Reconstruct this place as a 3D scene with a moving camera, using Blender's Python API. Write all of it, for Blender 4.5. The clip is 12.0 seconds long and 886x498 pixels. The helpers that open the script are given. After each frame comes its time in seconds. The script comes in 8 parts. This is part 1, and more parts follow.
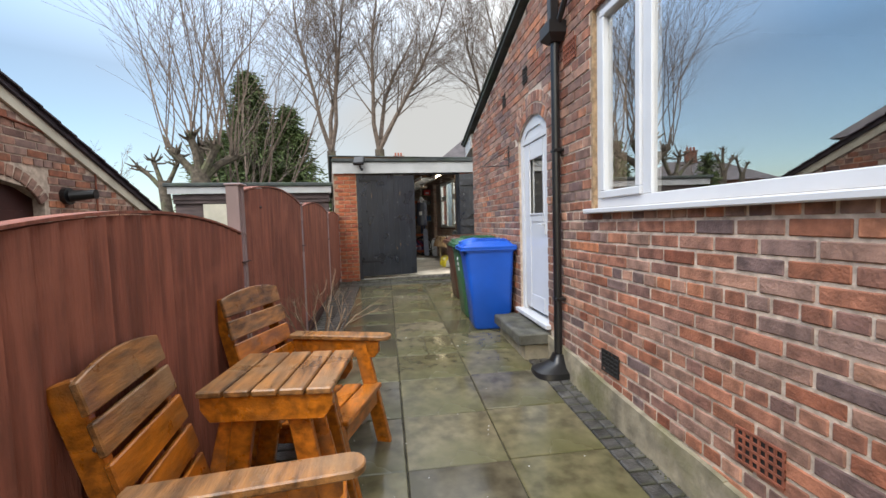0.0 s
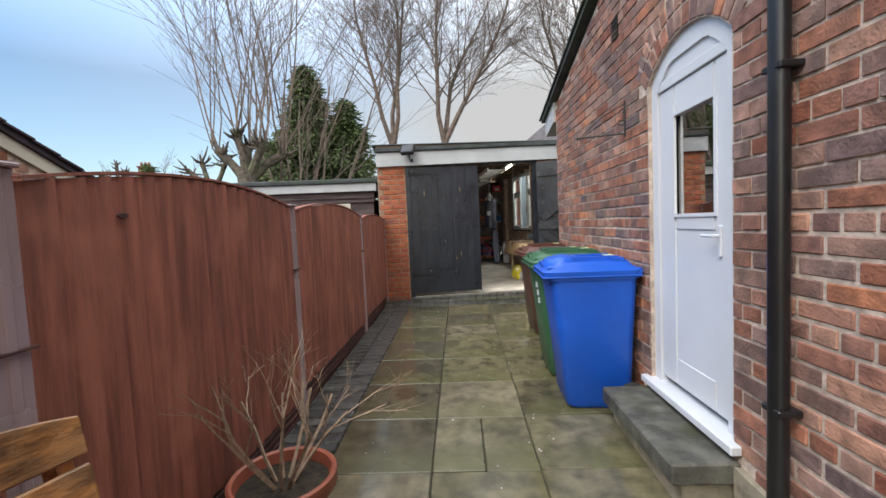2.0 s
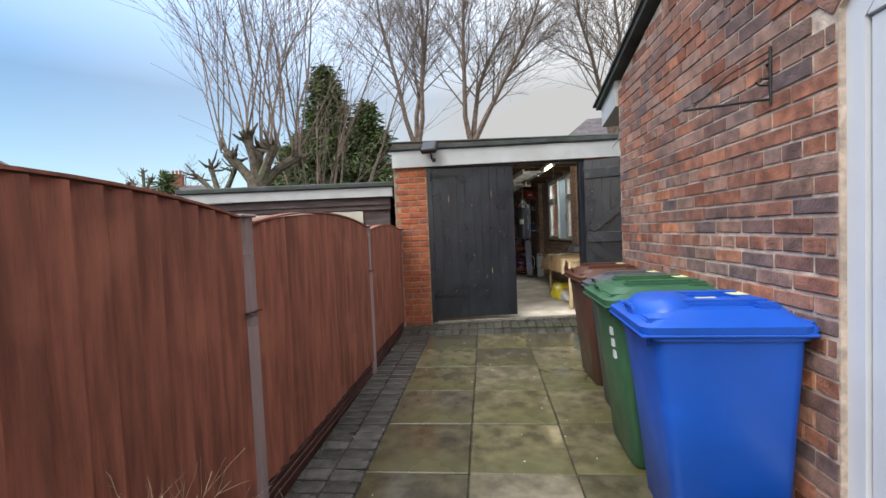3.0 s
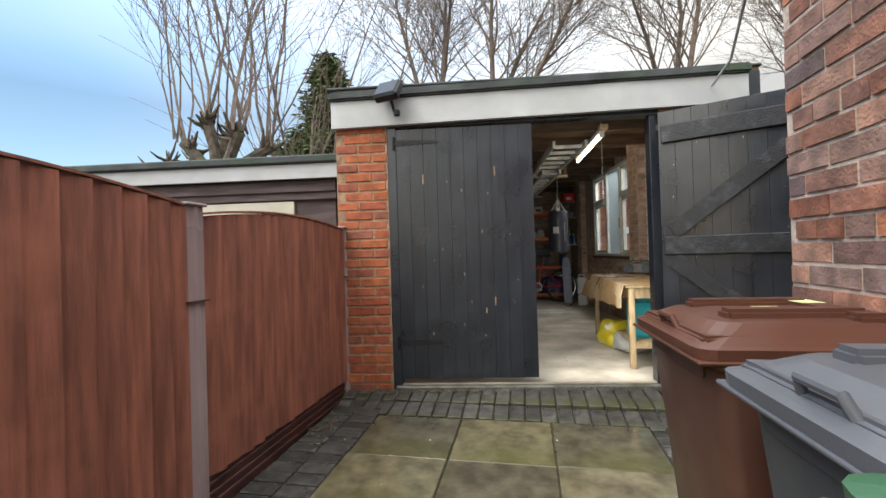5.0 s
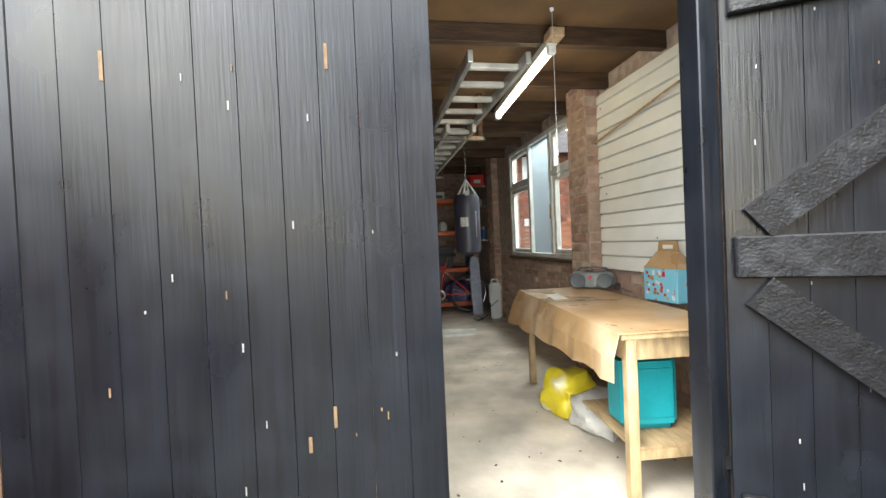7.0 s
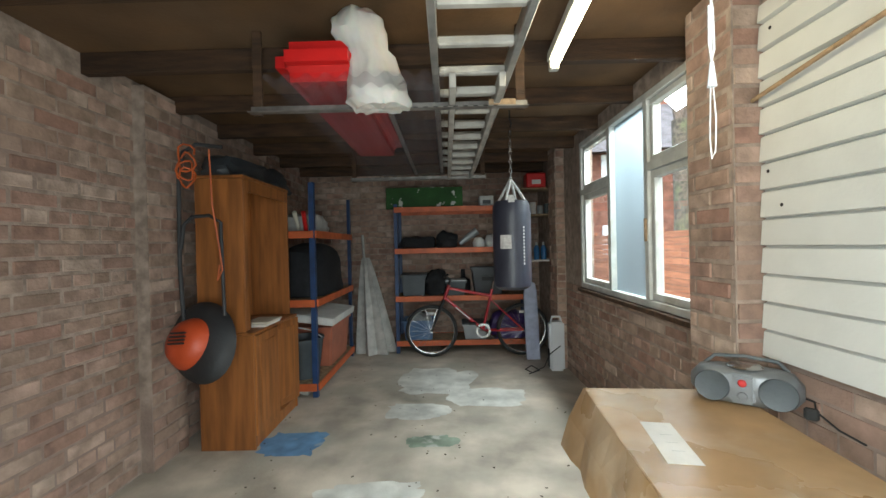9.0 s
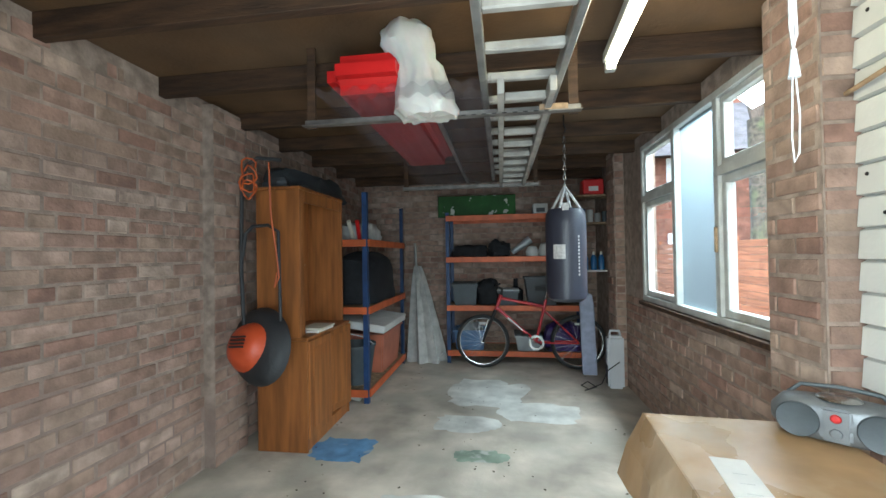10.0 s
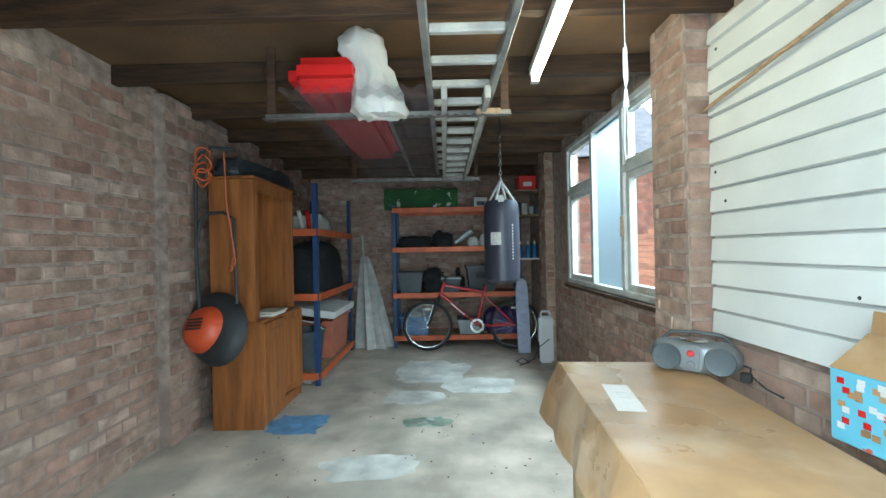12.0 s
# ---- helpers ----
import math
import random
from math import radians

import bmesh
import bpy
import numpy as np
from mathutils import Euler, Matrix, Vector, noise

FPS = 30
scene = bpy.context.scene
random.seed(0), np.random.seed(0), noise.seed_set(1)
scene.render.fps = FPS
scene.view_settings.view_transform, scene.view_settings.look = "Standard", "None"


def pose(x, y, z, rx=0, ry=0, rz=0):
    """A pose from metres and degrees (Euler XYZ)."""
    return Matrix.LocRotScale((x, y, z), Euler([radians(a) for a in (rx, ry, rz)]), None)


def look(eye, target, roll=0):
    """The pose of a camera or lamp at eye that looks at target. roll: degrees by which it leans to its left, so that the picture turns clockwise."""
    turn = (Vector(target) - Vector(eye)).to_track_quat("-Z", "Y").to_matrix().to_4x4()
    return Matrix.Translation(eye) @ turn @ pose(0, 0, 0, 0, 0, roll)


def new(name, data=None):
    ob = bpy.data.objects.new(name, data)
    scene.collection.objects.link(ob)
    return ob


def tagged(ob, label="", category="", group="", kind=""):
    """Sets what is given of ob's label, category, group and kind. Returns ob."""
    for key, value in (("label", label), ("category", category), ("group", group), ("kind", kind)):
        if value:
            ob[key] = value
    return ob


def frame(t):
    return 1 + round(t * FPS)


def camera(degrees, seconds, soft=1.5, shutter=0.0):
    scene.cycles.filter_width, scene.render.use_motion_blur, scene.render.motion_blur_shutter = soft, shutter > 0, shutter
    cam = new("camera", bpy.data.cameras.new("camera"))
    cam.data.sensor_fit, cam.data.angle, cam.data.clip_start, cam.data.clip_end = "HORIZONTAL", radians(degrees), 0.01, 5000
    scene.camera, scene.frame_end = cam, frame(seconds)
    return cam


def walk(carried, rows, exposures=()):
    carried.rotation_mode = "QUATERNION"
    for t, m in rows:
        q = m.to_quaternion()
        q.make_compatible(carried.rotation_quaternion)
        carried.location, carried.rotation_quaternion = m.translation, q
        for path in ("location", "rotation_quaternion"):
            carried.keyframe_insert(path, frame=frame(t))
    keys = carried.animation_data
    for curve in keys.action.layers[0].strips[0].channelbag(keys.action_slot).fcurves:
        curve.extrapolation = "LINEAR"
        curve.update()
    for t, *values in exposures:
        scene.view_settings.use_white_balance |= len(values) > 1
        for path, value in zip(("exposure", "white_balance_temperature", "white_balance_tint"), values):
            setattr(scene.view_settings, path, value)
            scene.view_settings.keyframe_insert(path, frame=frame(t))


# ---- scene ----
cam = camera(93.7, 12.0)
PATH = [
    (0, (-0.179, -0.166, 1.022), (0.091, 1.812, 0.896), -1.7),
    (0.5, (-0.054, 0.24, 1.053), (0.148, 2.225, 0.918), -2.1),
    (1, (0.001, 0.698, 1.048), (0.111, 2.69, 0.911), -2.4),
    (1.5, (0.054, 1.14, 1.056), (0.065, 3.135, 0.925), -2.6),
    (2, (0.087, 1.574, 1.092), (0.006, 3.568, 0.973), -2.6),
    (2.5, (0.044, 2.097, 1.145), (-0.112, 4.089, 1.044), -2.5),
    (3, (0.026, 2.603, 1.154), (-0.178, 4.591, 1.073), -2.5),
    (3.2, (0.009, 2.806, 1.172), (-0.205, 4.793, 1.1), -2.3),
    (4.8, (0.381, 4.633, 0.991), (-0.038, 6.588, 1.002), -1.6),
    (5, (0.348, 4.853, 1.0), (-0.046, 6.814, 1.02), -1.7),
    (5.5, (0.323, 5.391, 1.039), (0.026, 7.369, 1.03), -1.8),
    (6, (0.327, 5.895, 1.079), (0.159, 7.887, 1.047), -2.0),
    (6.5, (0.392, 6.385, 1.103), (0.34, 8.384, 1.063), -2.2),
    (6.7, (0.35, 6.587, 1.088), (0.429, 8.586, 1.055), -2.6),
    (8.3, (0.737, 8.07, 1.226), (0.688, 10.069, 1.179), -1.6),
    (8.5, (0.751, 8.176, 1.251), (0.648, 10.173, 1.211), -1.6),
    (9, (0.748, 8.355, 1.28), (0.48, 10.337, 1.266), -1.3),
    (9.5, (0.759, 8.407, 1.288), (0.339, 10.362, 1.3), -1.0),
    (10, (0.772, 8.403, 1.291), (0.249, 10.333, 1.319), -0.9),
    (10.5, (0.768, 8.408, 1.286), (0.196, 10.324, 1.326), -1.0),
    (11, (0.791, 8.382, 1.29), (0.232, 10.301, 1.335), -1.1),
    (11.5, (0.822, 8.273, 1.275), (0.339, 10.213, 1.307), -1.3),
    (12, (0.803, 8.123, 1.222), (0.546, 10.106, 1.225), -1.2),
]
EXPOSURES = [(0, 0.34, 6950, 8), (2.5, 0.24, 6850, 9), (5, 0.42, 7150, 8), (6, 0.85, 7050, 8), (6.5, 1.22, 6850, 7), (8.3, 1.72, 7200, 5), (9, 1.90, 6450, 2), (10.5, 2.20, 5750, -2), (12, 2.15, 5500, -6)]
walk(cam, [(t, look(eye, target, roll)) for t, eye, target, roll in PATH], EXPOSURES)

# ---- light ----
world = bpy.data.worlds.new("sky")
scene.world = world
world.use_nodes = True
wn = world.node_tree
sky = wn.nodes.new("ShaderNodeTexSky")
sky.sky_type, sky.sun_disc = "NISHITA", False
sky.sun_elevation, sky.sun_rotation = radians(22), radians(200)
sky.air_density, sky.dust_density, sky.ozone_density = 1.0, 1.0, 2.0
# thin winter cloud over blue: a pale layer mixed into the sky
tcw = wn.nodes.new("ShaderNodeTexCoord")
mpw = wn.nodes.new("ShaderNodeMapping")
mpw.inputs["Scale"].default_value = (1.0, 1.0, 2.6)
nzw = wn.nodes.new("ShaderNodeTexNoise")
nzw.inputs["Scale"].default_value, nzw.inputs["Detail"].default_value = 1.3, 2.5
rpw = wn.nodes.new("ShaderNodeValToRGB")
rpw.color_ramp.elements[0].position, rpw.color_ramp.elements[1].position = 0.30, 0.92
mxw = wn.nodes.new("ShaderNodeMixRGB")
mxw.inputs[2].default_value = (4.8, 4.95, 5.2, 1)
wn.links.new(tcw.outputs["Generated"], mpw.inputs[0])
wn.links.new(mpw.outputs[0], nzw.inputs["Vector"])
wn.links.new(nzw.outputs["Fac"], rpw.inputs[0])
# clear blue to the west, cloud over the garage
sxc = wn.nodes.new("ShaderNodeSeparateXYZ")
wn.links.new(tcw.outputs["Generated"], sxc.inputs[0])
wst = wn.nodes.new("ShaderNodeMapRange")
for k, v in zip((1, 2, 3, 4), (-0.75, 0.1, -0.1, 0.7)):
    wst.inputs[k].default_value = v
wn.links.new(sxc.outputs[0], wst.inputs[0])
adw = wn.nodes.new("ShaderNodeMath")
adw.operation, adw.use_clamp = "MULTIPLY_ADD", True
adw.inputs[1].default_value = 0.6
wn.links.new(rpw.outputs[0], adw.inputs[0])
wn.links.new(wst.outputs[0], adw.inputs[2])
wn.links.new(adw.outputs[0], mxw.inputs[0])
blw = wn.nodes.new("ShaderNodeVectorMath")
blw.operation = "MULTIPLY"
blw.inputs[1].default_value = (1.70, 1.84, 1.95)
wn.links.new(sky.outputs[0], blw.inputs[0])
wn.links.new(blw.outputs[0], mxw.inputs[1])
# cloudy skies brighten towards the zenith
sxw = wn.nodes.new("ShaderNodeSeparateXYZ")
wn.links.new(tcw.outputs["Generated"], sxw.inputs[0])
upw = wn.nodes.new("ShaderNodeMapRange")
for k, v in zip((1, 2, 3, 4), (0.30, 1.0, 1.0, 6.2)):
    upw.inputs[k].default_value = v
wn.links.new(sxw.outputs[2], upw.inputs[0])
scw = wn.nodes.new("ShaderNodeVectorMath")
scw.operation = "SCALE"
wn.links.new(mxw.outputs[0], scw.inputs[0])
wn.links.new(upw.outputs[0], scw.inputs["Scale"])
wn.links.new(scw.outputs[0], wn.nodes["Background"].inputs[0])
wn.nodes["Background"].inputs[1].default_value = 0.108
sun = new("sun", bpy.data.lights.new("sun", "SUN"))
sun.data.energy, sun.data.angle, sun.data.color = 2.4, radians(30), (1.0, 0.95, 0.88)
sun.matrix_world = look((-5.0, -5.0, 9), (0, 0, 0))

# area lamp added in the open half of the garage doors to boost daylight
doorway = new("doorway_daylight", bpy.data.lights.new("doorway_daylight", "AREA"))
doorway.data.shape, doorway.data.size, doorway.data.size_y = "RECTANGLE", 0.80, 1.85
doorway.data.energy, doorway.data.color = 13.0, (0.90, 0.96, 1.0)
doorway.matrix_world = Matrix.Translation((-0.63, 7.97, 0.0)) @ Matrix.Rotation(radians(7.2), 4, "Z") @ Matrix.Translation((1.49, 0.10, 1.0)) @ Matrix.Rotation(radians(86), 4, "X")

# unseen area lamp added outside the garage window to brighten the floor inside
eaves = new("window_daylight", bpy.data.lights.new("window_daylight", "AREA"))
eaves.data.shape, eaves.data.size, eaves.data.size_y = "RECTANGLE", 1.7, 0.45
eaves.data.energy, eaves.data.color = 26.0, (0.92, 0.97, 1.0)
eaves.matrix_world = Matrix.Translation((-0.63, 7.97, 0.0)) @ Matrix.Rotation(radians(7.2), 4, "Z") @ look((3.25, 2.95, 2.55), (1.75, 2.95, 0.9))


# ---- materials ----
def mat(name, base, rough=0.7, metal=0.0, var=0.25, scale=8.0, bump=0.15, bscale=60.0, stain=None, stain_scale=1.5,
        stain_at=(0.5, 0.7), rand=0.0, island=False, stretch=(1, 1, 1), hue=None, rough_var=0.0, spec=0.5, coat=0.0):
    """A surface with grain and patches; rand varies whole pieces, hue is a second piece colour."""
    m = bpy.data.materials.new(name)
    m.use_nodes = True
    nt = m.node_tree
    bs = nt.nodes["Principled BSDF"]
    bs.inputs["Roughness"].default_value, bs.inputs["Metallic"].default_value = rough, metal
    bs.inputs["Specular IOR Level"].default_value = spec
    bs.inputs["Coat Weight"].default_value = coat
    tc = nt.nodes.new("ShaderNodeTexCoord")
    mp = nt.nodes.new("ShaderNodeMapping")
    mp.inputs["Scale"].default_value = stretch
    nt.links.new(tc.outputs["Object"], mp.inputs[0])
    vec = mp.outputs[0]
    if rand or hue:
        if island:
            gi = nt.nodes.new("ShaderNodeNewGeometry")
            rnd = gi.outputs["Random Per Island"]
        else:
            gi = nt.nodes.new("ShaderNodeObjectInfo")
            rnd = gi.outputs["Random"]
        ad = nt.nodes.new("ShaderNodeVectorMath")
        ad.operation = "MULTIPLY_ADD"
        cb = nt.nodes.new("ShaderNodeCombineXYZ")
        for k in range(3):
            nt.links.new(rnd, cb.inputs[k])
        nt.links.new(cb.outputs[0], ad.inputs[0])
        ad.inputs[1].default_value = (37, 23, 11)
        nt.links.new(vec, ad.inputs[2])
        vec = ad.outputs[0]

    def nz(s, d=4.0, src=None):
        n = nt.nodes.new("ShaderNodeTexNoise")
        n.inputs["Scale"].default_value, n.inputs["Detail"].default_value = s, d
        nt.links.new(src or vec, n.inputs["Vector"])
        return n.outputs["Fac"]

    def mix(fac, a, b, mode="MIX"):
        n = nt.nodes.new("ShaderNodeMixRGB")
        n.blend_type = mode
        for sock, v in zip(n.inputs, (fac, a, b)):
            if hasattr(v, "links"):
                nt.links.new(v, sock)
            elif isinstance(v, (int, float)):
                sock.default_value = v
            else:
                sock.default_value = (*v[:3], 1)
        return n.outputs[0]

    def ramp(fac, lo, hi):
        n = nt.nodes.new("ShaderNodeMapRange")
        n.inputs[1].default_value, n.inputs[2].default_value = lo, hi
        nt.links.new(fac, n.inputs[0])
        return n.outputs[0]

    col = tuple(base)
    if hue:
        cr = nt.nodes.new("ShaderNodeValToRGB")
        cr.color_ramp.elements[0].color = (*base, 1)
        cr.color_ramp.elements[1].color = (*hue[-1], 1)
        for k, h in enumerate(hue[:-1]):
            e = cr.color_ramp.elements.new((k + 1) / len(hue))
            e.color = (*h, 1)
        nt.links.new(rnd, cr.inputs[0])
        col = cr.outputs[0]
    grain = nz(scale)
    dark = tuple(max(0, 1 - var * 1.6) for _ in range(3))
    col = mix(ramp(grain, 0.35, 0.7), mix(1.0, col, dark, "MULTIPLY"), col)
    if rand:
        hs = nt.nodes.new("ShaderNodeHueSaturation")
        nt.links.new(ramp_to(nt, rnd, 1 - rand, 1 + rand), hs.inputs["Value"])
        nt.links.new(col, hs.inputs["Color"])
        col = hs.outputs[0]
    if stain:
        raw = tc.outputs["Object"]
        col = mix(ramp(nz(stain_scale, 6.0, raw), *stain_at), col, stain)
    nt.links.new(col, bs.inputs["Base Color"]) if hasattr(col, "links") else None
    fine = nz(bscale, 3.0)
    if bump:
        bp = nt.nodes.new("ShaderNodeBump")
        bp.inputs["Strength"].default_value, bp.inputs["Distance"].default_value = bump, 0.01
        nt.links.new(fine, bp.inputs["Height"])
        nt.links.new(bp.outputs[0], bs.inputs["Normal"])
    if rough_var:
        nt.links.new(ramp_to(nt, nz(stain_scale * 0.8, 5.0, tc.outputs["Object"]), rough - rough_var, rough + rough_var, 0.38, 0.62), bs.inputs["Roughness"])
    return m


def ramp_to(nt, fac, lo, hi, a=0.0, b=1.0):
    n = nt.nodes.new("ShaderNodeMapRange")
    for k, v in zip((1, 2, 3, 4), (a, b, lo, hi)):
        n.inputs[k].default_value = v
    nt.links.new(fac, n.inputs[0])
    return n.outputs[0]


def glow(name, colour, strength):
    m = bpy.data.materials.new(name)
    m.use_nodes = True
    bs = m.node_tree.nodes["Principled BSDF"]
    bs.inputs["Emission Color"].default_value, bs.inputs["Emission Strength"].default_value = (*colour, 1), strength
    return m


def glass(name, tint=(0.95, 0.97, 0.97), rough=0.0):
    m = bpy.data.materials.new(name)
    m.use_nodes = True
    bs = m.node_tree.nodes["Principled BSDF"]
    bs.inputs["Base Color"].default_value = (*tint, 1)
    bs.inputs["Roughness"].default_value, bs.inputs["Transmission Weight"].default_value = rough, 1.0
    bs.inputs["IOR"].default_value = 1.45
    return m


BRICK_HUES = [(0.47, 0.18, 0.10), (0.34, 0.145, 0.10), (0.42, 0.24, 0.175), (0.22, 0.12, 0.10), (0.48, 0.185, 0.105), (0.17, 0.11, 0.105), (0.33, 0.20, 0.16), (0.50, 0.25, 0.16), (0.28, 0.17, 0.14), (0.49, 0.18, 0.085)]
M = {}
for key, isl in (("brick", False), ("brick_j", True)):
    M[key] = mat("house_" + key, (0.33, 0.10, 0.055), 0.85, var=0.35, scale=14, bump=0.5, bscale=90, rand=0.22, island=isl, hue=BRICK_HUES,
                 stain=(0.13, 0.09, 0.07), stain_scale=1.1, stain_at=(0.56, 0.85))
    M["garage_" + key] = mat("garage_" + key, (0.46, 0.115, 0.045), 0.85, var=0.3, scale=16, bump=0.5, bscale=90, rand=0.2, island=isl,
                             hue=[(0.52, 0.15, 0.055), (0.40, 0.09, 0.04), (0.30, 0.10, 0.06), (0.50, 0.13, 0.05)])
    M["inner_" + key] = mat("inner_" + key, (0.46, 0.30, 0.235), 0.9, var=0.3, scale=10, bump=0.5, bscale=60, rand=0.14, island=isl,
                            hue=[(0.46, 0.33, 0.25), (0.37, 0.21, 0.16), (0.52, 0.40, 0.32), (0.40, 0.24, 0.185)], stain=(0.24, 0.165, 0.125), stain_scale=1.3, stain_at=(0.5, 0.8))
M["mortar"] = mat("mortar", (0.64, 0.51, 0.41), 0.95, var=0.3, scale=20, bump=0.5, stain=(0.34, 0.27, 0.22), stain_scale=2.0, stain_at=(0.5, 0.8))
M["garage_mortar"] = mat("garage_mortar", (0.38, 0.24, 0.15), 0.95, var=0.3, scale=20, bump=0.5)
M["inner_mortar"] = mat("inner_mortar", (0.42, 0.33, 0.27), 0.95, var=0.3, scale=14, bump=0.5, stain=(0.25, 0.18, 0.15), stain_scale=1.3)
M["render"] = mat("plinth_render", (0.36, 0.31, 0.22), 0.9, var=0.35, scale=7, bump=0.6, bscale=30, stain=(0.14, 0.13, 0.06), stain_scale=3, stain_at=(0.5, 0.7))
SLAB = dict(var=0.34, scale=9, bump=0.035, bscale=70, stain=(0.085, 0.082, 0.03), stain_scale=1.1, stain_at=(0.46, 0.72), rough_var=0.12)
M["slab"] = mat("paving_slab", (0.13, 0.115, 0.078), 0.17, rand=0.34, hue=[(0.175, 0.155, 0.108), (0.10, 0.085, 0.055), (0.14, 0.125, 0.066), (0.165, 0.14, 0.092), (0.108, 0.10, 0.055)], **SLAB)
M["sett"] = mat("paving_block", (0.085, 0.08, 0.075), 0.42, rand=0.4, var=0.4, scale=18, bump=0.5, bscale=80, stain=(0.05, 0.055, 0.015), stain_scale=2.5, rough_var=0.2)
M["bed"] = mat("paving_bed", (0.05, 0.047, 0.03), 0.8, var=0.4, scale=12, bump=0.6)
M["ground"] = mat("ground", (0.08, 0.075, 0.05), 0.95, var=0.4, scale=0.8, bump=0.3)
M["fence"] = mat("fence_board", (0.31, 0.102, 0.064), 0.68, rand=0.13, var=0.3, scale=5, stretch=(6, 6, 0.5), bump=0.5, bscale=22,
                 stain=(0.34, 0.12, 0.075), stain_scale=3.0, stain_at=(0.55, 0.8))
M["fence_trim"] = mat("fence_capping", (0.06, 0.02, 0.015), 0.7, var=0.3, scale=9, bump=0.3)
M["fence_post"] = mat("fence_post", (0.40, 0.29, 0.29), 0.34, var=0.3, scale=3, stretch=(1, 1, 0.3), bump=0.1, rough_var=0.1)
M["gravel_board"] = mat("gravel_board", (0.085, 0.03, 0.024), 0.45, var=0.3, scale=6, bump=0.2, rough_var=0.1)
M["tar"] = mat("black_door_board", (0.0125, 0.0165, 0.025), 0.34, rand=0.2, var=0.3, scale=6, stretch=(8, 8, 0.4), bump=0.10, bscale=14, rough_var=0.07, spec=0.75,
               stain=(0.022, 0.027, 0.036), stain_scale=5.0, stain_at=(0.5, 0.8))
M["tar_worn"] = mat("worn_black_timber", (0.020, 0.021, 0.025), 0.5, var=0.4, scale=7, stretch=(3, 3, 3), bump=0.4, bscale=35, stain=(0.058, 0.060, 0.067), stain_scale=11.0, stain_at=(0.52, 0.80))
M["bare"] = mat("bare_wood", (0.42, 0.28, 0.16), 0.8, var=0.3, scale=30)
M["iron"] = mat("black_iron", (0.02, 0.02, 0.021), 0.5, 0.3, var=0.3, scale=20, bump=0.3)
M["fascia"] = mat("fascia_paint", (0.48, 0.49, 0.49), 0.6, var=0.12, scale=4, bump=0.1, stain=(0.42, 0.42, 0.38), stain_scale=2.5, stain_at=(0.55, 0.85))
M["felt"] = mat("roof_felt", (0.075, 0.085, 0.085), 0.85, var=0.35, scale=5, bump=0.8, bscale=120, stain=(0.05, 0.075, 0.045), stain_scale=2)
M["upvc"] = mat("white_upvc", (0.60, 0.615, 0.64), 0.28, var=0.04, scale=4, bump=0.02)
M["glass"] = glass("window_glass")
M["coated_glass"] = glass("coated_window_glass")
M["coated_glass"].node_tree.nodes["Principled BSDF"].inputs["IOR"].default_value = 4.2
M["frost"] = mat("frosted_film", (0.62, 0.73, 0.76), 0.35, var=0.1, scale=3, bump=0.1)
M["black_pvc"] = mat("black_plastic", (0.012, 0.012, 0.013), 0.34, var=0.2, scale=10, bump=0.05)
M["concrete"] = mat("concrete_step", (0.13, 0.125, 0.10), 0.6, var=0.4, scale=9, bump=0.6, bscale=80, stain=(0.05, 0.05, 0.025), stain_scale=4, rough_var=0.2)
M["floor"] = mat("garage_floor", (0.58, 0.51, 0.42), 0.6, var=0.3, scale=3.0, bump=0.25, bscale=40, stain=(0.36, 0.335, 0.28), stain_scale=1.7, stain_at=(0.48, 0.70), rough_var=0.18)
M["floor_patch"] = mat("floor_patch", (0.68, 0.68, 0.63), 0.6, var=0.25, scale=5, bump=0.2)
M["joist"] = mat("roof_joist", (0.075, 0.036, 0.015), 0.8, rand=0.2, var=0.4, scale=5, stretch=(0.5, 6, 6), bump=0.4, bscale=25)
M["deck"] = mat("roof_deck", (0.145, 0.076, 0.029), 0.8, var=0.35, scale=3, bump=0.2, stain=(0.12, 0.075, 0.04), stain_scale=1.2, stain_at=(0.45, 0.7))
M["clad"] = mat("white_cladding", (0.66, 0.665, 0.63), 0.5, rand=0.05, var=0.07, scale=4, bump=0.08)
M["win_white"] = mat("old_white_paint", (0.60, 0.61, 0.58), 0.6, var=0.15, scale=9, bump=0.3, stain=(0.34, 0.30, 0.22), stain_scale=4, stain_at=(0.55, 0.75))
M["soil"] = mat("soil", (0.05, 0.035, 0.02), 0.95, var=0.5, scale=25, bump=1.0)


# ---- building helpers ----
def box(bm, x0, x1, y0, y1, z0, z1, m=None):
    vs = [bm.verts.new((x, y, z)) for z in (z0, z1) for x, y in ((x0, y0), (x1, y0), (x1, y1), (x0, y1))]
    for f in ((3, 2, 1, 0), (4, 5, 6, 7), (0, 1, 5, 4), (1, 2, 6, 5), (2, 3, 7, 6), (3, 0, 4, 7)):
        bm.faces.new([vs[k] for k in f])
    if m is not None:
        for v in vs:
            v.co = m @ v.co
    return vs


def boxes(*dims, bevel=0.0, m=None, seg=1):
    bm = bmesh.new()
    for d in dims:
        box(bm, *d)
    if bevel:
        bmesh.ops.bevel(bm, geom=bm.edges[:], offset=bevel, segments=seg, affect="EDGES", clamp_overlap=True)
    if m is not None:
        bm.transform(m)
    return bm


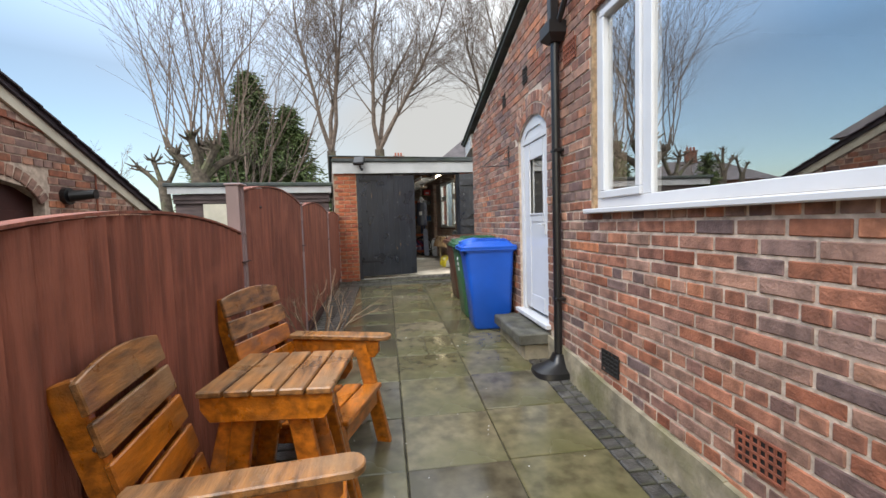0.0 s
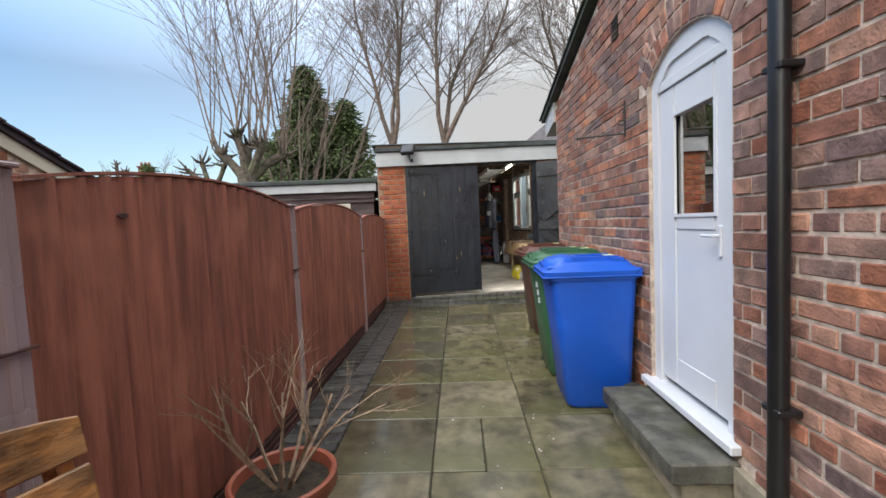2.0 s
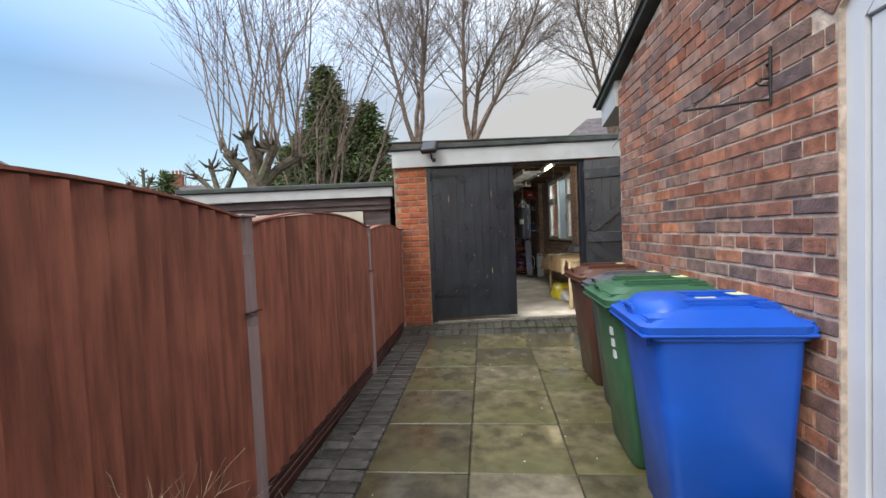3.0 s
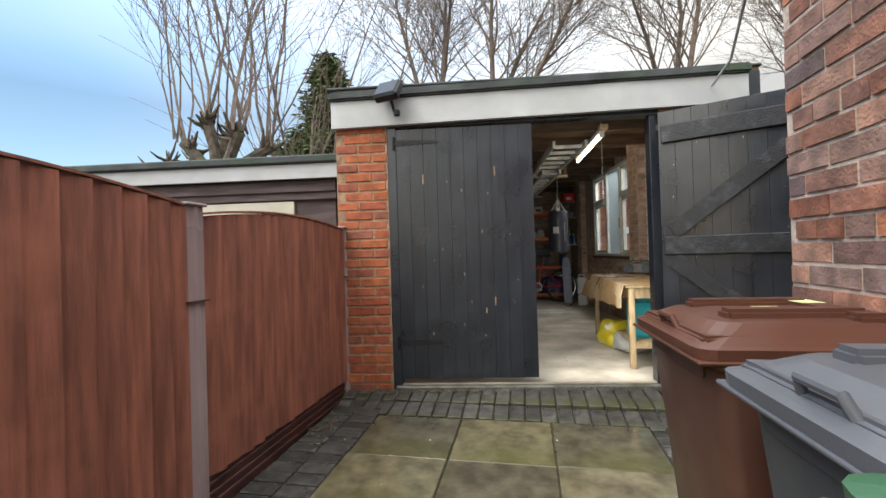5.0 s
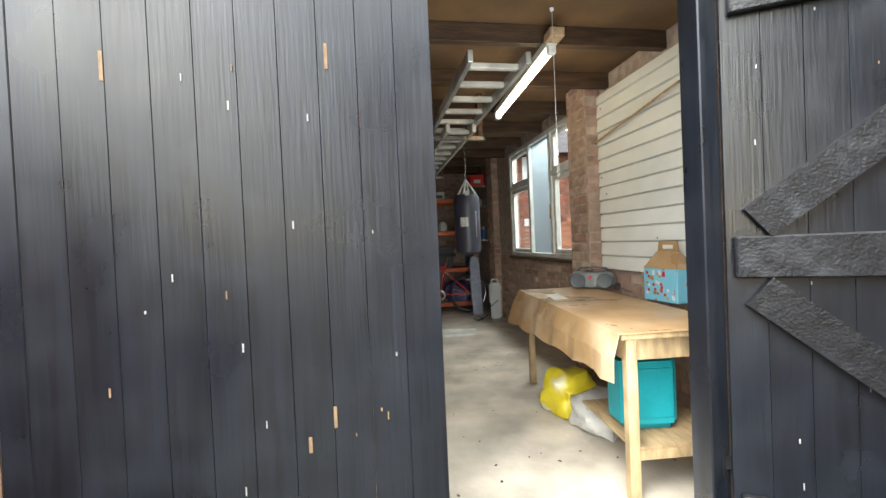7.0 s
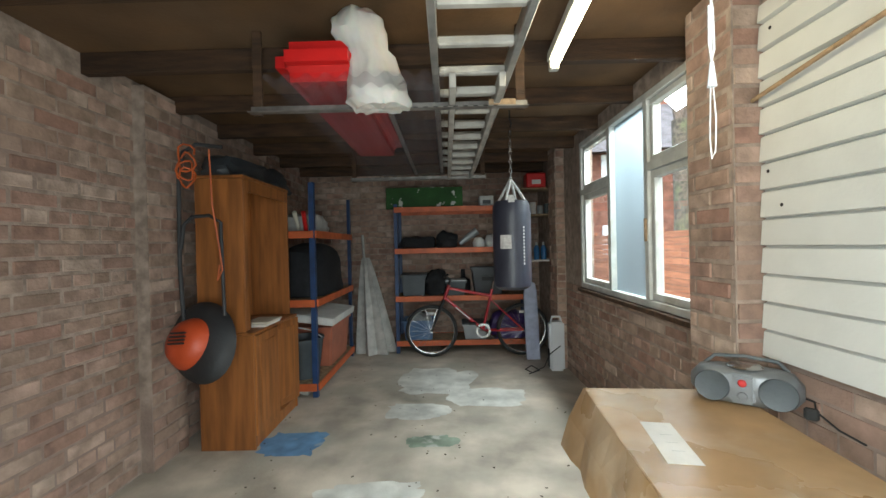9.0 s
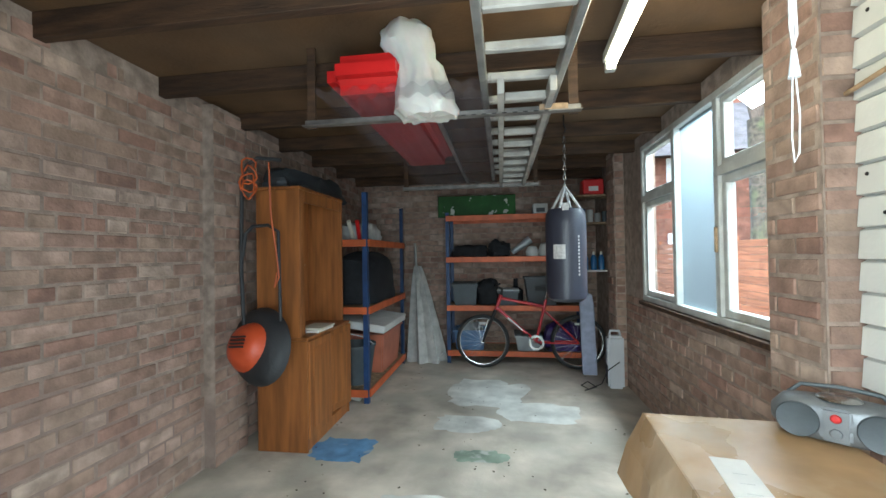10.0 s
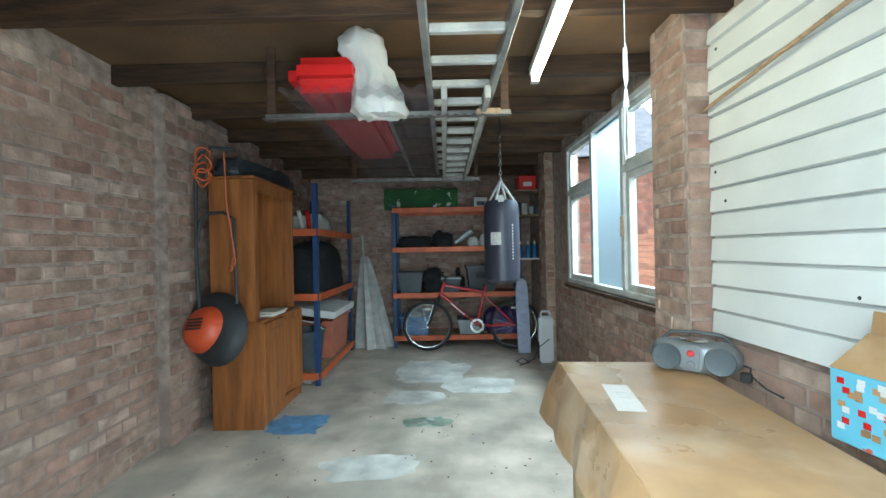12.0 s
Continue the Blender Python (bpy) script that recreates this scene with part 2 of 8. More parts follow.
def tube(bm, pts, radii, seg=8, cap=True):
    """A round bar through the points."""
    pts = [Vector(p) for p in pts]
    if isinstance(radii, (int, float)):
        radii = [radii] * len(pts)
    rings, up = [], None
    for k, p in enumerate(pts):
        d = (pts[min(k + 1, len(pts) - 1)] - pts[max(k - 1, 0)]).normalized()
        if up is None:
            up = Vector((0, 0, 1)) if abs(d.z) < 0.9 else Vector((1, 0, 0))
        s = d.cross(up).normalized()
        up = s.cross(d).normalized()
        rings.append([bm.verts.new(p + radii[k] * (s * math.cos(a) + up * math.sin(a))) for a in (2 * math.pi * j / seg for j in range(seg))])
    for a, b in zip(rings, rings[1:]):
        for j in range(seg):
            bm.faces.new((a[j], a[(j + 1) % seg], b[(j + 1) % seg], b[j]))
    if cap and seg > 2:
        bm.faces.new(rings[0][::-1])
        bm.faces.new(rings[-1])
    return bm


def bar(*args, **kw):
    return tube(bmesh.new(), *args, **kw)


def lathe(profile, seg=24, m=None):
    bm = bmesh.new()
    rings = []
    for r, z in profile:
        rings.append([bm.verts.new((r * math.cos(2 * math.pi * j / seg), r * math.sin(2 * math.pi * j / seg), z)) for j in range(seg)] if r > 1e-4 else [bm.verts.new((0, 0, z))])
    for a, b in zip(rings, rings[1:]):
        for j in range(seg):
            k = (j + 1) % seg
            if len(a) == 1 and len(b) == 1:
                continue
            if len(a) == 1:
                bm.faces.new((a[0], b[k], b[j]))
            elif len(b) == 1:
                bm.faces.new((a[j], a[k], b[0]))
            else:
                bm.faces.new((a[j], a[k], b[k], b[j]))
    bmesh.ops.recalc_face_normals(bm, faces=bm.faces[:])
    if m is not None:
        bm.transform(m)
    return bm


def prism(outline, depth, axis="y", at=0.0, bevel=0.0):
    """A flat outline (u, v) pushed to a depth; axis is the way of the depth."""
    bm = bmesh.new()
    put = {"y": lambda u, v, d: (u, d, v), "x": lambda u, v, d: (d, u, v), "z": lambda u, v, d: (u, v, d)}[axis]
    a = [bm.verts.new(put(u, v, at)) for u, v in outline]
    b = [bm.verts.new(put(u, v, at + depth)) for u, v in outline]
    bm.faces.new(a)
    bm.faces.new(b[::-1])
    for k in range(len(a)):
        j = (k + 1) % len(a)
        bm.faces.new((a[j], a[k], b[k], b[j]))
    bmesh.ops.recalc_face_normals(bm, faces=bm.faces[:])
    if bevel:
        bmesh.ops.bevel(bm, geom=bm.edges[:], offset=bevel, segments=1, affect="EDGES", clamp_overlap=True)
    return bm


def mesh_of(name, bm, material, smooth=False):
    me = bpy.data.meshes.new(name)
    bm.to_mesh(me)
    bm.free()
    me.materials.append(material)
    if smooth:
        me.shade_smooth()
        me.set_sharp_from_angle(angle=radians(40))
    return me


def part(name, bm, material, parent=None, label="", smooth=False):
    ob = new(name, mesh_of(name, bm, material, smooth))
    ob.parent = parent
    return tagged(ob, label)


def thing(name, label, category, at=None, group="", kind=""):
    ob = new(name)
    ob.empty_display_size = 0.1
    if at is not None:
        ob.matrix_basis = at
    return tagged(ob, label, category, group, kind)


def structure(name, bm, material, label="", smooth=False):
    return tagged(part(name, bm, material, None, label, smooth), kind="structure")


def joined(name, verts, faces, material, parent):
    me = bpy.data.meshes.new(name)
    me.from_pydata(verts, [], faces)
    me.materials.append(material)
    ob = new(name, me)
    ob.parent = parent
    return tagged(ob, kind="stuff")


BOXF = ((3, 2, 1, 0), (4, 5, 6, 7), (0, 1, 5, 4), (1, 2, 6, 5), (2, 3, 7, 6), (3, 0, 4, 7))
shared_blocks = {}


def block_mesh(name, l, w, h, material, bev):
    """A block with chamfered top and front edges, cached by size: x length, y depth (towards -y proud), z height."""
    key = (name, round(l, 3), round(w, 3), round(h, 3), material.name)
    if key not in shared_blocks:
        shared_blocks[key] = mesh_of(name, boxes((-l / 2, l / 2, -w / 2, w / 2, -h / 2, h / 2), bevel=bev), material)
    return shared_blocks[key]


def courses(u0, u1, v0, v1, ok, rng, course=0.075, length=0.225, header_every=5, joint=0.013, shift=0.0):
    """Bricks of a wall face as (u, v, l, h): centre and size, where ok(u, v) allows."""
    out, n = [], 0
    v = v0
    while v < v1 - 0.02:
        step = length / 2 if header_every and n % header_every == 3 else length
        u = u0 - (length * (0.25 if step < length else 0.5 * (n % 2))) + shift
        while u < u1:
            a, b = max(u, u0), min(u + step, u1)
            if b - a > 0.03:
                cu, cv = (a + b) / 2, v + course / 2
                # trim the brick to the stretch that clears the openings
                n_s = 12
                good = [ok(a + 0.006 + (b - a - 0.012) * j / n_s, cv) for j in range(n_s + 1)]
                j = 0
                while j <= n_s:
                    if good[j]:
                        e = j
                        while e < n_s and good[e + 1]:
                            e += 1
                        s0, s1 = a + (b - a) * j / n_s, a + (b - a) * e / n_s
                        if s1 - s0 > 0.035:
                            out.append(((s0 + s1) / 2, cv, s1 - s0 - joint, course - joint))
                        j = e
                    j += 1
            u += step
        v += course
        n += 1
    return out


def lay(parent, bricks, to_world, mat_piece, mat_rest, near, rng, proud=0.006, depth=0.03):
    """Bricks near the walk become pieces, the rest one mesh. to_world(u, v) gives the pose of a brick whose -y faces out."""
    verts, faces, count = [], [], 0
    for u, v, l, h in bricks:
        p = proud + rng.uniform(-0.003, 0.004)
        h = h - 0.001 * rng.randint(0, 4)
        m = to_world(u, v) @ Matrix.Translation((0, depth / 2 - p, 0)) @ Euler((0, radians(rng.uniform(-0.8, 0.8)), radians(rng.uniform(-0.6, 0.6)))).to_matrix().to_4x4()
        if near(u, v) and count < 300:
            lq = round(l / 0.01) * 0.01
            ob = new("brick", block_mesh("brick", lq, depth, h, mat_piece, 0.004))
            ob.parent = parent
            ob.matrix_basis = m
            count += 1
        else:
            n = len(verts)
            for z in (-h / 2, h / 2):
                for x, y in ((-l / 2, -depth / 2), (l / 2, -depth / 2), (l / 2, depth / 2), (-l / 2, depth / 2)):
                    verts.append(m @ Vector((x, y, z)))
            faces += [tuple(n + k for k in f) for f in BOXF]
    if verts:
        joined("brickwork", verts, faces, mat_rest, parent)


def face_pose(origin, turn):
    """Poses for courses on an upright face: u runs along the turned x axis."""
    def at(u, v):
        return Matrix.Translation(origin) @ Matrix.Rotation(radians(turn), 4, "Z") @ Matrix.Translation((u, 0, v))
    return at


def ground_z(y):
    """The yard falls gently away from the garage."""
    return float(np.interp(y, [-3, 0, 2.6, 3.1, 4.8, 7.6, 7.95], [-0.50, -0.43, -0.29, -0.25, -0.18, -0.115, -0.045]))

# ---- the yard ----
rng = random.Random(7)
HX = 1.27            # face of the house wall
FX = -1.09           # face of the fence

# open ground all around, under the paving
bm = bmesh.new()
xs = [-400, -60, -12, -4, -1.25, 1.6, 6, 60, 400]
ys = [-400, -60, -12, -3, 0, 2.6, 3.1, 4.8, 7.6, 14, 60, 400]
grid = [[bm.verts.new((x, y, min(ground_z(y), -0.12) - 0.09)) for x in xs] for y in ys]
for a, b in zip(grid, grid[1:]):
    for k in range(len(xs) - 1):
        bm.faces.new((a[k], a[k + 1], b[k + 1], b[k]))
structure("ground", bm, M["ground"], "dark bare earth around the yard")

pav = thing("pavement", "wet mossy concrete slabs with a dark block edging", "paving", kind="structure")
bm = bmesh.new()
ys = [-3, 0, 2.6, 3.1, 4.8, 7.6, 7.95, 8.2]
rows_ = [[bm.verts.new((x, y, ground_z(y) - 0.016)) for x in (-1.14, HX + 0.02)] for y in ys]
for a, b in zip(rows_, rows_[1:]):
    bm.faces.new((a[0], a[1], b[1], b[0]))
part("bedding", bm, M["bed"], pav, "dark mossy jointing sand")


def paver(name, x0, x1, y0, y1, material, gap=0.0035, thick=0.05, lift=0.0):
    l, w = round((x1 - x0 - 2 * gap) / 0.005) * 0.005, round((y1 - y0 - 2 * gap) / 0.005) * 0.005
    ob = new(name, block_mesh(name, l, w, thick, material, 0.005))
    ob.parent = pav
    cy = (y0 + y1) / 2
    fall = math.atan2(ground_z(y1) - ground_z(y0), y1 - y0)
    ob.matrix_basis = Matrix.Translation(((x0 + x1) / 2, cy, ground_z(cy) - thick / 2 + lift + rng.uniform(-0.003, 0.003))) @ Euler(
        (fall + radians(rng.uniform(-0.25, 0.25)), radians(rng.uniform(-0.25, 0.25)), radians(rng.uniform(-0.2, 0.2)))).to_matrix().to_4x4()


# ---- house wall with window and door openings ----
WIN = (0.74, 2.59, 1.09, 2.46)      # y0 y1 z0 z1
DOOR = (3.42, 4.20, 0.06, 1.87)     # springing of the arch at z1
ARCH = 0.17


def arch_z(y):
    c, h = (DOOR[0] + DOOR[1]) / 2, (DOOR[1] - DOOR[0]) / 2
    r = (h * h + ARCH * ARCH) / (2 * ARCH)
    return DOOR[3] + ARCH - r + math.sqrt(max(r * r - (y - c) ** 2, 0))


def roof_z(y):
    return 2.33 + 0.265 * (7.0 - y)


def wall_top(y):
    return min(roof_z(y) - 0.05, 5.2)


def house_open(y, z, g=0.0):
    if WIN[0] - g < y < WIN[1] + g and WIN[2] - g < z < WIN[3] + g:
        return True
    return DOOR[0] - g < y < DOOR[1] + g and z > DOOR[2] - 0.3 and z < (arch_z(min(max(y, DOOR[0]), DOOR[1])) + g)


house = thing("house", "red brick house with a lean-to roof, white door and window", "house")
# wall as a run of blocks round the openings
Y0, Y1 = -3.0, 6.54
bm = bmesh.new()
cuts = sorted({Y0, WIN[0], WIN[1], DOOR[0], DOOR[1], Y1, *[Y0 + 0.4 * k for k in range(1, 25)], *[DOOR[0] + (DOOR[1] - DOOR[0]) * k / 10 for k in range(11)]})
cuts = [c for c in cuts if Y0 <= c <= Y1]


def slab_yz(bm, y0, y1, za, zb, ta, tb, x0, x1):
    """A block between y0 and y1 with a sloping foot (za, zb) and top (ta, tb)."""
    co = [(x0, y0, za), (x1, y0, za), (x1, y1, zb), (x0, y1, zb), (x0, y0, ta), (x1, y0, ta), (x1, y1, tb), (x0, y1, tb)]
    vs = [bm.verts.new(c) for c in co]
    for f in BOXF:
        bm.faces.new([vs[k] for k in f])


for a, b in zip(cuts, cuts[1:]):
    mid = (a + b) / 2
    foot = -0.75
    if WIN[0] <= mid <= WIN[1]:
        slab_yz(bm, a, b, foot, foot, WIN[2], WIN[2], HX, HX + 0.26)
        slab_yz(bm, a, b, WIN[3], WIN[3], wall_top(a), wall_top(b), HX, HX + 0.26)
    elif DOOR[0] <= mid <= DOOR[1]:
        slab_yz(bm, a, b, foot, foot, DOOR[2], DOOR[2], HX, HX + 0.26)
        slab_yz(bm, a, b, arch_z(a), arch_z(b), wall_top(a), wall_top(b), HX, HX + 0.26)
    else:
        slab_yz(bm, a, b, foot, foot, wall_top(a), wall_top(b), HX, HX + 0.26)
house_wall = part("wall", bm, M["mortar"], house, "red brick wall in lime mortar")
bm = boxes((HX + 0.26, 5.5, Y1 - 0.25, Y1, -0.7, 2.33), (HX + 0.26, 5.5, Y0, Y0 + 0.25, -0.7, 5.2), (5.25, 5.5, Y0 + 0.25, Y1 - 0.25, -0.7, 2.4))
part("wall", bm, M["mortar"], house)
# lean-to roof
bm = bmesh.new()
slab_yz(bm, 2.6, 7.03, roof_z(2.6), roof_z(7.03), roof_z(2.6) + 0.05, roof_z(7.03) + 0.05, HX - 0.07, 5.6)
house_roof = part("roof", bm, M["felt"], house, "dark slate lean-to roof")
bm = bmesh.new()
slab_yz(bm, -3.1, 2.6, roof_z(-1.1), roof_z(2.6), roof_z(-1.1) + 0.05, roof_z(2.6) + 0.05, HX - 0.07, 5.6)
part("roof", bm, M["felt"], house)
for k in range(15):
    bm = bmesh.new()
    a, b = 2.7 + 0.29 * k, 2.7 + 0.29 * (k + 1) + 0.03
    slab_yz(bm, a, b, roof_z(a) + 0.045, roof_z(b) + 0.052, roof_z(a) + 0.062, roof_z(b) + 0.07, HX - 0.09, HX + 1.2)
    part("slate", bm, M["felt"], house_roof)
bm = bmesh.new()
slab_yz(bm, Y1, 6.98, 2.22, 2.14, roof_z(Y1) - 0.004, roof_z(6.98) - 0.004, HX - 0.03, 5.5)
part("soffit", bm, M["fascia"], house, "white painted eaves box")
# plinth
for a, b in ((-3.0, -0.0), (0.0, 1.4), (1.4, 2.6), (2.6, 3.36)):
    bm = bmesh.new()
    slab_yz(bm, a, b, ground_z(a) - 0.2, ground_z(b) - 0.2, ground_z(a) + 0.20 + 0.03 * a / 3, ground_z(b) + 0.20 + 0.02 * b / 3, HX - 0.028, HX - 0.001)
    bmesh.ops.subdivide_edges(bm, edges=bm.edges[:], cuts=7, use_grid_fill=True)
    for v in bm.verts:
        if v.co.x < HX - 0.02:
            v.co.x += 0.014 * noise.noise(v.co * 4) - 0.004
            v.co.z += 0.012 * noise.noise(Vector((9, v.co.y * 6, v.co.z * 3)))
    part("plinth", bm, M["render"], house, "cracked mossy cement render plinth")
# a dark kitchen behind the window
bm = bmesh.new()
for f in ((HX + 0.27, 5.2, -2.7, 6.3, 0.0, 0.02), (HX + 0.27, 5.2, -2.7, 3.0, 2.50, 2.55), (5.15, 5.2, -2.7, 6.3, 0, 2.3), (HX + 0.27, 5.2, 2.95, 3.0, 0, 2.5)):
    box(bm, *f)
# plaster colour darkened to imitate a dim room, so pane reflections dominate
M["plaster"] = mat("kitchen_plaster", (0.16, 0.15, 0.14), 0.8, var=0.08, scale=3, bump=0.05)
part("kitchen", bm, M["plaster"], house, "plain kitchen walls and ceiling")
M["spot"] = glow("downlight_lamp", (1.0, 0.95, 0.88), 14.0)
for x, y in ((2.2, 1.9), (2.2, 0.9), (3.4, 1.9), (3.4, 0.9)):
    part("downlight", lathe([(0, 2.488), (0.04, 2.488), (0.04, 2.499)], 16, Matrix.Translation((x, y, 0))), M["spot"], house)

# kitchen window
win = thing("window_1", "white plastic casement window above a white sill", "window", kind="structure")
y0, y1, z0, z1 = WIN
F = 0.065
x0, x1 = HX + 0.03, HX + 0.10
MUL = 2.03
part("window_frame", boxes((x0, x1, y0, y1, z0, z0 + F), (x0, x1, y0, y1, z1 - F, z1), (x0, x1, y0, y0 + F, z0 + F, z1 - F), (x0, x1, y1 - F, y1, z0 + F, z1 - F),
                           (x0, x1, MUL - 0.04, MUL + 0.04, z0 + F, z1 - F), bevel=0.004), M["upvc"], win)
s0, s1 = MUL + 0.042, y1 - F - 0.002
part("sash", boxes((x0 - 0.016, x1 - 0.02, s0, s1, z0 + F, z0 + F + 0.05), (x0 - 0.016, x1 - 0.02, s0, s1, z1 - F - 0.05, z1 - F), (x0 - 0.016, x1 - 0.02, s0, s0 + 0.05, z0 + F + 0.05, z1 - F - 0.05),
                   (x0 - 0.016, x1 - 0.02, s1 - 0.05, s1, z0 + F + 0.05, z1 - F - 0.05), bevel=0.006), M["upvc"], win)
for a, b in ((s0 + 0.05, s1 - 0.05), (y0 + F, MUL - 0.04)):
    g_ = part("pane", boxes((x0 + 0.02, x0 + 0.026, a, b, z0 + F, z1 - F)), M["coated_glass"], win)
    g_.visible_shadow = False
part("window_sill", boxes((HX - 0.055, x0, y0 - 0.07, y1 + 0.05, z0 - 0.035, z0 - 0.002), bevel=0.006), M["upvc"], win)
part("sealant", boxes((HX - 0.003, x0 + 0.01, y1 - 0.008, y1 + 0.02, z0, z1), (HX - 0.003, x0 + 0.01, y0 - 0.02, y0 + 0.008, z0, z1)), M["bare"], win, "yellowed mortar fillet")

# back door
door = thing("door_1", "closed white plastic door with an arched frame", "door", kind="structure")
dx = HX + 0.022
c_, h_ = (DOOR[0] + DOOR[1]) / 2, (DOOR[1] - DOOR[0]) / 2
out, inn = [], []
n = 14
for k in range(n + 1):
    y = DOOR[0] + (DOOR[1] - DOOR[0]) * k / n
    out.append((y, arch_z(y)))
    yi = c_ + (y - c_) * (h_ - 0.07) / h_
    inn.append((yi, min(arch_z(y) - 0.07, 1.93)))
bm = bmesh.new()
loop_o = [(DOOR[0], DOOR[2])] + out + [(DOOR[1], DOOR[2])]
loop_i = [(c_ - h_ + 0.07, DOOR[2])] + inn + [(c_ + h_ - 0.07, DOOR[2])]
lo, li, lob, lib = ([bm.verts.new((x, y, z)) for y, z in lp] for x, lp in ((dx, loop_o), (dx, loop_i), (dx + 0.07, loop_o), (dx + 0.07, loop_i)))
for k in range(len(lo) - 1):
    bm.faces.new((lo[k], lo[k + 1], li[k + 1], li[k]))
    bm.faces.new((li[k], li[k + 1], lib[k + 1], lib[k]))
    bm.faces.new((lo[k + 1], lo[k], lob[k], lob[k + 1]))
bmesh.ops.recalc_face_normals(bm, faces=bm.faces[:])
part("door_frame", bm, M["upvc"], door)
a, b = c_ - h_ + 0.075, c_ + h_ - 0.075
lf = dx + 0.012
ZL, ZT = DOOR[2] + 0.05, 1.80
part("head_panel", boxes((lf, lf + 0.03, a - 0.01, b + 0.01, ZT + 0.055, 1.98)), M["upvc"], door)
part("transom", boxes((lf - 0.01, lf + 0.03, a, b, ZT, ZT + 0.055), bevel=0.004), M["upvc"], door)
S = 0.105
B = 0.165
part("leaf_frame", boxes((lf, lf + 0.05, a, a + S, ZL, ZT), (lf, lf + 0.05, b - B, b, ZL, ZT), (lf, lf + 0.05, a + S, b - B, ZL, ZL + 0.16), (lf, lf + 0.05, a + S, b - B, ZT - 0.17, ZT),
                         (lf, lf + 0.05, a + S, b - B, 1.0, 1.09), bevel=0.008, seg=2), M["upvc"], door)
part("panel", boxes((lf + 0.006, lf + 0.04, a + S, b - B, ZL + 0.16, 1.0)), M["upvc"], door)
part("glazing_bead", boxes((lf - 0.006, lf + 0.02, a + S - 0.018, b - B + 0.018, 1.072, 1.089), (lf - 0.006, lf + 0.02, a + S - 0.018, b - B + 0.018, ZT - 0.169, ZT - 0.152),
                           (lf - 0.006, lf + 0.02, a + S - 0.018, a + S, 1.0895, ZT - 0.1695), (lf - 0.006, lf + 0.02, b - B, b - B + 0.018, 1.0895, ZT - 0.1695)), M["upvc"], door)
part("pane", boxes((lf + 0.02, lf + 0.026, a + S, b - B, 1.09, ZT - 0.17)), M["coated_glass"], door).visible_shadow = False
bm = boxes((lf - 0.012, lf, b - 0.070, b - 0.045, 0.88, 1.03), bevel=0.004)
tube(bm, [(lf - 0.01, b - 0.058, 0.98), (lf - 0.04, b - 0.058, 0.98), (lf - 0.045, b - 0.14, 0.98)], 0.008, 8)
# handle stands on the hinge-free side, nearest the downpipe
for v in bm.verts:
    v.co.y = a + b - v.co.y
bmesh.ops.reverse_faces(bm, faces=bm.faces[:])
part("door_handle", bm, M["upvc"], door, "white lever handle on a long plate")
part("threshold", boxes((HX - 0.05, dx + 0.08, DOOR[0] - 0.06, DOOR[1] + 0.05, DOOR[2] - 0.03, DOOR[2] + 0.012), bevel=0.005), M["upvc"], door, "white projecting sill")

# ---- garage shell: built in its own frame, turned a little against the house ----
G = Matrix.Translation((-0.63, 7.97, 0.0)) @ Matrix.Rotation(radians(7.2), 4, "Z")
UL, UR, VB, ZC = -0.40, 2.64, 5.75, 2.29       # inner left, inner right, back, underside of the deck


def gbox(*dims, bevel=0.0):
    return boxes(*dims, bevel=bevel, m=G)


structure("floor", gbox((UL, UR, 0.02, VB, -0.20, -0.012)), M["floor"], "worn pale concrete garage floor")
structure("wall_garage_left", gbox((UL - 0.10, UL, 0.10, VB, -0.3, ZC), (UL, UL + 0.07, 2.62, 2.95, -0.012, ZC - 0.03)), M["inner_mortar"], "unpainted pinkish brick garage wall")
WV0, WV1, WZ0, WZ1 = 2.02, 3.95, 0.885, 2.17
structure("wall_garage_right", gbox((UR, UR + 0.10, 0.10, WV0, -0.3, ZC), (UR, UR + 0.10, WV1, VB, -0.3, ZC), (UR, UR + 0.10, WV0, WV1, -0.3, WZ0), (UR, UR + 0.10, WV0, WV1, WZ1, ZC),
                                    (UR - 0.12, UR, 1.81, 2.11, -0.012, ZC), (UR - 0.09, UR, 4.50, 4.80, -0.012, ZC)), M["inner_mortar"], "unpainted brick garage wall with a window opening")
structure("wall_garage_back", gbox((UL - 0.10, UR + 0.10, VB, VB + 0.10, -0.3, ZC)), M["inner_mortar"], "brick back wall of the garage")
wf = structure("wall_garage_front", gbox((-0.48, -0.07, 0.0, 0.10, -0.3, 2.06), (2.0, UR + 0.10, 0.0, 0.10, -0.3, 2.06)), M["garage_mortar"], "orange-red brick garage front")
structure("door_lintel", gbox((-0.48, UR + 0.10, 0.02, 0.10, 2.062, ZC), (-0.07, 1.995, 0.004, 0.10, 1.995, 2.061)), M["tar"], "black painted timber head")
structure("ceiling", gbox((UL - 0.10, UR + 0.10, 0.03, VB + 0.10, ZC + 0.002, ZC + 0.03)), M["deck"], "bare timber roof boards, water-stained")
groof = structure("roof_garage", gbox((UL - 0.16, UR + 0.12, 0.016, VB + 0.18, ZC + 0.032, ZC + 0.055), bevel=0.008), M["felt"], "dark green mineral roofing felt")
bm = boxes((-0.50, 2.62, -0.045, -0.002, 1.995, 2.205), bevel=0.003)
for v in bm.verts:
    v.co.z += 0.014 * (v.co.x + 0.5)
bm.transform(G)
structure("fascia", bm, M["fascia"], "white painted fascia board, weathered")
bm = boxes((-0.515, 2.635, -0.075, 0.014, 2.207, 2.275), bevel=0.014, seg=2)
bmesh.ops.subdivide_edges(bm, edges=[e for e in bm.edges if e.calc_length() > 1.0], cuts=24)
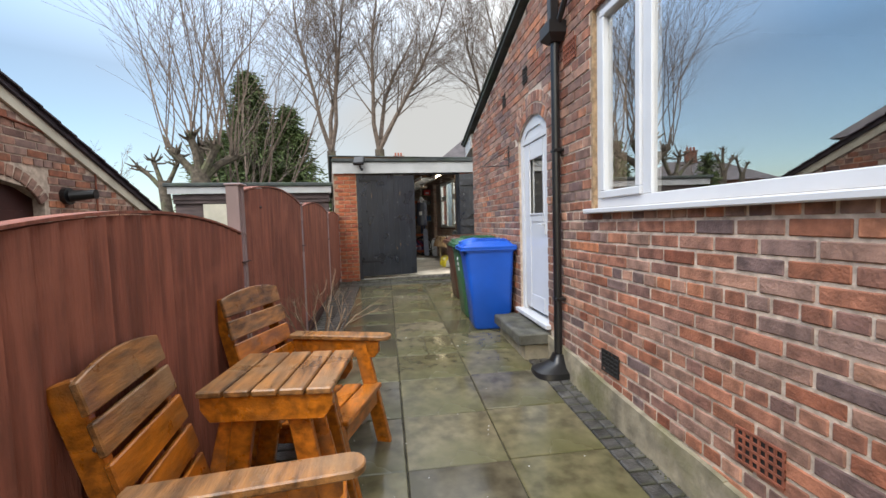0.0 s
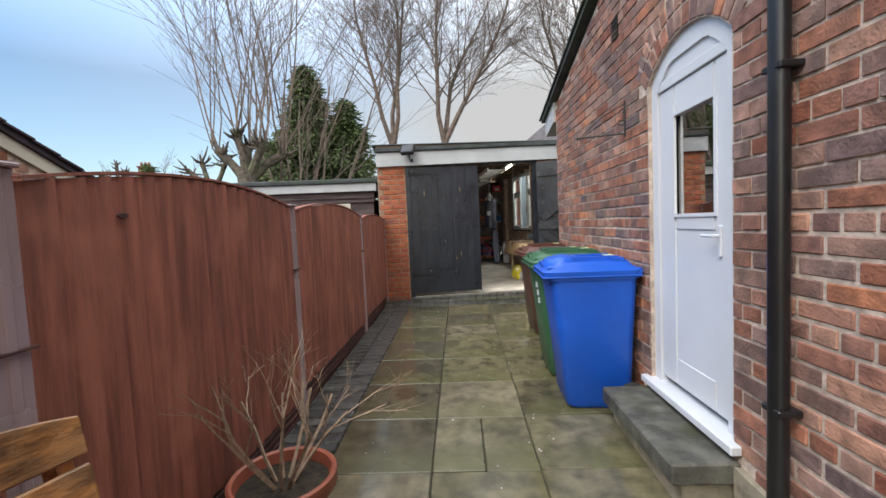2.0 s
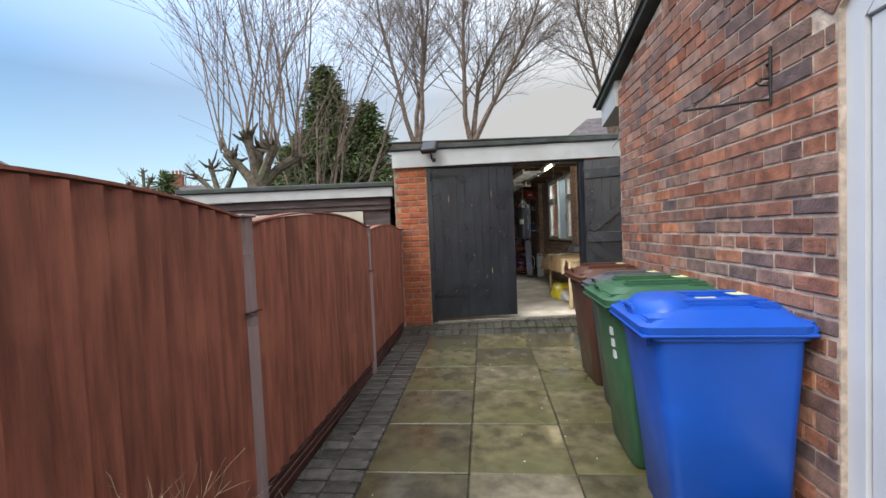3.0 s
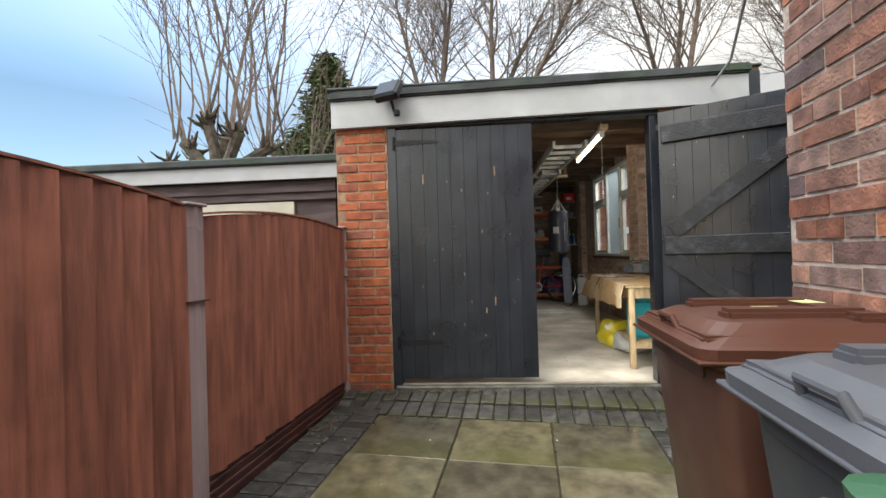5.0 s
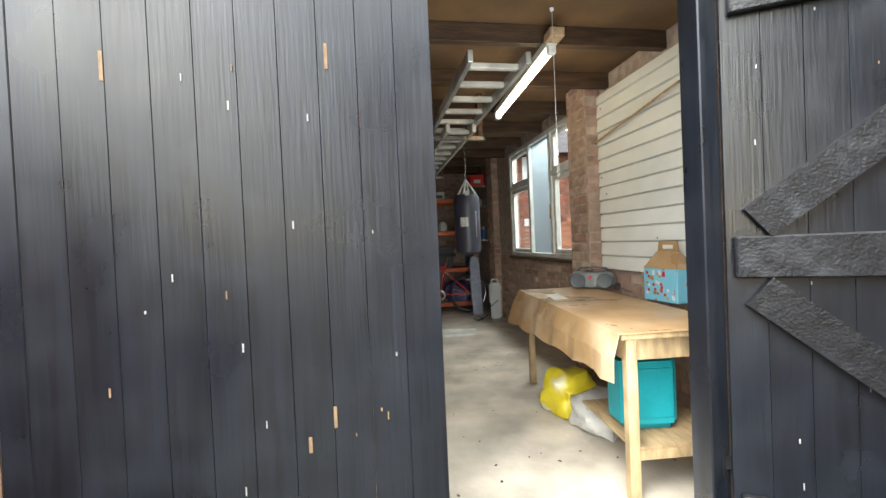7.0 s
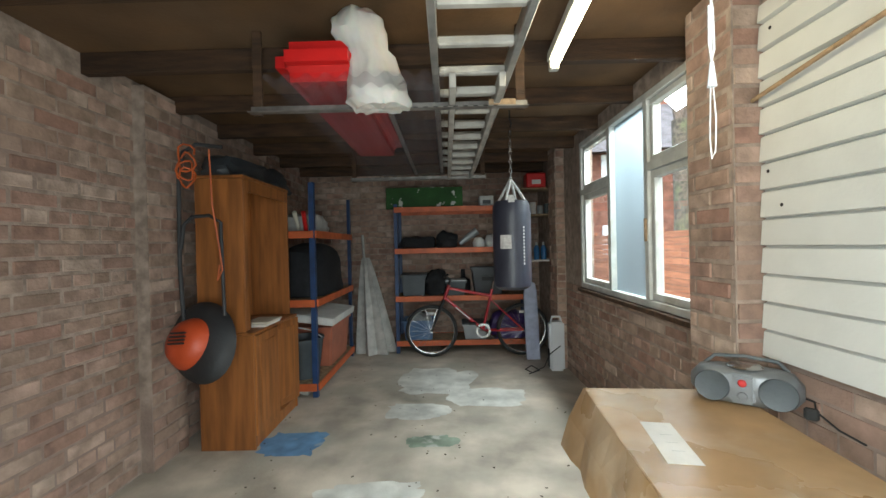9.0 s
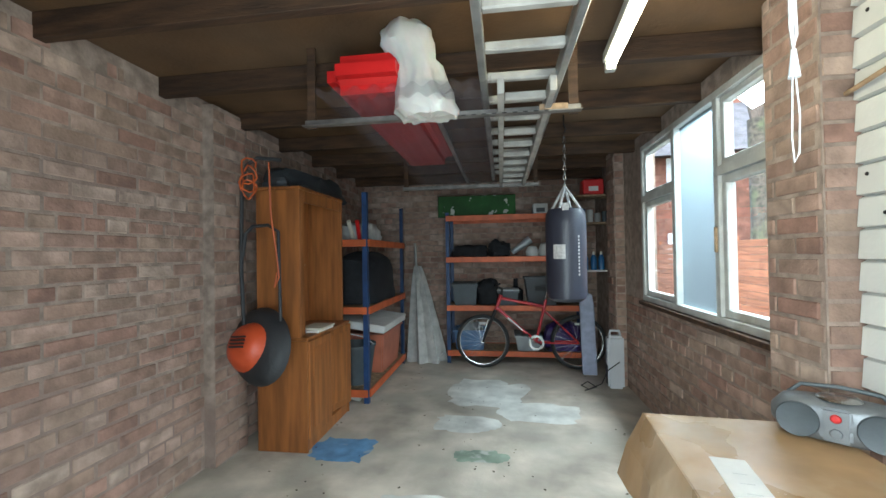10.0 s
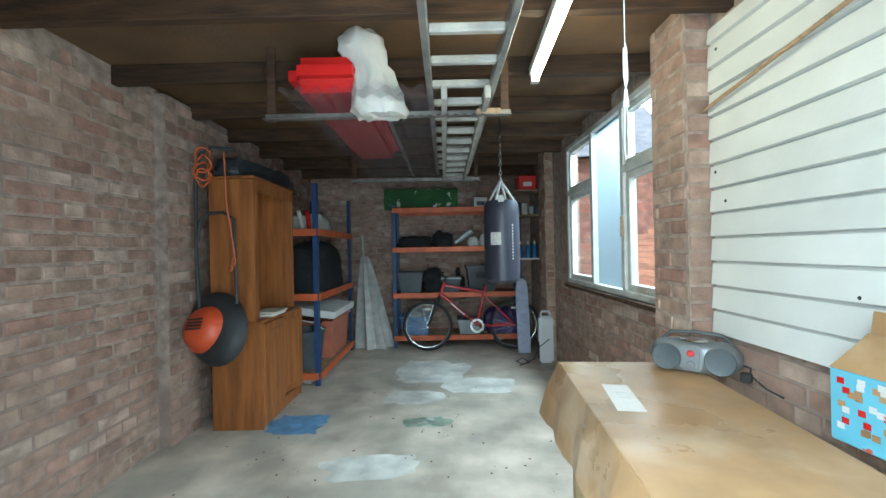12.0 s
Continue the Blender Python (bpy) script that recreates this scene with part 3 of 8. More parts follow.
for v in bm.verts:
    v.co.z += 0.014 * (v.co.x + 0.5) + 0.006 * noise.noise(Vector((v.co.x * 2.2, 0, 3)))
    v.co.y += 0.008 * noise.noise(Vector((v.co.x * 2.7, 5, 0)))
bm.transform(G)
structure("felt_edge", bm, M["felt"], "dark roofing felt folded over the edge")
structure("trim", gbox((-0.07, 0.0, 0.0, 0.09, -0.05, 1.99), (1.925, 1.995, 0.0, 0.09, -0.05, 1.99), bevel=0.004), M["tar"], "black door frame posts")
jo = thing("roof_joists", "dark bare timber joists under the roof boards", "joist", kind="structure")
for k in range(9):
    v = 0.42 + 0.62 * k
    part("joist", gbox((UL, UR, v, v + 0.05, ZC - 0.105, ZC), bevel=0.003), M["joist"], jo)
structure("threshold", gbox((-0.05, 2.06, -0.03, 0.10, -0.2, -0.022), bevel=0.01), M["concrete"], "worn concrete door threshold")

# garage window
gw = thing("window_2", "old white timber window, one pane frosted", "window", kind="structure")
U0 = UR + 0.01


def gframe(v0, v1, z0, z1, w, u0, u1, name="window_frame"):
    return part(name, gbox((u0, u1, v0, v1, z0, z0 + w), (u0, u1, v0, v1, z1 - w, z1), (u0, u1, v0, v0 + w, z0 + w, z1 - w), (u0, u1, v1 - w, v1, z0 + w, z1 - w), bevel=0.004), M["win_white"], gw)


gframe(WV0, WV1, WZ0, WZ1, 0.045, U0 - 0.03, U0 + 0.05)
part("mullion", gbox((U0 - 0.03, U0 + 0.05, 3.265, 3.315, WZ0 + 0.045, WZ1 - 0.045), (U0 - 0.03, U0 + 0.05, 2.695, 2.745, WZ0 + 0.045, WZ1 - 0.045), bevel=0.003), M["win_white"], gw)
for v0, v1 in ((3.317, WV1 - 0.047), (WV0 + 0.047, 2.693)):
    part("transom", gbox((U0 - 0.03, U0 + 0.05, v0, v1, 1.70, 1.75)), M["win_white"], gw)
    gframe(v0, v1, WZ0 + 0.047, 1.698, 0.042, U0 - 0.012, U0 + 0.04, "sash")
    gframe(v0, v1, 1.752, WZ1 - 0.047, 0.035, U0 - 0.012, U0 + 0.04, "sash")
    for z0, z1 in ((WZ0 + 0.08, 1.67), (1.78, WZ1 - 0.075)):
        part("pane", gbox((U0 + 0.012, U0 + 0.016, v0 + 0.03, v1 - 0.03, z0, z1)), M["glass"], gw).visible_shadow = False
M["frost"] = glass("frosted_pane", (0.19, 0.25, 0.285), 0.6)
part("pane", gbox((U0 + 0.012, U0 + 0.016, 2.745, 3.265, WZ0 + 0.045, WZ1 - 0.045)), M["frost"], gw, "frosted pane").visible_shadow = False
part("window_sill", gbox((UR - 0.05, U0 + 0.02, WV0, WV1 + 0.02, WZ0 - 0.035, WZ0 - 0.003), bevel=0.004), M["joist"], gw, "dark timber sill")
bm = boxes((U0 - 0.045, U0 - 0.012, 2.71, 2.725, 1.28, 1.42), bevel=0.004, m=G)
part("window_handle", bm, M["bare"], gw, "brass casement stay")

# white cladding boards
cl = thing("wall_cladding", "white shiplap cladding boards screwed to the wall", "cladding", kind="structure")
z = 0.833
while z < 2.15:
    bm = bmesh.new()
    h = min(0.105, 2.17 - z)
    prof = [(UR - 0.005, z), (UR - 0.030, z + 0.004), (UR - 0.022, z + h - 0.010), (UR - 0.010, z + h - 0.004), (UR - 0.005, z + h)]
    a = [bm.verts.new((u, 0.12, zz)) for u, zz in prof]
    b = [bm.verts.new((u, 1.80, zz)) for u, zz in prof]
    bm.faces.new(a)
    bm.faces.new(b[::-1])
    for i in range(len(a)):
        j = (i + 1) % len(a)
        bm.faces.new((a[j], a[i], b[i], b[j]))
    bmesh.ops.recalc_face_normals(bm, faces=bm.faces[:])
    bm.transform(G)
    part("plank", bm, M["clad"], cl)
    z += 0.105

# ---- garage doors ----


def garage_door(name, label, at, width, braced, hinge_left):
    """A ledged leaf of upright boards: x along its width from the hinge, y to its back, z up."""
    d = thing(name, label, "garage door", at, kind="structure")
    nb = round(width / 0.105)
    w = width / nb
    r = random.Random(width)
    for k in range(nb):
        l = part("plank", boxes((k * w + 0.0005, (k + 1) * w - 0.0005, 0.0, 0.022, 0.03 + r.uniform(-0.004, 0.004), 1.975), bevel=0.001), M["tar"], d)
        l.location.y = r.uniform(-0.0008, 0.0008)
    for z0 in (0.10, 0.92, 1.74):
        part("ledge", boxes((0.02, width - 0.02, 0.022, 0.05, z0, z0 + 0.13), bevel=0.005), M["tar_worn"], d)
    if braced:
        for za, zb in ((1.05, 1.72), (0.92, 0.23)):
            bm = bmesh.new()
            p, q = Vector((0.08, 0.036, za + (0.04 if zb > za else -0.04))), Vector((width - 0.08, 0.036, zb))
            dr = (q - p).normalized()
            sd = Vector((-dr.z, 0, dr.x)) * 0.055
            vs = [bm.verts.new(c + Vector((0, o, 0))) for o in (-0.0135, 0.0135) for c in (p - sd, q - sd, q + sd, p + sd)]
            for f in BOXF:
                bm.faces.new([vs[i] for i in f])
            bmesh.ops.recalc_face_normals(bm, faces=bm.faces[:])
            part("brace", bm, M["tar_worn"], d)
    for z0 in (0.31, 1.87):
        y = -0.006
        bm = prism([(-0.02, z0 - 0.022), (0.05, z0 - 0.022), (0.32, z0 - 0.010), (0.33, z0), (0.32, z0 + 0.010), (0.05, z0 + 0.022), (-0.02, z0 + 0.022)], 0.006, "y", y)
        tube(bm, [(-0.02, y - 0.003, z0 - 0.05), (-0.02, y - 0.003, z0 + 0.05)], 0.011, 8)
        for x in (0.06, 0.18, 0.28):
            tube(bm, [(x, y, z0), (x, y - 0.005, z0)], 0.009, 6)
        part("strap_hinge", bm, M["iron"], d)
    if not hinge_left:
        for o in d.children:
            o.data.transform(Matrix.Translation((width, 0, 0)) @ Matrix.Diagonal((-1, 1, 1, 1)))
            o.data.flip_normals()
    return d


closed_leaf = garage_door("door_2", "closed black boarded garage door leaf, scuffed", G @ pose(0.0, 0.0, 0.0), 1.052, False, True)
leaf = G @ pose(2.816, -0.49, 0.02, 0, 0, 150)
# open leaf: its ledges and braces face the yard
open_leaf = garage_door("door_3", "open black boarded garage door leaf with Z braces", leaf, 0.96, True, False)

# chips in the black paint
r3 = random.Random(31)
for leaf_, wd, side in ((closed_leaf, 1.05, -0.0022), (open_leaf, 0.96, 0.0225)):
    for k in range(20):
        x, z = r3.uniform(0.06, wd - 0.06), r3.choice((r3.uniform(0.15, 1.2), r3.uniform(0.3, 1.8)))
        w, h = r3.uniform(0.0012, 0.0025), r3.uniform(0.003, 0.012)
        ob = part("paint_chip", boxes((x - w, x + w, side - 0.0006, side + 0.0006, z - h, z + h)), M["bare"] if k % 3 == 0 else M["fascia"], leaf_)
for x, z, h in ((0.205, 1.58, 0.038), (0.67, 0.55, 0.022), (0.76, 1.62, 0.035), (0.74, 0.62, 0.03)):
    part("paint_chip", boxes((x - 0.0045, x + 0.0045, -0.0028, -0.0016, z - h, z + h)), M["bare"], closed_leaf)

# ---- fence ----
fence = thing("fence", "brown-stained timber fence with bowed panels along the yard", "fence")


def fence_panel(y0, y1, low, mid, foot):
    """Upright feather-edge boards between two posts under a bowed top."""
    zm = (foot + low) / 2
    f = part("panel", boxes((FX - 0.045, FX - 0.002, y0, y1, zm, zm + 0.04)), M["fence"], fence, "bowed-top panel of feather-edge boards")
    n = round((y1 - y0) / 0.098)
    w = (y1 - y0) / n
    top = lambda y: low + (mid - low) * (1 - ((2 * (y - y0) / (y1 - y0)) - 1) ** 2)
    for k in range(n):
        a, b = y0 + k * w, y0 + (k + 1) * w + 0.018
        bm = bmesh.new()
        b = min(b, y1)
        vs = []
        for y, t in ((a, 0.003), (b, 0.020)):
            za, zb = foot + rng.uniform(-0.006, 0.006), top(min(max(y, y0), y1))
            for x, zz in ((FX + 0.012 - t * 1.6 + 0.012, za), (FX + 0.03, za), (FX + 0.03, zb), (FX + 0.012 - t * 1.6 + 0.012, zb)):
                vs.append(bm.verts.new((-(x - FX) + FX + 0.03, y, zz)))
        for fc in BOXF:
            bm.faces.new([vs[i] for i in fc])
        bmesh.ops.recalc_face_normals(bm, faces=bm.faces[:])
        part("plank", bm, M["fence"], f)
    for z in (foot + 0.15, low - 0.18):
        part("rail", boxes((FX - 0.045, FX - 0.002, y0, y1, z, z + 0.04)), M["fence"], f)
    pts = [(FX + 0.012, y0 + (y1 - y0) * k / 14, top(y0 + (y1 - y0) * k / 14) + 0.006) for k in range(15)]
    bm = bmesh.new()
    rows = [[bm.verts.new((p[0] + a, p[1], p[2] + c)) for a, c in ((-0.045, 0), (0.026, 0), (0.026, 0.010), (-0.045, 0.010))] for p in pts]
    for p, q in zip(rows, rows[1:]):
        for k in range(4):
            bm.faces.new((p[k], q[k], q[(k + 1) % 4], p[(k + 1) % 4]))
    bm.faces.new(rows[0])
    bm.faces.new(rows[-1][::-1])
    bmesh.ops.recalc_face_normals(bm, faces=bm.faces[:])
    part("capping", bm, M["fence"], f)
    bm = boxes((FX - 0.02, FX + 0.012, y0, y1, ground_z((y0 + y1) / 2) - 0.12, foot - 0.004), bevel=0.003)
    part("gravel_board", bm, M["gravel_board"], f, "dark ribbed gravel board")
    for z in np.arange(ground_z((y0 + y1) / 2) + 0.02, foot - 0.03, 0.045):
        part("rib", boxes((FX + 0.0125, FX + 0.022, y0, y1, z, z + 0.018), bevel=0.003), M["gravel_board"], f)


def fence_post(y, top):
    h = top - ground_z(y) + 0.1
    out = [(-0.05, -0.05), (-0.018, -0.05), (-0.012, -0.062), (0.012, -0.062), (0.018, -0.05), (0.05, -0.05), (0.05, 0.05), (0.018, 0.05), (0.012, 0.04), (-0.012, 0.04), (-0.018, 0.05), (-0.05, 0.05)]
    bm = prism([(-b * 0.75 + 0.0, a) for a, b in out], h, "z", 0, 0.003)
    p = part("post", bm, M["fence_post"], fence, "mauve-brown plastic post")
    p.matrix_basis = pose(FX, y, ground_z(y) - 0.1)
    part("joint_ring", boxes((-0.052, 0.057, -0.056, 0.056, h * 0.72, h * 0.72 + 0.006)), M["fence_trim"], p)
    part("cap", boxes((-0.045, 0.055, -0.056, 0.056, h, h + 0.014), bevel=0.004), M["fence_post"], p)


POSTS = [(-1.28, 1.02), (0.64, 1.02), (2.56, 1.285), (4.40, 1.26), (6.40, 1.235), (7.93, 1.22)]
for y, t in POSTS:
    fence_post(y, t)
for (a, ta), (b, tb), low, mid, foot in zip(POSTS, POSTS[1:], (0.97, 0.985, 1.25, 1.225, 1.195), (1.07, 1.085, 1.335, 1.31, 1.25), (-0.28, -0.2, -0.08, -0.02, 0.03)):
    fence_panel(a + 0.045, b - 0.045, low, mid, foot)
bm = lathe([(0, 0.006), (0.018, 0.006), (0.022, 0)], 12)
bm.transform(Matrix.Translation((FX + 0.035, 2.95, 1.17)) @ Matrix.Rotation(radians(90), 4, "Y") @ Matrix.Diagonal((0.5, 1.2, 1, 1)))
tagged(part("maker_plate", bm, M["fence_trim"]), "small oval brown plate nailed to the fence", "plate")

# ---- downpipe ----
dp = thing("downpipe", "black plastic downpipe with a square hopper and a rubber boot", "downpipe", pose(1.21, 3.08, ground_z(3.08)))
gz = ground_z(3.08)
part("pipe", bar([(0, 0, 0.12), (0, 0, 2.42 - gz)], 0.034, 14), M["black_pvc"], dp, smooth=True)
for z in (0.62, 1.83):
    part("bracket", boxes((-0.03, 0.075, -0.045, 0.045, z - 0.012, z + 0.012), bevel=0.004), M["black_pvc"], dp)
bm = bmesh.new()
lo = [bm.verts.new((x * 0.045, y * 0.045, 2.42 - gz)) for x, y in ((-1, -1), (1, -1), (1, 1), (-1, 1))]
mi = [bm.verts.new((x * 0.085, y * 0.1, 2.47 - gz)) for x, y in ((-1, -1), (1, -1), (1, 1), (-1, 1))]
hi = [bm.verts.new((x * 0.085, y * 0.1, 2.56 - gz)) for x, y in ((-1, -1), (1, -1), (1, 1), (-1, 1))]
for a, b in ((lo, mi), (mi, hi)):
    for k in range(4):
        bm.faces.new((a[k], a[(k + 1) % 4], b[(k + 1) % 4], b[k]))
bm.faces.new(lo[::-1])
bm.faces.new(hi)
part("hopper", bm, M["black_pvc"], dp)
part("upper_pipe", boxes((-0.035, 0.035, 0.0, 0.065, 2.56 - gz, 4.3 - gz), bevel=0.006), M["black_pvc"], dp)
part("side_pipe", bar([(0.0, -0.05, 2.52 - gz), (0.0, -0.16, 2.62 - gz), (0.02, -0.75, 3.3 - gz)], 0.022, 10), M["black_pvc"], dp, smooth=True)
bm = bmesh.new()
rings = []
for z, r, sx in ((-0.01, 0.16, 1.15), (0.035, 0.155, 1.1), (0.06, 0.11, 1.0), (0.10, 0.075, 0.9), (0.16, 0.052, 0.8)):
    rings.append([bm.verts.new((-0.045 * (r > 0.1) + r * sx * math.copysign(abs(math.cos(a)) ** 0.7, math.cos(a)), r * math.copysign(abs(math.sin(a)) ** 0.7, math.sin(a)), z)) for a in (2 * math.pi * k / 20 for k in range(20))])
for v in (v for r in rings for v in r):
    v.co.x = min(v.co.x, 0.06)
for a, b in zip(rings, rings[1:]):
    for k in range(20):
        bm.faces.new((a[k], a[(k + 1) % 20], b[(k + 1) % 20], b[k]))
bm.faces.new(rings[-1])
part("boot", bm, M["black_pvc"], dp, smooth=True)

# ---- step, vents, hanging bracket ----
tagged(part("door_step", boxes((0.968, HX - 0.002, 3.36, 4.24, 0.0 - 0.10, 0.0), bevel=0.010), M["concrete"]), "damp mossy concrete doorstep below the white door", "step")
bm = boxes((1.03, HX - 0.002, 3.40, 4.22, ground_z(4.2) - 0.12, -0.102), bevel=0.004)
tagged(part("step_base", bm, M["render"]), "rough brick base under the doorstep", "step")
M["vent"] = mat("terracotta_vent", (0.30, 0.09, 0.05), 0.85, var=0.3, scale=20)
M["dark"] = mat("dark_hollow", (0.012, 0.010, 0.009), 0.9, var=0.2)


def vent(y, z, w, h, material, label, nx, nz):
    v = thing("air_brick", label, "air brick", pose(HX, y, z), group="air bricks in the house wall")
    # near-black plate behind the bars, its colour standing in for shade in the holes
    part("frame", boxes((-0.008, 0.01, -w / 2, w / 2, -h / 2, h / 2), bevel=0.003), M["dark"], v)
    for k in range(nx + 1):
        yy = -w / 2 + w * k / nx
        part("bar", boxes((-0.014, -0.007, yy - 0.005, yy + 0.005, -h / 2, h / 2)), material, v)
    for k in range(nz + 1):
        zz = -h / 2 + h * k / nz
        part("bar", boxes((-0.015, -0.0075, -w / 2 - 0.005, w / 2 + 0.005, zz - 0.005, zz + 0.005)), material, v)


vent(2.36, 0.06, 0.20, 0.14, M["dark"], "dark slotted air brick near the plinth", 4, 5)
vent(1.25, 0.06, 0.21, 0.14, M["vent"], "red terracotta air brick with square holes", 6, 4)
vent(2.92, 2.30, 0.20, 0.14, M["vent"], "red terracotta air brick with square holes", 6, 4)
vent(3.94, 2.47, 0.11, 0.14, M["dark"], "small dark air brick under the verge", 3, 4)
vent(4.68, 2.43, 0.10, 0.13, M["dark"], "small dark air brick under the verge", 3, 4)
hb = thing("hanging_bracket", "thin black wrought-iron hanging basket bracket", "bracket", pose(HX, 4.53, 1.66))
part("back_bar", bar([(-0.012, 0, -0.02), (-0.012, 0, 0.22)], 0.006, 6), M["iron"], hb)
part("arm", bar([(-0.012, 0, 0.0), (-0.16, 0.05, 0.0), (-0.32, 0.1, 0.0)], 0.006, 6), M["iron"], hb)
part("scroll", bar([(-0.012 - 0.06 * k / 10 * math.cos(0.8 * k), 0.02, 0.14 - 0.008 * k + 0.03 * math.sin(0.8 * k)) for k in range(11)], 0.004, 5), M["iron"], hb)
part("strut", bar([(-0.014, 0, 0.20), (-0.15, 0.045, 0.13), (-0.28, 0.09, 0.012)], 0.004, 5), M["iron"], hb)

# ---- wheelie bins ----
def plastic(name, c, rough=0.42):
    return mat(name, c, rough, var=0.12, scale=3, bump=0.06, bscale=200, stain=tuple(min(1, x * 1.35 + 0.012) for x in c), stain_scale=3.0, stain_at=(0.6, 0.95), rough_var=0.1)


M["rubber"] = mat("tyre_rubber", (0.02, 0.02, 0.02), 0.75, var=0.2, scale=20)
M["sticker"] = mat("paper_sticker", (0.72, 0.72, 0.36), 0.6, var=0.15, scale=14)


def wheelie_bin(label, colour, cy, yaw, lid_colour=None, numbers=False, bulge=False, at_x=0.985, size=(0.92, 0.93, 0.93)):
    """Front towards -x, hinge and wheels at the wall."""
    body_m = plastic("bin_plastic", colour)
    lid_m = plastic("bin_lid_plastic", lid_colour or colour)
    b = thing("wheelie_bin", label, "wheelie bin", pose(at_x, cy, ground_z(cy), 0, 0, yaw), group="wheelie bins by the house wall")
    b.scale = size
    bm = bmesh.new()
    rings = []
    for z, hx0, hx1, hy in ((0.0, 0.20, 0.23, 0.205), (0.03, 0.225, 0.24, 0.225), (0.55, 0.275, 0.26, 0.25), (0.90, 0.315, 0.275, 0.272), (0.945, 0.318, 0.275, 0.274), (0.945, 0.345, 0.29, 0.285), (0.985, 0.345, 0.29, 0.285)):
        c = 0.05
        pts = []
        for cx, cy_, a0 in ((-hx0 + c, -hy + c, 180), (hx1 - c, -hy + c, 270), (hx1 - c, hy - c, 0), (-hx0 + c, hy - c, 90)):
            for k in range(4):
                a = radians(a0 + 30 * k)
                pts.append(bm.verts.new((cx + c * math.cos(a), cy_ + c * math.sin(a), z)))
        rings.append(pts)
    for a, d in zip(rings, rings[1:]):
        for k in range(16):
            bm.faces.new((a[k], a[(k + 1) % 16], d[(k + 1) % 16], d[k]))
    bm.faces.new(rings[0][::-1])
    bm.faces.new(rings[-1])
    part("body", bm, body_m, b, smooth=True)
    # lid: overhanging rim, low dome, raised ribs
    bm = bmesh.new()
    rings = []
    for z, hx0, hx1, hy, c in ((0.975, 0.375, 0.30, 0.292, 0.05), (1.005, 0.378, 0.30, 0.295, 0.05), (1.012, 0.36, 0.29, 0.28, 0.05), (1.03, 0.33, 0.27, 0.25, 0.06), (1.062, 0.27, 0.25, 0.20, 0.07), (1.072, 0.16, 0.20, 0.12, 0.05)):
        pts = []
        for cx, cy_, a0 in ((-hx0 + c, -hy + c, 180), (hx1 - c, -hy + c, 270), (hx1 - c, hy - c, 0), (-hx0 + c, hy - c, 90)):
            for k in range(4):
                a = radians(a0 + 30 * k)
                pts.append(bm.verts.new((cx + c * math.cos(a), cy_ + c * math.sin(a), z)))
        rings.append(pts)
    for a, d in zip(rings, rings[1:]):
        for k in range(16):
            bm.faces.new((a[k], a[(k + 1) % 16], d[(k + 1) % 16], d[k]))
    bm.faces.new(rings[0][::-1])
    bm.faces.new(rings[-1])
    lid = part("lid", bm, lid_m, b)
    for yy in (-0.12, 0.12):
        part("ridge", boxes((-0.22, 0.2, yy - 0.035, yy + 0.035, 1.035, 1.094), bevel=0.012, seg=2), lid_m, lid)
    part("ridge", boxes((0.12, 0.22, -0.2, 0.2, 1.03, 1.086), bevel=0.012, seg=2), lid_m, lid)
    part("front_step", boxes((-0.345, -0.21, -0.255, 0.255, 1.006, 1.034), bevel=0.010, seg=2), lid_m, lid)
    part("lid_handle", bar([(-0.335, -0.06, 1.02), (-0.35, -0.05, 1.055), (-0.35, 0.05, 1.055), (-0.335, 0.06, 1.02)], 0.011, 8), lid_m, lid, smooth=True)
    if bulge:
        bm = bmesh.new()
        rings = []
        for z, sx, sy in ((1.008, 0.145, 0.225), (1.055, 0.135, 0.21), (1.086, 0.105, 0.175), (1.098, 0.05, 0.10)):
            rings.append([bm.verts.new((-0.235 + sx * math.cos(a) * (0.85 if math.cos(a) < 0 else 1.3), sy * math.sin(a), z + 0.012 * math.cos(a))) for a in (2 * math.pi * k / 24 for k in range(24))])
        for a, d in zip(rings, rings[1:]):
            for k in range(24):
                bm.faces.new((a[k], a[(k + 1) % 24], d[(k + 1) % 24], d[k]))
        bm.faces.new(rings[-1])
        part("grip_bulge", bm, lid_m, lid, smooth=True)
    part("hinge_bar", bar([(0.31, -0.24, 1.0), (0.31, 0.24, 1.0)], 0.014, 8), lid_m, lid, smooth=True)
    part("rim_fold", boxes((-0.381, 0.302, -0.298, 0.298, 0.962, 0.974), bevel=0.004), lid_m, lid)
    part("sticker", boxes((0.13, 0.21, 0.03, 0.16, 1.0866, 1.0874)), M["sticker"], lid, "faded yellow paper sticker")
    part("sticker", boxes((-0.03, 0.06, -0.05, 0.05, 1.0735, 1.0745)), M["sticker"], lid, "faded paper sticker")
    for s in (-1, 1):
        part("grip", bar([(0.27, s * 0.20, 0.96), (0.295, s * 0.21, 0.99), (0.295, s * 0.27, 0.99), (0.27, s * 0.28, 0.965)], 0.014, 8), body_m, b, smooth=True)
        wh = part("wheel", lathe([(0, -0.02), (0.085, -0.02), (0.098, -0.012), (0.098, 0.012), (0.085, 0.02), (0, 0.02)], 20, Matrix.Translation((0.235, s * 0.235, 0.096)) @ Matrix.Rotation(radians(90), 4, "X")), M["rubber"], b, smooth=True)
    part("axle", bar([(0.235, -0.23, 0.096), (0.235, 0.23, 0.096)], 0.01, 6), M["iron"], b)
    part("rim_lip", boxes((-0.33, -0.318, -0.2, 0.2, 0.90, 0.944), bevel=0.004), body_m, b)
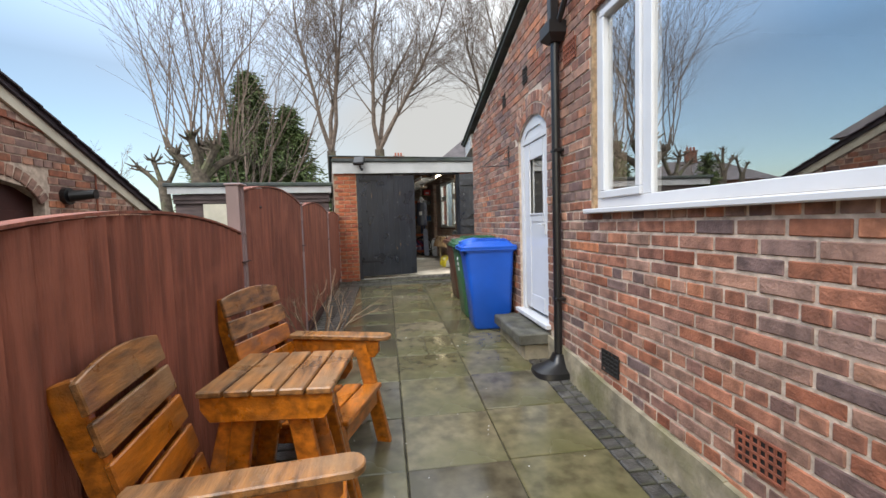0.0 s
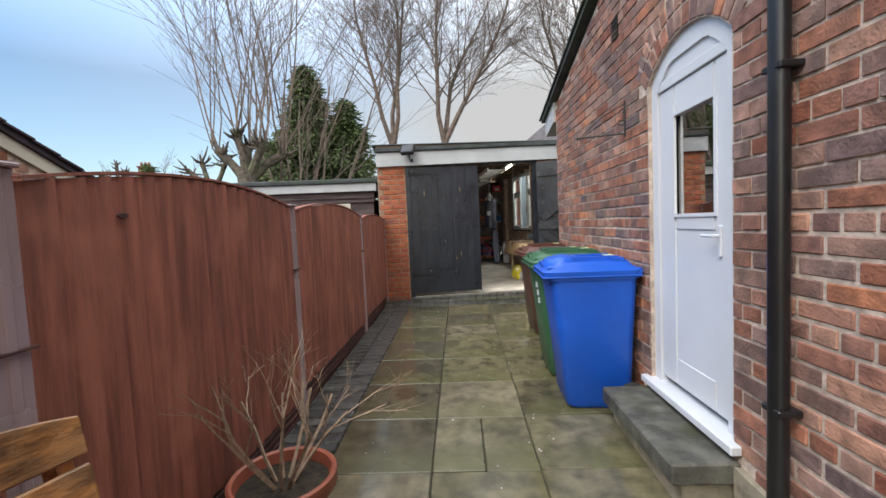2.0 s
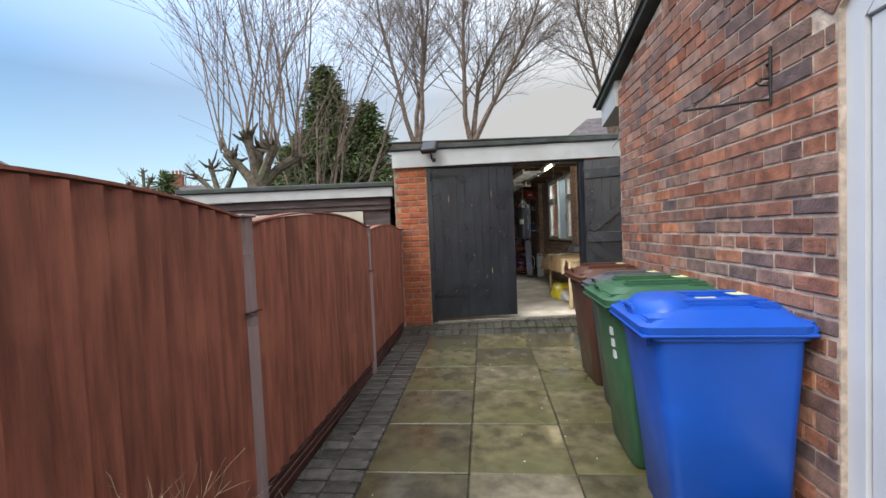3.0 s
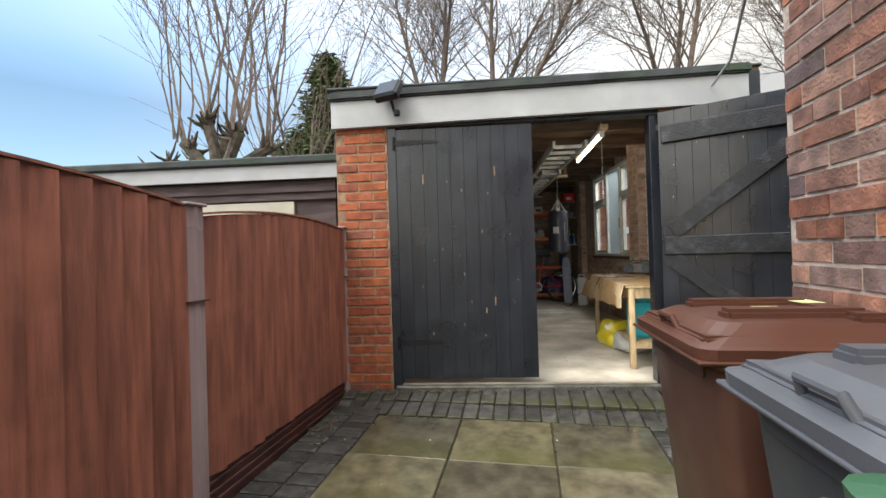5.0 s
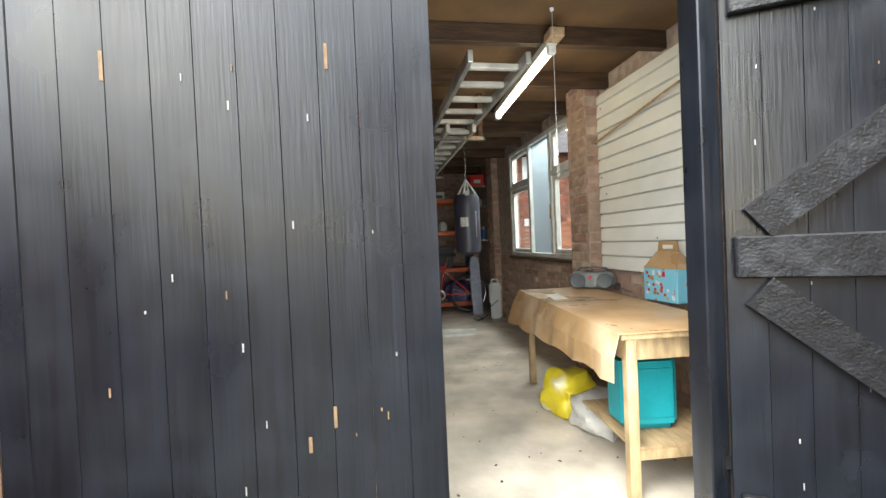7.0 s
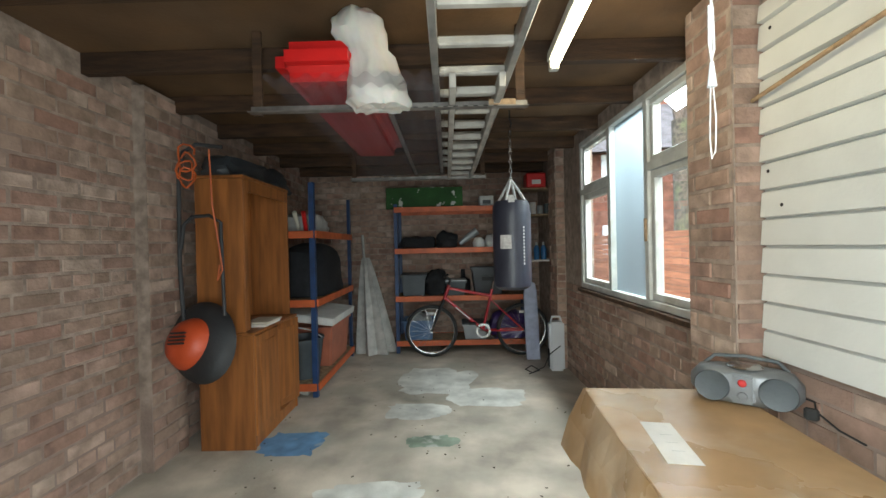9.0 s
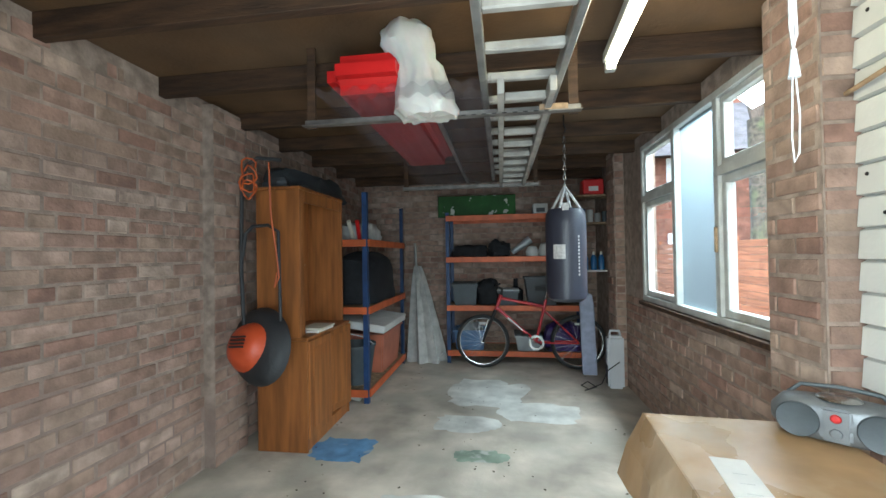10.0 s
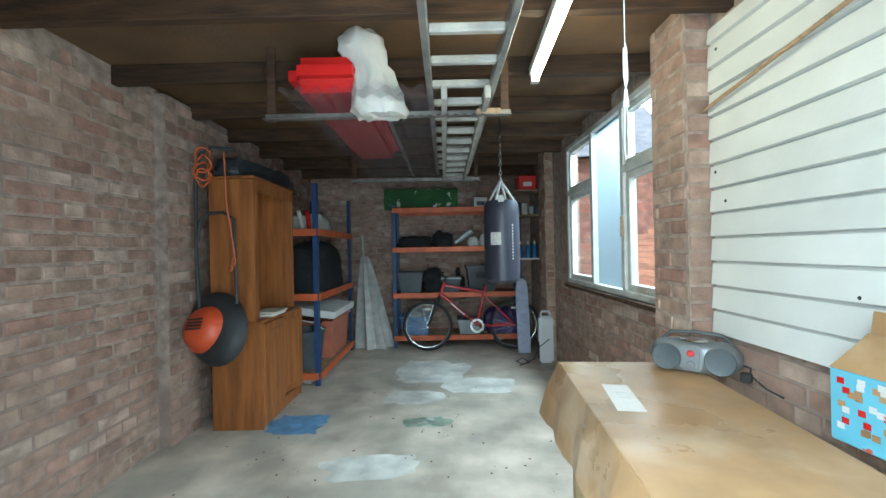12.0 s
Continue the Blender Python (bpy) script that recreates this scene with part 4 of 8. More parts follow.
    if numbers:
        for k, z in enumerate((0.80, 0.73, 0.66)):
            part("number_mark", boxes((-0.3205 + (0.945 - z) * 0.12 - 0.012, -0.3005 + (0.945 - z) * 0.1, -0.16, -0.12, z - 0.022, z + 0.022)), M["upvc"], b, "white painted house number mark")
    return b


wheelie_bin("bright blue plastic wheelie bin, lid shut", (0.004, 0.085, 0.48), 4.54, -3, bulge=True)
wheelie_bin("green plastic wheelie bin with white number marks", (0.035, 0.115, 0.055), 5.08, -1, numbers=True)
wheelie_bin("dark grey plastic wheelie bin, lid shut", (0.055, 0.06, 0.068), 5.57, 1, lid_colour=(0.10, 0.105, 0.115), at_x=1.045, size=(0.80, 0.93, 0.90))
wheelie_bin("worn brown plastic wheelie bin, lid shut", (0.080, 0.034, 0.022), 6.24, 2, lid_colour=(0.095, 0.036, 0.022), at_x=1.04, size=(0.80, 0.93, 0.89))

# ---- companion seat: two chairs joined by a small table ----
M["teak"] = mat("orange_stained_timber", (0.60, 0.185, 0.016), 0.34, rand=0.16, var=0.4, scale=5, stretch=(5, 0.8, 6), bump=0.25, bscale=25, coat=0.25,
                stain=(0.22, 0.10, 0.035), stain_scale=6, stain_at=(0.5, 0.75), rough_var=0.1)
M["teak_grey"] = mat("weathered_stained_timber", (0.42, 0.18, 0.05), 0.38, rand=0.16, var=0.5, scale=6, stretch=(5, 0.8, 6), bump=0.3, bscale=30, coat=0.2,
                     stain=(0.25, 0.145, 0.07), stain_scale=5, stain_at=(0.45, 0.72), rough_var=0.12)
seat_set = thing("companion_seat", "orange-stained timber love seat with a table between", "garden seat")


def board(parent, name, a, b, w, t, m, wide=(0, 0, 1), material=None, bevel=0.005):
    """A board from a to b, w wide along 'wide', t thick."""
    a, b = Vector(a), Vector(b)
    d = (b - a).normalized()
    wd = (Vector(wide) - d * d.dot(Vector(wide))).normalized()
    tn = d.cross(wd)
    mm = Matrix((d, wd, tn)).transposed().to_4x4()
    mm.translation = (a + b) / 2
    l = (b - a).length
    bm = boxes((-l / 2, l / 2, -w / 2, w / 2, -t / 2, t / 2), bevel=bevel)
    bm.transform(m @ mm)
    return part(name, bm, material or M["teak"], parent)


def companion_chair(m, arm_side):
    W = 0.255
    P = seat_set
    lean = math.tan(radians(15))
    # seat slats run across
    for k in range(4):
        x = 0.03 - 0.125 * k
        board(P, "seat_slat", (x, -W, 0.37 - 0.012 * k), (x, W, 0.37 - 0.012 * k), 0.112, 0.03, m, (1, 0, 0.1))
    board(P, "seat_rail", (0.05, -W + 0.03, 0.31), (0.05, W - 0.03, 0.31), 0.09, 0.03, m)
    for s in (-1, 1):
        y = s * (W - 0.03)
        board(P, "side_rail", (0.06, y, 0.315), (-0.52, y, 0.265), 0.085, 0.03, m)
        board(P, "front_leg", (0.10 , y + s * 0.032, -0.02), (-0.04, y + s * 0.032, 0.63), 0.085, 0.035, m, (1, 0, 0))
        board(P, "back_leg", (-0.50, y + s * 0.032, -0.02), (-0.34, y + s * 0.032, 0.63), 0.085, 0.035, m, (1, 0, 0))
        board(P, "back_post", (-0.42, y - s * 0.02, 0.20), (-0.42 - 0.80 * lean, y - s * 0.02, 0.98), 0.075, 0.035, m, (1, 0, 0))
        for z in (0.35, 0.80):
            q = m @ Vector((-0.40 - (z - 0.2) * lean + 0.01, y + s * 0.005, z))
            part("bolt_head", lathe([(0, 0.008), (0.008, 0.006), (0.010, 0)], 8, Matrix.Translation(q) @ Matrix.Rotation(radians(90), 4, "X")), M["iron_bright"], P)
    for k in range(5):
        z = 0.47 + 0.118 * k
        x = -0.375 - (z - 0.2) * lean
        if k < 4:
            board(P, "back_slat", (x, -W + 0.01, z), (x, W - 0.01, z), 0.100, 0.022, m, (-lean, 0, 1), M["teak"] if k < 3 else M["teak_grey"])
        else:
            bm = prism([(-W + 0.01, -0.05), (W - 0.01, -0.05), (W - 0.01, 0.045)] + [((W - 0.01) * (1 - 2 * j / 8), 0.045 + 0.032 * (1 - (1 - 2 * j / 8) ** 2)) for j in range(1, 8)] + [(-W + 0.01, 0.045)], 0.022, "x", -0.011, 0.004)
            bm.transform(m @ Matrix.Translation((x, 0, z)) @ Matrix.Rotation(-radians(15), 4, "Y"))
            part("top_slat", bm, M["teak_grey"], P)
    y = arm_side * (W + 0.02)
    bm = prism([(-0.50, -0.055), (0.10, -0.055)] + [(0.10 + 0.05 * math.sin(radians(a)), -0.055 * math.cos(radians(a))) for a in range(20, 180, 20)] + [(0.10, 0.055), (-0.50, 0.055)], 0.028, "z", 0.652, 0.005)
    bm.transform(m @ Matrix.Translation((0, y, 0)))
    part("armrest", bm, M["teak_grey"], P)
    bm = prism([(-0.48, 0.65), (0.08, 0.65), (0.08, 0.58), (0.05, 0.545), (-0.48, 0.545)], 0.03, "y", -0.015, 0.003)
    bm.transform(m @ Matrix.Translation((0, arm_side * (W + 0.0), 0)))
    part("arm_rail", bm, M["teak"], P)


M["iron_bright"] = mat("zinc_bolt", (0.5, 0.5, 0.5), 0.4, 1.0, var=0.1)
gzc = ground_z(1.7)
companion_chair(pose(-0.40, 2.13, ground_z(2.2) - 0.015, 0, 0, -18), 1)
companion_chair(pose(-0.44, 1.31, ground_z(1.1) + 0.02, 0, 0, 6), -1)
mt = pose(-0.63, 1.66, gzc, 0, 0, -6)
for k in range(5):
    board(seat_set, "table_slat", (-0.205 + 0.1025 * k, -0.235, 0.745), (-0.205 + 0.1025 * k, 0.235, 0.745), 0.094, 0.026, mt, (1, 0, 0), M["teak_grey"])
for s in (-1, 1):
    bm = prism([(-0.25, 0.73), (0.25, 0.73), (0.25, 0.68), (0.215, 0.63), (-0.215, 0.63), (-0.25, 0.68)], 0.03, "y", -0.015, 0.003)
    bm.transform(mt @ Matrix.Translation((0, s * 0.2, 0)))
    part("table_apron", bm, M["teak"], seat_set)
    for q in (-1, 1):
        board(seat_set, "table_leg", (q * 0.22, s * 0.165, -0.02), (q * 0.10, s * 0.165, 0.66), 0.085, 0.035, mt, (1, 0, 0))

# ---- potted shrub and small pot ----
M["terracotta"] = mat("terracotta_plastic", (0.36, 0.10, 0.055), 0.5, var=0.2, scale=6, bump=0.1)
M["twig"] = mat("bare_twig", (0.36, 0.25, 0.165), 0.85, var=0.3, scale=30)
pot = thing("plant_pot", "round terracotta pot with a bare twiggy shrub", "plant pot", pose(-0.74, 3.33, ground_z(3.33)))
part("bowl", lathe([(0, 0.0), (0.15, 0.0), (0.16, 0.01), (0.205, 0.19), (0.225, 0.19), (0.232, 0.20), (0.232, 0.255), (0.222, 0.262), (0.208, 0.255), (0.20, 0.20), (0.0, 0.195)], 36), M["terracotta"], pot, smooth=True)
bm = lathe([(0.0, 0.215), (0.12, 0.21), (0.199, 0.205)], 20)
part("soil", bm, M["soil"], pot)


def twigs(bm, p, d, length, r, depth, rr, spread=0.55, droop=0.0, split=(2, 3), shrink=0.68, seg=4, steps=3):
    pts, rad = [p.copy()], [r]
    q, dd = p.copy(), d.normalized()
    for k in range(steps):
        dd = (dd + Vector((rr.gauss(0, 0.10), rr.gauss(0, 0.10), rr.gauss(0, 0.06) + droop))).normalized()
        q = q + dd * length / steps
        pts.append(q.copy())
        rad.append(r * (1 - 0.4 * (k + 1) / steps))
    tube(bm, pts, rad, seg if r > 0.012 else 3, cap=False)
    if depth <= 0:
        return
    for _ in range(rr.randint(*split)):
        f = rr.uniform(0.45, 1.0)
        i = min(int(f * steps), steps - 1)
        o = pts[i].lerp(pts[i + 1], f * steps - i)
        ax = Vector((rr.gauss(0, 1), rr.gauss(0, 1), rr.gauss(0, 0.5))).normalized()
        nd = (dd + ax * spread).normalized()
        twigs(bm, o, nd, length * rr.uniform(shrink - 0.12, shrink + 0.1), rad[-1] * rr.uniform(0.55, 0.8), depth - 1, rr, spread, droop, split, shrink, seg, steps)


bm = bmesh.new()
rr = random.Random(3)
for k in range(9):
    a = 2 * math.pi * k / 9
    twigs(bm, Vector((0.03 * math.cos(a), 0.03 * math.sin(a), 0.19)), Vector((0.6 * math.cos(a), 0.6 * math.sin(a), 1.0)), 0.42, 0.0105, 3, rr, 0.6, 0.0, (2, 3), 0.62, 4, 3)
part("shrub", bm, M["twig"], pot, "bare branching stems")
M["grey_pot"] = mat("pale_grey_pot", (0.45, 0.46, 0.46), 0.5, var=0.15)
pot2 = thing("small_pot", "small pale grey round pot behind the seat", "plant pot", pose(-0.42, 2.62, ground_z(2.62)))
part("bowl", lathe([(0, 0.0), (0.08, 0.0), (0.11, 0.16), (0.118, 0.17), (0.11, 0.172), (0.10, 0.14), (0, 0.135)], 24), M["grey_pot"], pot2, smooth=True)
part("soil", lathe([(0, 0.145), (0.1, 0.141)], 14), M["soil"], pot2)

# ---- floodlight and cable at the garage ----
fl = thing("floodlight", "black square floodlight fixed to the fascia", "floodlight", G @ pose(0.03, -0.05, 2.11, 0, 0, -22))
part("bracket", bar([(0.0, 0, -0.02), (0.0, -0.05, -0.02), (0.0, -0.09, 0.06)], 0.012, 8), M["iron"], fl)
bm = boxes((-0.10, 0.10, -0.035, 0.035, -0.085, 0.085), bevel=0.014)
bm.transform(Matrix.Translation((0, -0.12, 0.11)) @ Matrix.Rotation(radians(-35), 4, "X"))
part("housing", bm, M["iron"], fl)
bm = boxes((-0.085, 0.085, -0.039, -0.036, -0.068, 0.068))
bm.transform(Matrix.Translation((0, -0.12, 0.11)) @ Matrix.Rotation(radians(-35), 4, "X"))
part("lens", bm, M["black_pvc"], fl)
part("sensor", lathe([(0, -0.03), (0.022, -0.02), (0.026, 0.0), (0.02, 0.02), (0, 0.02)], 12, Matrix.Translation((0.03, -0.06, -0.04))), M["iron"], fl, smooth=True)
q = (G @ Vector((2.35, -0.06, 2.16)))
cable = bar([q, q + Vector((0.02, -0.25, 0.08)), (1.42, 7.0, 2.32), (1.36, 6.64, 2.42)], 0.009, 6)
tagged(part("cable", cable, M["fascia"]), "pale grey electric cable slung from garage to house", "cable")

# ---- shed behind the fence ----
M["shed"] = mat("shed_timber", (0.15, 0.108, 0.105), 0.8, rand=0.2, var=0.35, scale=5, stretch=(0.6, 4, 5), bump=0.4, bscale=25)
M["cream"] = mat("cream_panel", (0.62, 0.58, 0.47), 0.7, var=0.15, scale=4)
sh = thing("shed", "flat-roofed timber shed with white fascia and felt roof", "shed", pose(-1.18, 8.06, 0, 0, 0, 7.2))
part("wall", boxes((-2.7, -0.06, 0.14, 0.20, -0.3, 1.58), (-0.12, -0.06, 0.20, 3.5, -0.3, 1.58), (-2.7, -2.64, 0.20, 3.5, -0.3, 1.58), (-2.64, -0.12, 3.44, 3.5, -0.3, 1.58)), M["shed"], sh)
part("door_panel", boxes((-2.25, -0.42, 0.11, 0.139, -0.2, 1.485), bevel=0.004), M["cream"], sh, "cream painted double door")
part("lintel", boxes((-2.72, -0.04, 0.10, 0.138, 1.495, 1.63), bevel=0.004), M["shed"], sh)
part("lintel_rail", boxes((-2.72, -0.04, 0.08, 0.0995, 1.56, 1.66), bevel=0.004), M["shed"], sh)
part("fascia", boxes((-2.78, 0.0, 0.03, 0.06, 1.665, 1.79), (-0.03, 0.0, 0.061, 3.6, 1.665, 1.79), bevel=0.003), M["fascia"], sh)
part("roof", boxes((-2.84, 0.03, 0.0, 3.65, 1.792, 1.86), bevel=0.012), M["felt"], sh)

# ---- neighbour's house ----
nb = thing("neighbour_house", "red brick neighbouring house with a lean-to roof", "house")
NX = -3.35
nz_ = lambda y: 2.27 - 0.459 * (y - 3.89)
bm = bmesh.new()
N_CUTS = [-4.0, 0.0, 2.2, 3.3, 3.5, 3.77, 4.04, 4.24, 5.2, 6.0]
ntop = lambda y: min(nz_(y), 3.6) - 0.12
for a, b in zip(N_CUTS, N_CUTS[1:]):
    if 3.3 <= (a + b) / 2 <= 4.24:
        az = lambda y: 1.36 + 0.14 * (1 - ((y - 3.77) / 0.47) ** 2)
        slab_yz(bm, a, b, az(a), az(b), ntop(a), ntop(b), NX - 0.2, NX)
    else:
        slab_yz(bm, a, b, -0.7, -0.7, ntop(a), ntop(b), NX - 0.2, NX)
nbw = part("wall", bm, M["mortar"], nb)
part("wall", boxes((-8.0, NX - 0.201, 5.8, 6.0, -0.7, 1.15), (-8.0, NX - 0.201, -4.0, -3.8, -0.7, 3.4)), M["brick_j"], nb)
bm = bmesh.new()
slab_yz(bm, 0.9, 6.2, nz_(0.9), nz_(6.2), nz_(0.9) + 0.05, nz_(6.2) + 0.05, -8.2, NX + 0.06)
M["tile_roof"] = mat("purple_roof_tile", (0.055, 0.04, 0.055), 0.7, var=0.35, scale=8, bump=0.4)
nbr = part("roof", bm, M["tile_roof"], nb, "dark purple-grey tiled roof")
for k in range(26):
    bm = bmesh.new()
    a = 0.9 + 0.205 * k
    b = a + 0.225
    slab_yz(bm, a, b, nz_(a) + 0.045, nz_(b) + 0.058, nz_(a) + 0.062, nz_(b) + 0.076, -8.2, NX + 0.09)
    part("tile_course", bm, M["tile_roof"], nbr)
bm = bmesh.new()
slab_yz(bm, 0.9, 6.15, nz_(0.9) - 0.115, nz_(6.15) - 0.115, nz_(0.9) - 0.004, nz_(6.15) - 0.004, NX - 0.05, NX + 0.03)
part("verge_board", bm, M["cream"], nb, "cream mortar verge")
M["maroon"] = mat("maroon_door", (0.05, 0.012, 0.010), 0.45, var=0.2, scale=4)
nd = part("door", boxes((NX - 0.16, NX - 0.10, 3.3, 4.24, -0.6, 1.5)), M["maroon"], nb, "dark maroon panelled door")
part("panel", boxes((NX - 0.10, NX - 0.088, 3.42, 4.12, 0.5, 1.25), bevel=0.006), M["maroon"], nd)
part("flue", bar([(NX, 4.50, 1.40), (NX + 0.05, 4.50, 1.40), (NX + 0.051, 4.50, 1.40)], [0.085, 0.085, 0.05], 16), M["black_pvc"], nb, "black boiler flue")
part("flue_end", bar([(NX + 0.05, 4.50, 1.40), (NX + 0.24, 4.56, 1.42), (NX + 0.25, 4.56, 1.42)], [0.06, 0.045, 0.05], 14), M["black_pvc"], nb)
part("wire", bar([(NX + 0.012, 2.5, 2.15), (NX + 0.012, 4.2, 2.0), (NX + 0.012, 4.85, 1.85), (NX + 0.012, 4.95, 1.74), (NX + 0.012, 4.96, 0.4)], 0.010, 6), M["vent"], nb, "brown cable clipped to the brickwork")


# ---- far houses ----
M["far_brick"] = mat("far_brick", (0.26, 0.11, 0.075), 0.9, var=0.3, scale=4)
M["far_roof"] = mat("far_roof", (0.11, 0.095, 0.10), 0.85, var=0.3, scale=3, bump=0.2)
M["far_glass"] = mat("far_glass", (0.03, 0.035, 0.04), 0.15, var=0.1)


def far_house(x, y, yaw, w, d, eaves, ridge, label):
    h = thing("far_house", label, "house", pose(x, y, -0.2, 0, 0, yaw), group="houses beyond the gardens")
    part("wall", boxes((-w / 2, w / 2, -d / 2, d / 2, -0.5, eaves)), M["far_brick"], h)
    bm = bmesh.new()
    e = 0.35
    ea = [bm.verts.new(p) for p in ((-w / 2 - e, -d / 2 - e, eaves - 0.05), (w / 2 + e, -d / 2 - e, eaves - 0.05), (w / 2 + e, d / 2 + e, eaves - 0.05), (-w / 2 - e, d / 2 + e, eaves - 0.05))]
    ri = [bm.verts.new((-w / 2 + d * 0.42, 0, ridge)), bm.verts.new((w / 2 - d * 0.42, 0, ridge))]
    for f in ((ea[0], ea[1], ri[1], ri[0]), (ea[2], ea[3], ri[0], ri[1]), (ea[1], ea[2], ri[1]), (ea[3], ea[0], ri[0]), ea[::-1]):
        bm.faces.new(f)
    roof = part("roof", bm, M["far_roof"], h)
    ch = part("chimney", boxes((-0.5, 0.5, -0.3, 0.3, ridge - 0.8, ridge + 0.9), (-0.58, 0.58, -0.38, 0.38, ridge + 0.9, ridge + 1.02)), M["far_brick"], roof)
    for k in (-0.3, 0.0, 0.3):
        part("chimney_pot", lathe([(0.09, ridge + 1.02), (0.11, ridge + 1.3), (0.08, ridge + 1.4)], 10, Matrix.Translation((k, 0, 0))), M["terracotta"], ch)
    for s in (-1, 1):
        for z in (0.9, 3.5):
            if z + 1.2 < eaves:
                for k in (-0.28, 0.28):
                    wd = part("window", boxes((k * w - 0.7, k * w + 0.7, s * d / 2 - 0.05, s * d / 2 + 0.03, z, z + 1.2), bevel=0.02), M["upvc"], h)
                    part("pane", boxes((k * w - 0.6, k * w + 0.6, s * (d / 2 + 0.035) - 0.01, s * (d / 2 + 0.035) + 0.01, z + 0.1, z + 1.1)), M["far_glass"], wd)


far_house(-28.0, 38.5, 20, 11, 8.0, 4.4, 6.7, "pale-roofed brick house beyond the gardens")
far_house(-25, 15.0, 75, 9, 7, 5.0, 8.2, "brick house with a hipped slate roof")
far_house(1.5, 46, 5, 12, 7.5, 4.6, 7.6, "brick house seen over the garage roof")
far_house(8.0, 27, -5, 9, 6, 4.8, 7.4, "brick house seen through the garage window")

# ---- trees ----
M["bark"] = mat("tree_bark", (0.15, 0.12, 0.09), 0.9, var=0.4, scale=12, bump=0.6, bscale=40, stain=(0.11, 0.12, 0.06), stain_scale=3)
M["twig_far"] = mat("far_twig", (0.20, 0.15, 0.12), 0.9, var=0.3, scale=8, bump=0)


def branch(bm, p, d, length, r, level, rr, counts, lift=0.10, spread=0.75):
    """A tapering limb that bends upwards, with finer limbs all along it."""
    steps = 6 if level == 0 else 3
    pts, dirs, q, dd = [p.copy()], [], p.copy(), d.normalized()
    for k in range(steps):
        dd = (dd + Vector((rr.gauss(0, 0.11), rr.gauss(0, 0.11), rr.gauss(0, 0.05) + lift))).normalized()
        q = q + dd * (length / steps)
        pts.append(q.copy())
        dirs.append(dd.copy())
    rad = [max(r * (1 - 0.88 * k / steps), 0.0032) for k in range(steps + 1)]
    tube(bm, pts, rad, 6 if r > 0.05 else 3, cap=False)
    if level >= len(counts):
        return
    n = counts[level]
    for k in range(n):
        f = min(0.20 + 0.80 * (k + rr.random()) / n, 0.999)
        i = min(int(f * steps), steps - 1)
        o = pts[i].lerp(pts[i + 1], f * steps - i)
        ax = Vector((rr.gauss(0, 1), rr.gauss(0, 1), rr.gauss(0, 0.45)))
        ax = (ax - dirs[i] * ax.dot(dirs[i])).normalized()
        nd = dirs[i] + ax * spread * rr.uniform(0.7, 1.25)
        ln = length * (rr.uniform(0.42, 0.62) if level else rr.uniform(0.34, 0.50)) * (1.15 - 0.62 * f)
        branch(bm, o, nd, ln, max(r * (1 - 0.8 * f) * 0.40, 0.0055), level + 1, rr, counts, lift, spread)


def bare_tree(x, y, h, trunk_h, r, seed, stems, label, counts=(26, 11, 7), fork=0.20):
    t = thing("bare_tree", label, "tree", pose(x, y, -0.3), group="bare winter trees behind the garage")
    rr = random.Random(seed)
    bm = bmesh.new()
    tube(bm, [(0, 0, 0), (0.05, 0.02, trunk_h * 0.5), (0, 0, trunk_h)], [r * 1.2, r, r * 0.9], 10, cap=False)
    part("trunk", bm, M["bark"], t, smooth=True)
    a0 = rr.uniform(0, 6)
    for k in range(stems):
        a = a0 + 2 * math.pi * k / stems
        bm = bmesh.new()
        branch(bm, Vector((0, 0, trunk_h - 0.06 * k)), Vector((fork * math.cos(a), fork * math.sin(a) * 0.7, 1.0)), (h - trunk_h) * rr.uniform(0.85, 1.0), r * 0.52, 0, rr, counts, 0.065)
        part("limb", bm, M["twig_far"], t, "bare limb with fine twigs")
    return t


bare_tree(-2.2, 17.0, 12.0, 4.3, 0.19, 21, 3, "tall bare tree with a forked trunk")
ivy = bare_tree(-0.3, 17.3, 12.0, 4.4, 0.22, 22, 3, "tall bare tree with ivy on its trunk")
bare_tree(4.7, 18.0, 12.5, 4.2, 0.19, 23, 3, "bare tree beyond the garage roof")
bare_tree(8.3, 18.5, 12.0, 4.0, 0.18, 24, 3, "bare tree beyond the garage roof")
bare_tree(-11.0, 17.0, 4.6, 1.6, 0.10, 25, 3, "low bare tree beyond the gardens", (9, 5, 3), 0.6)

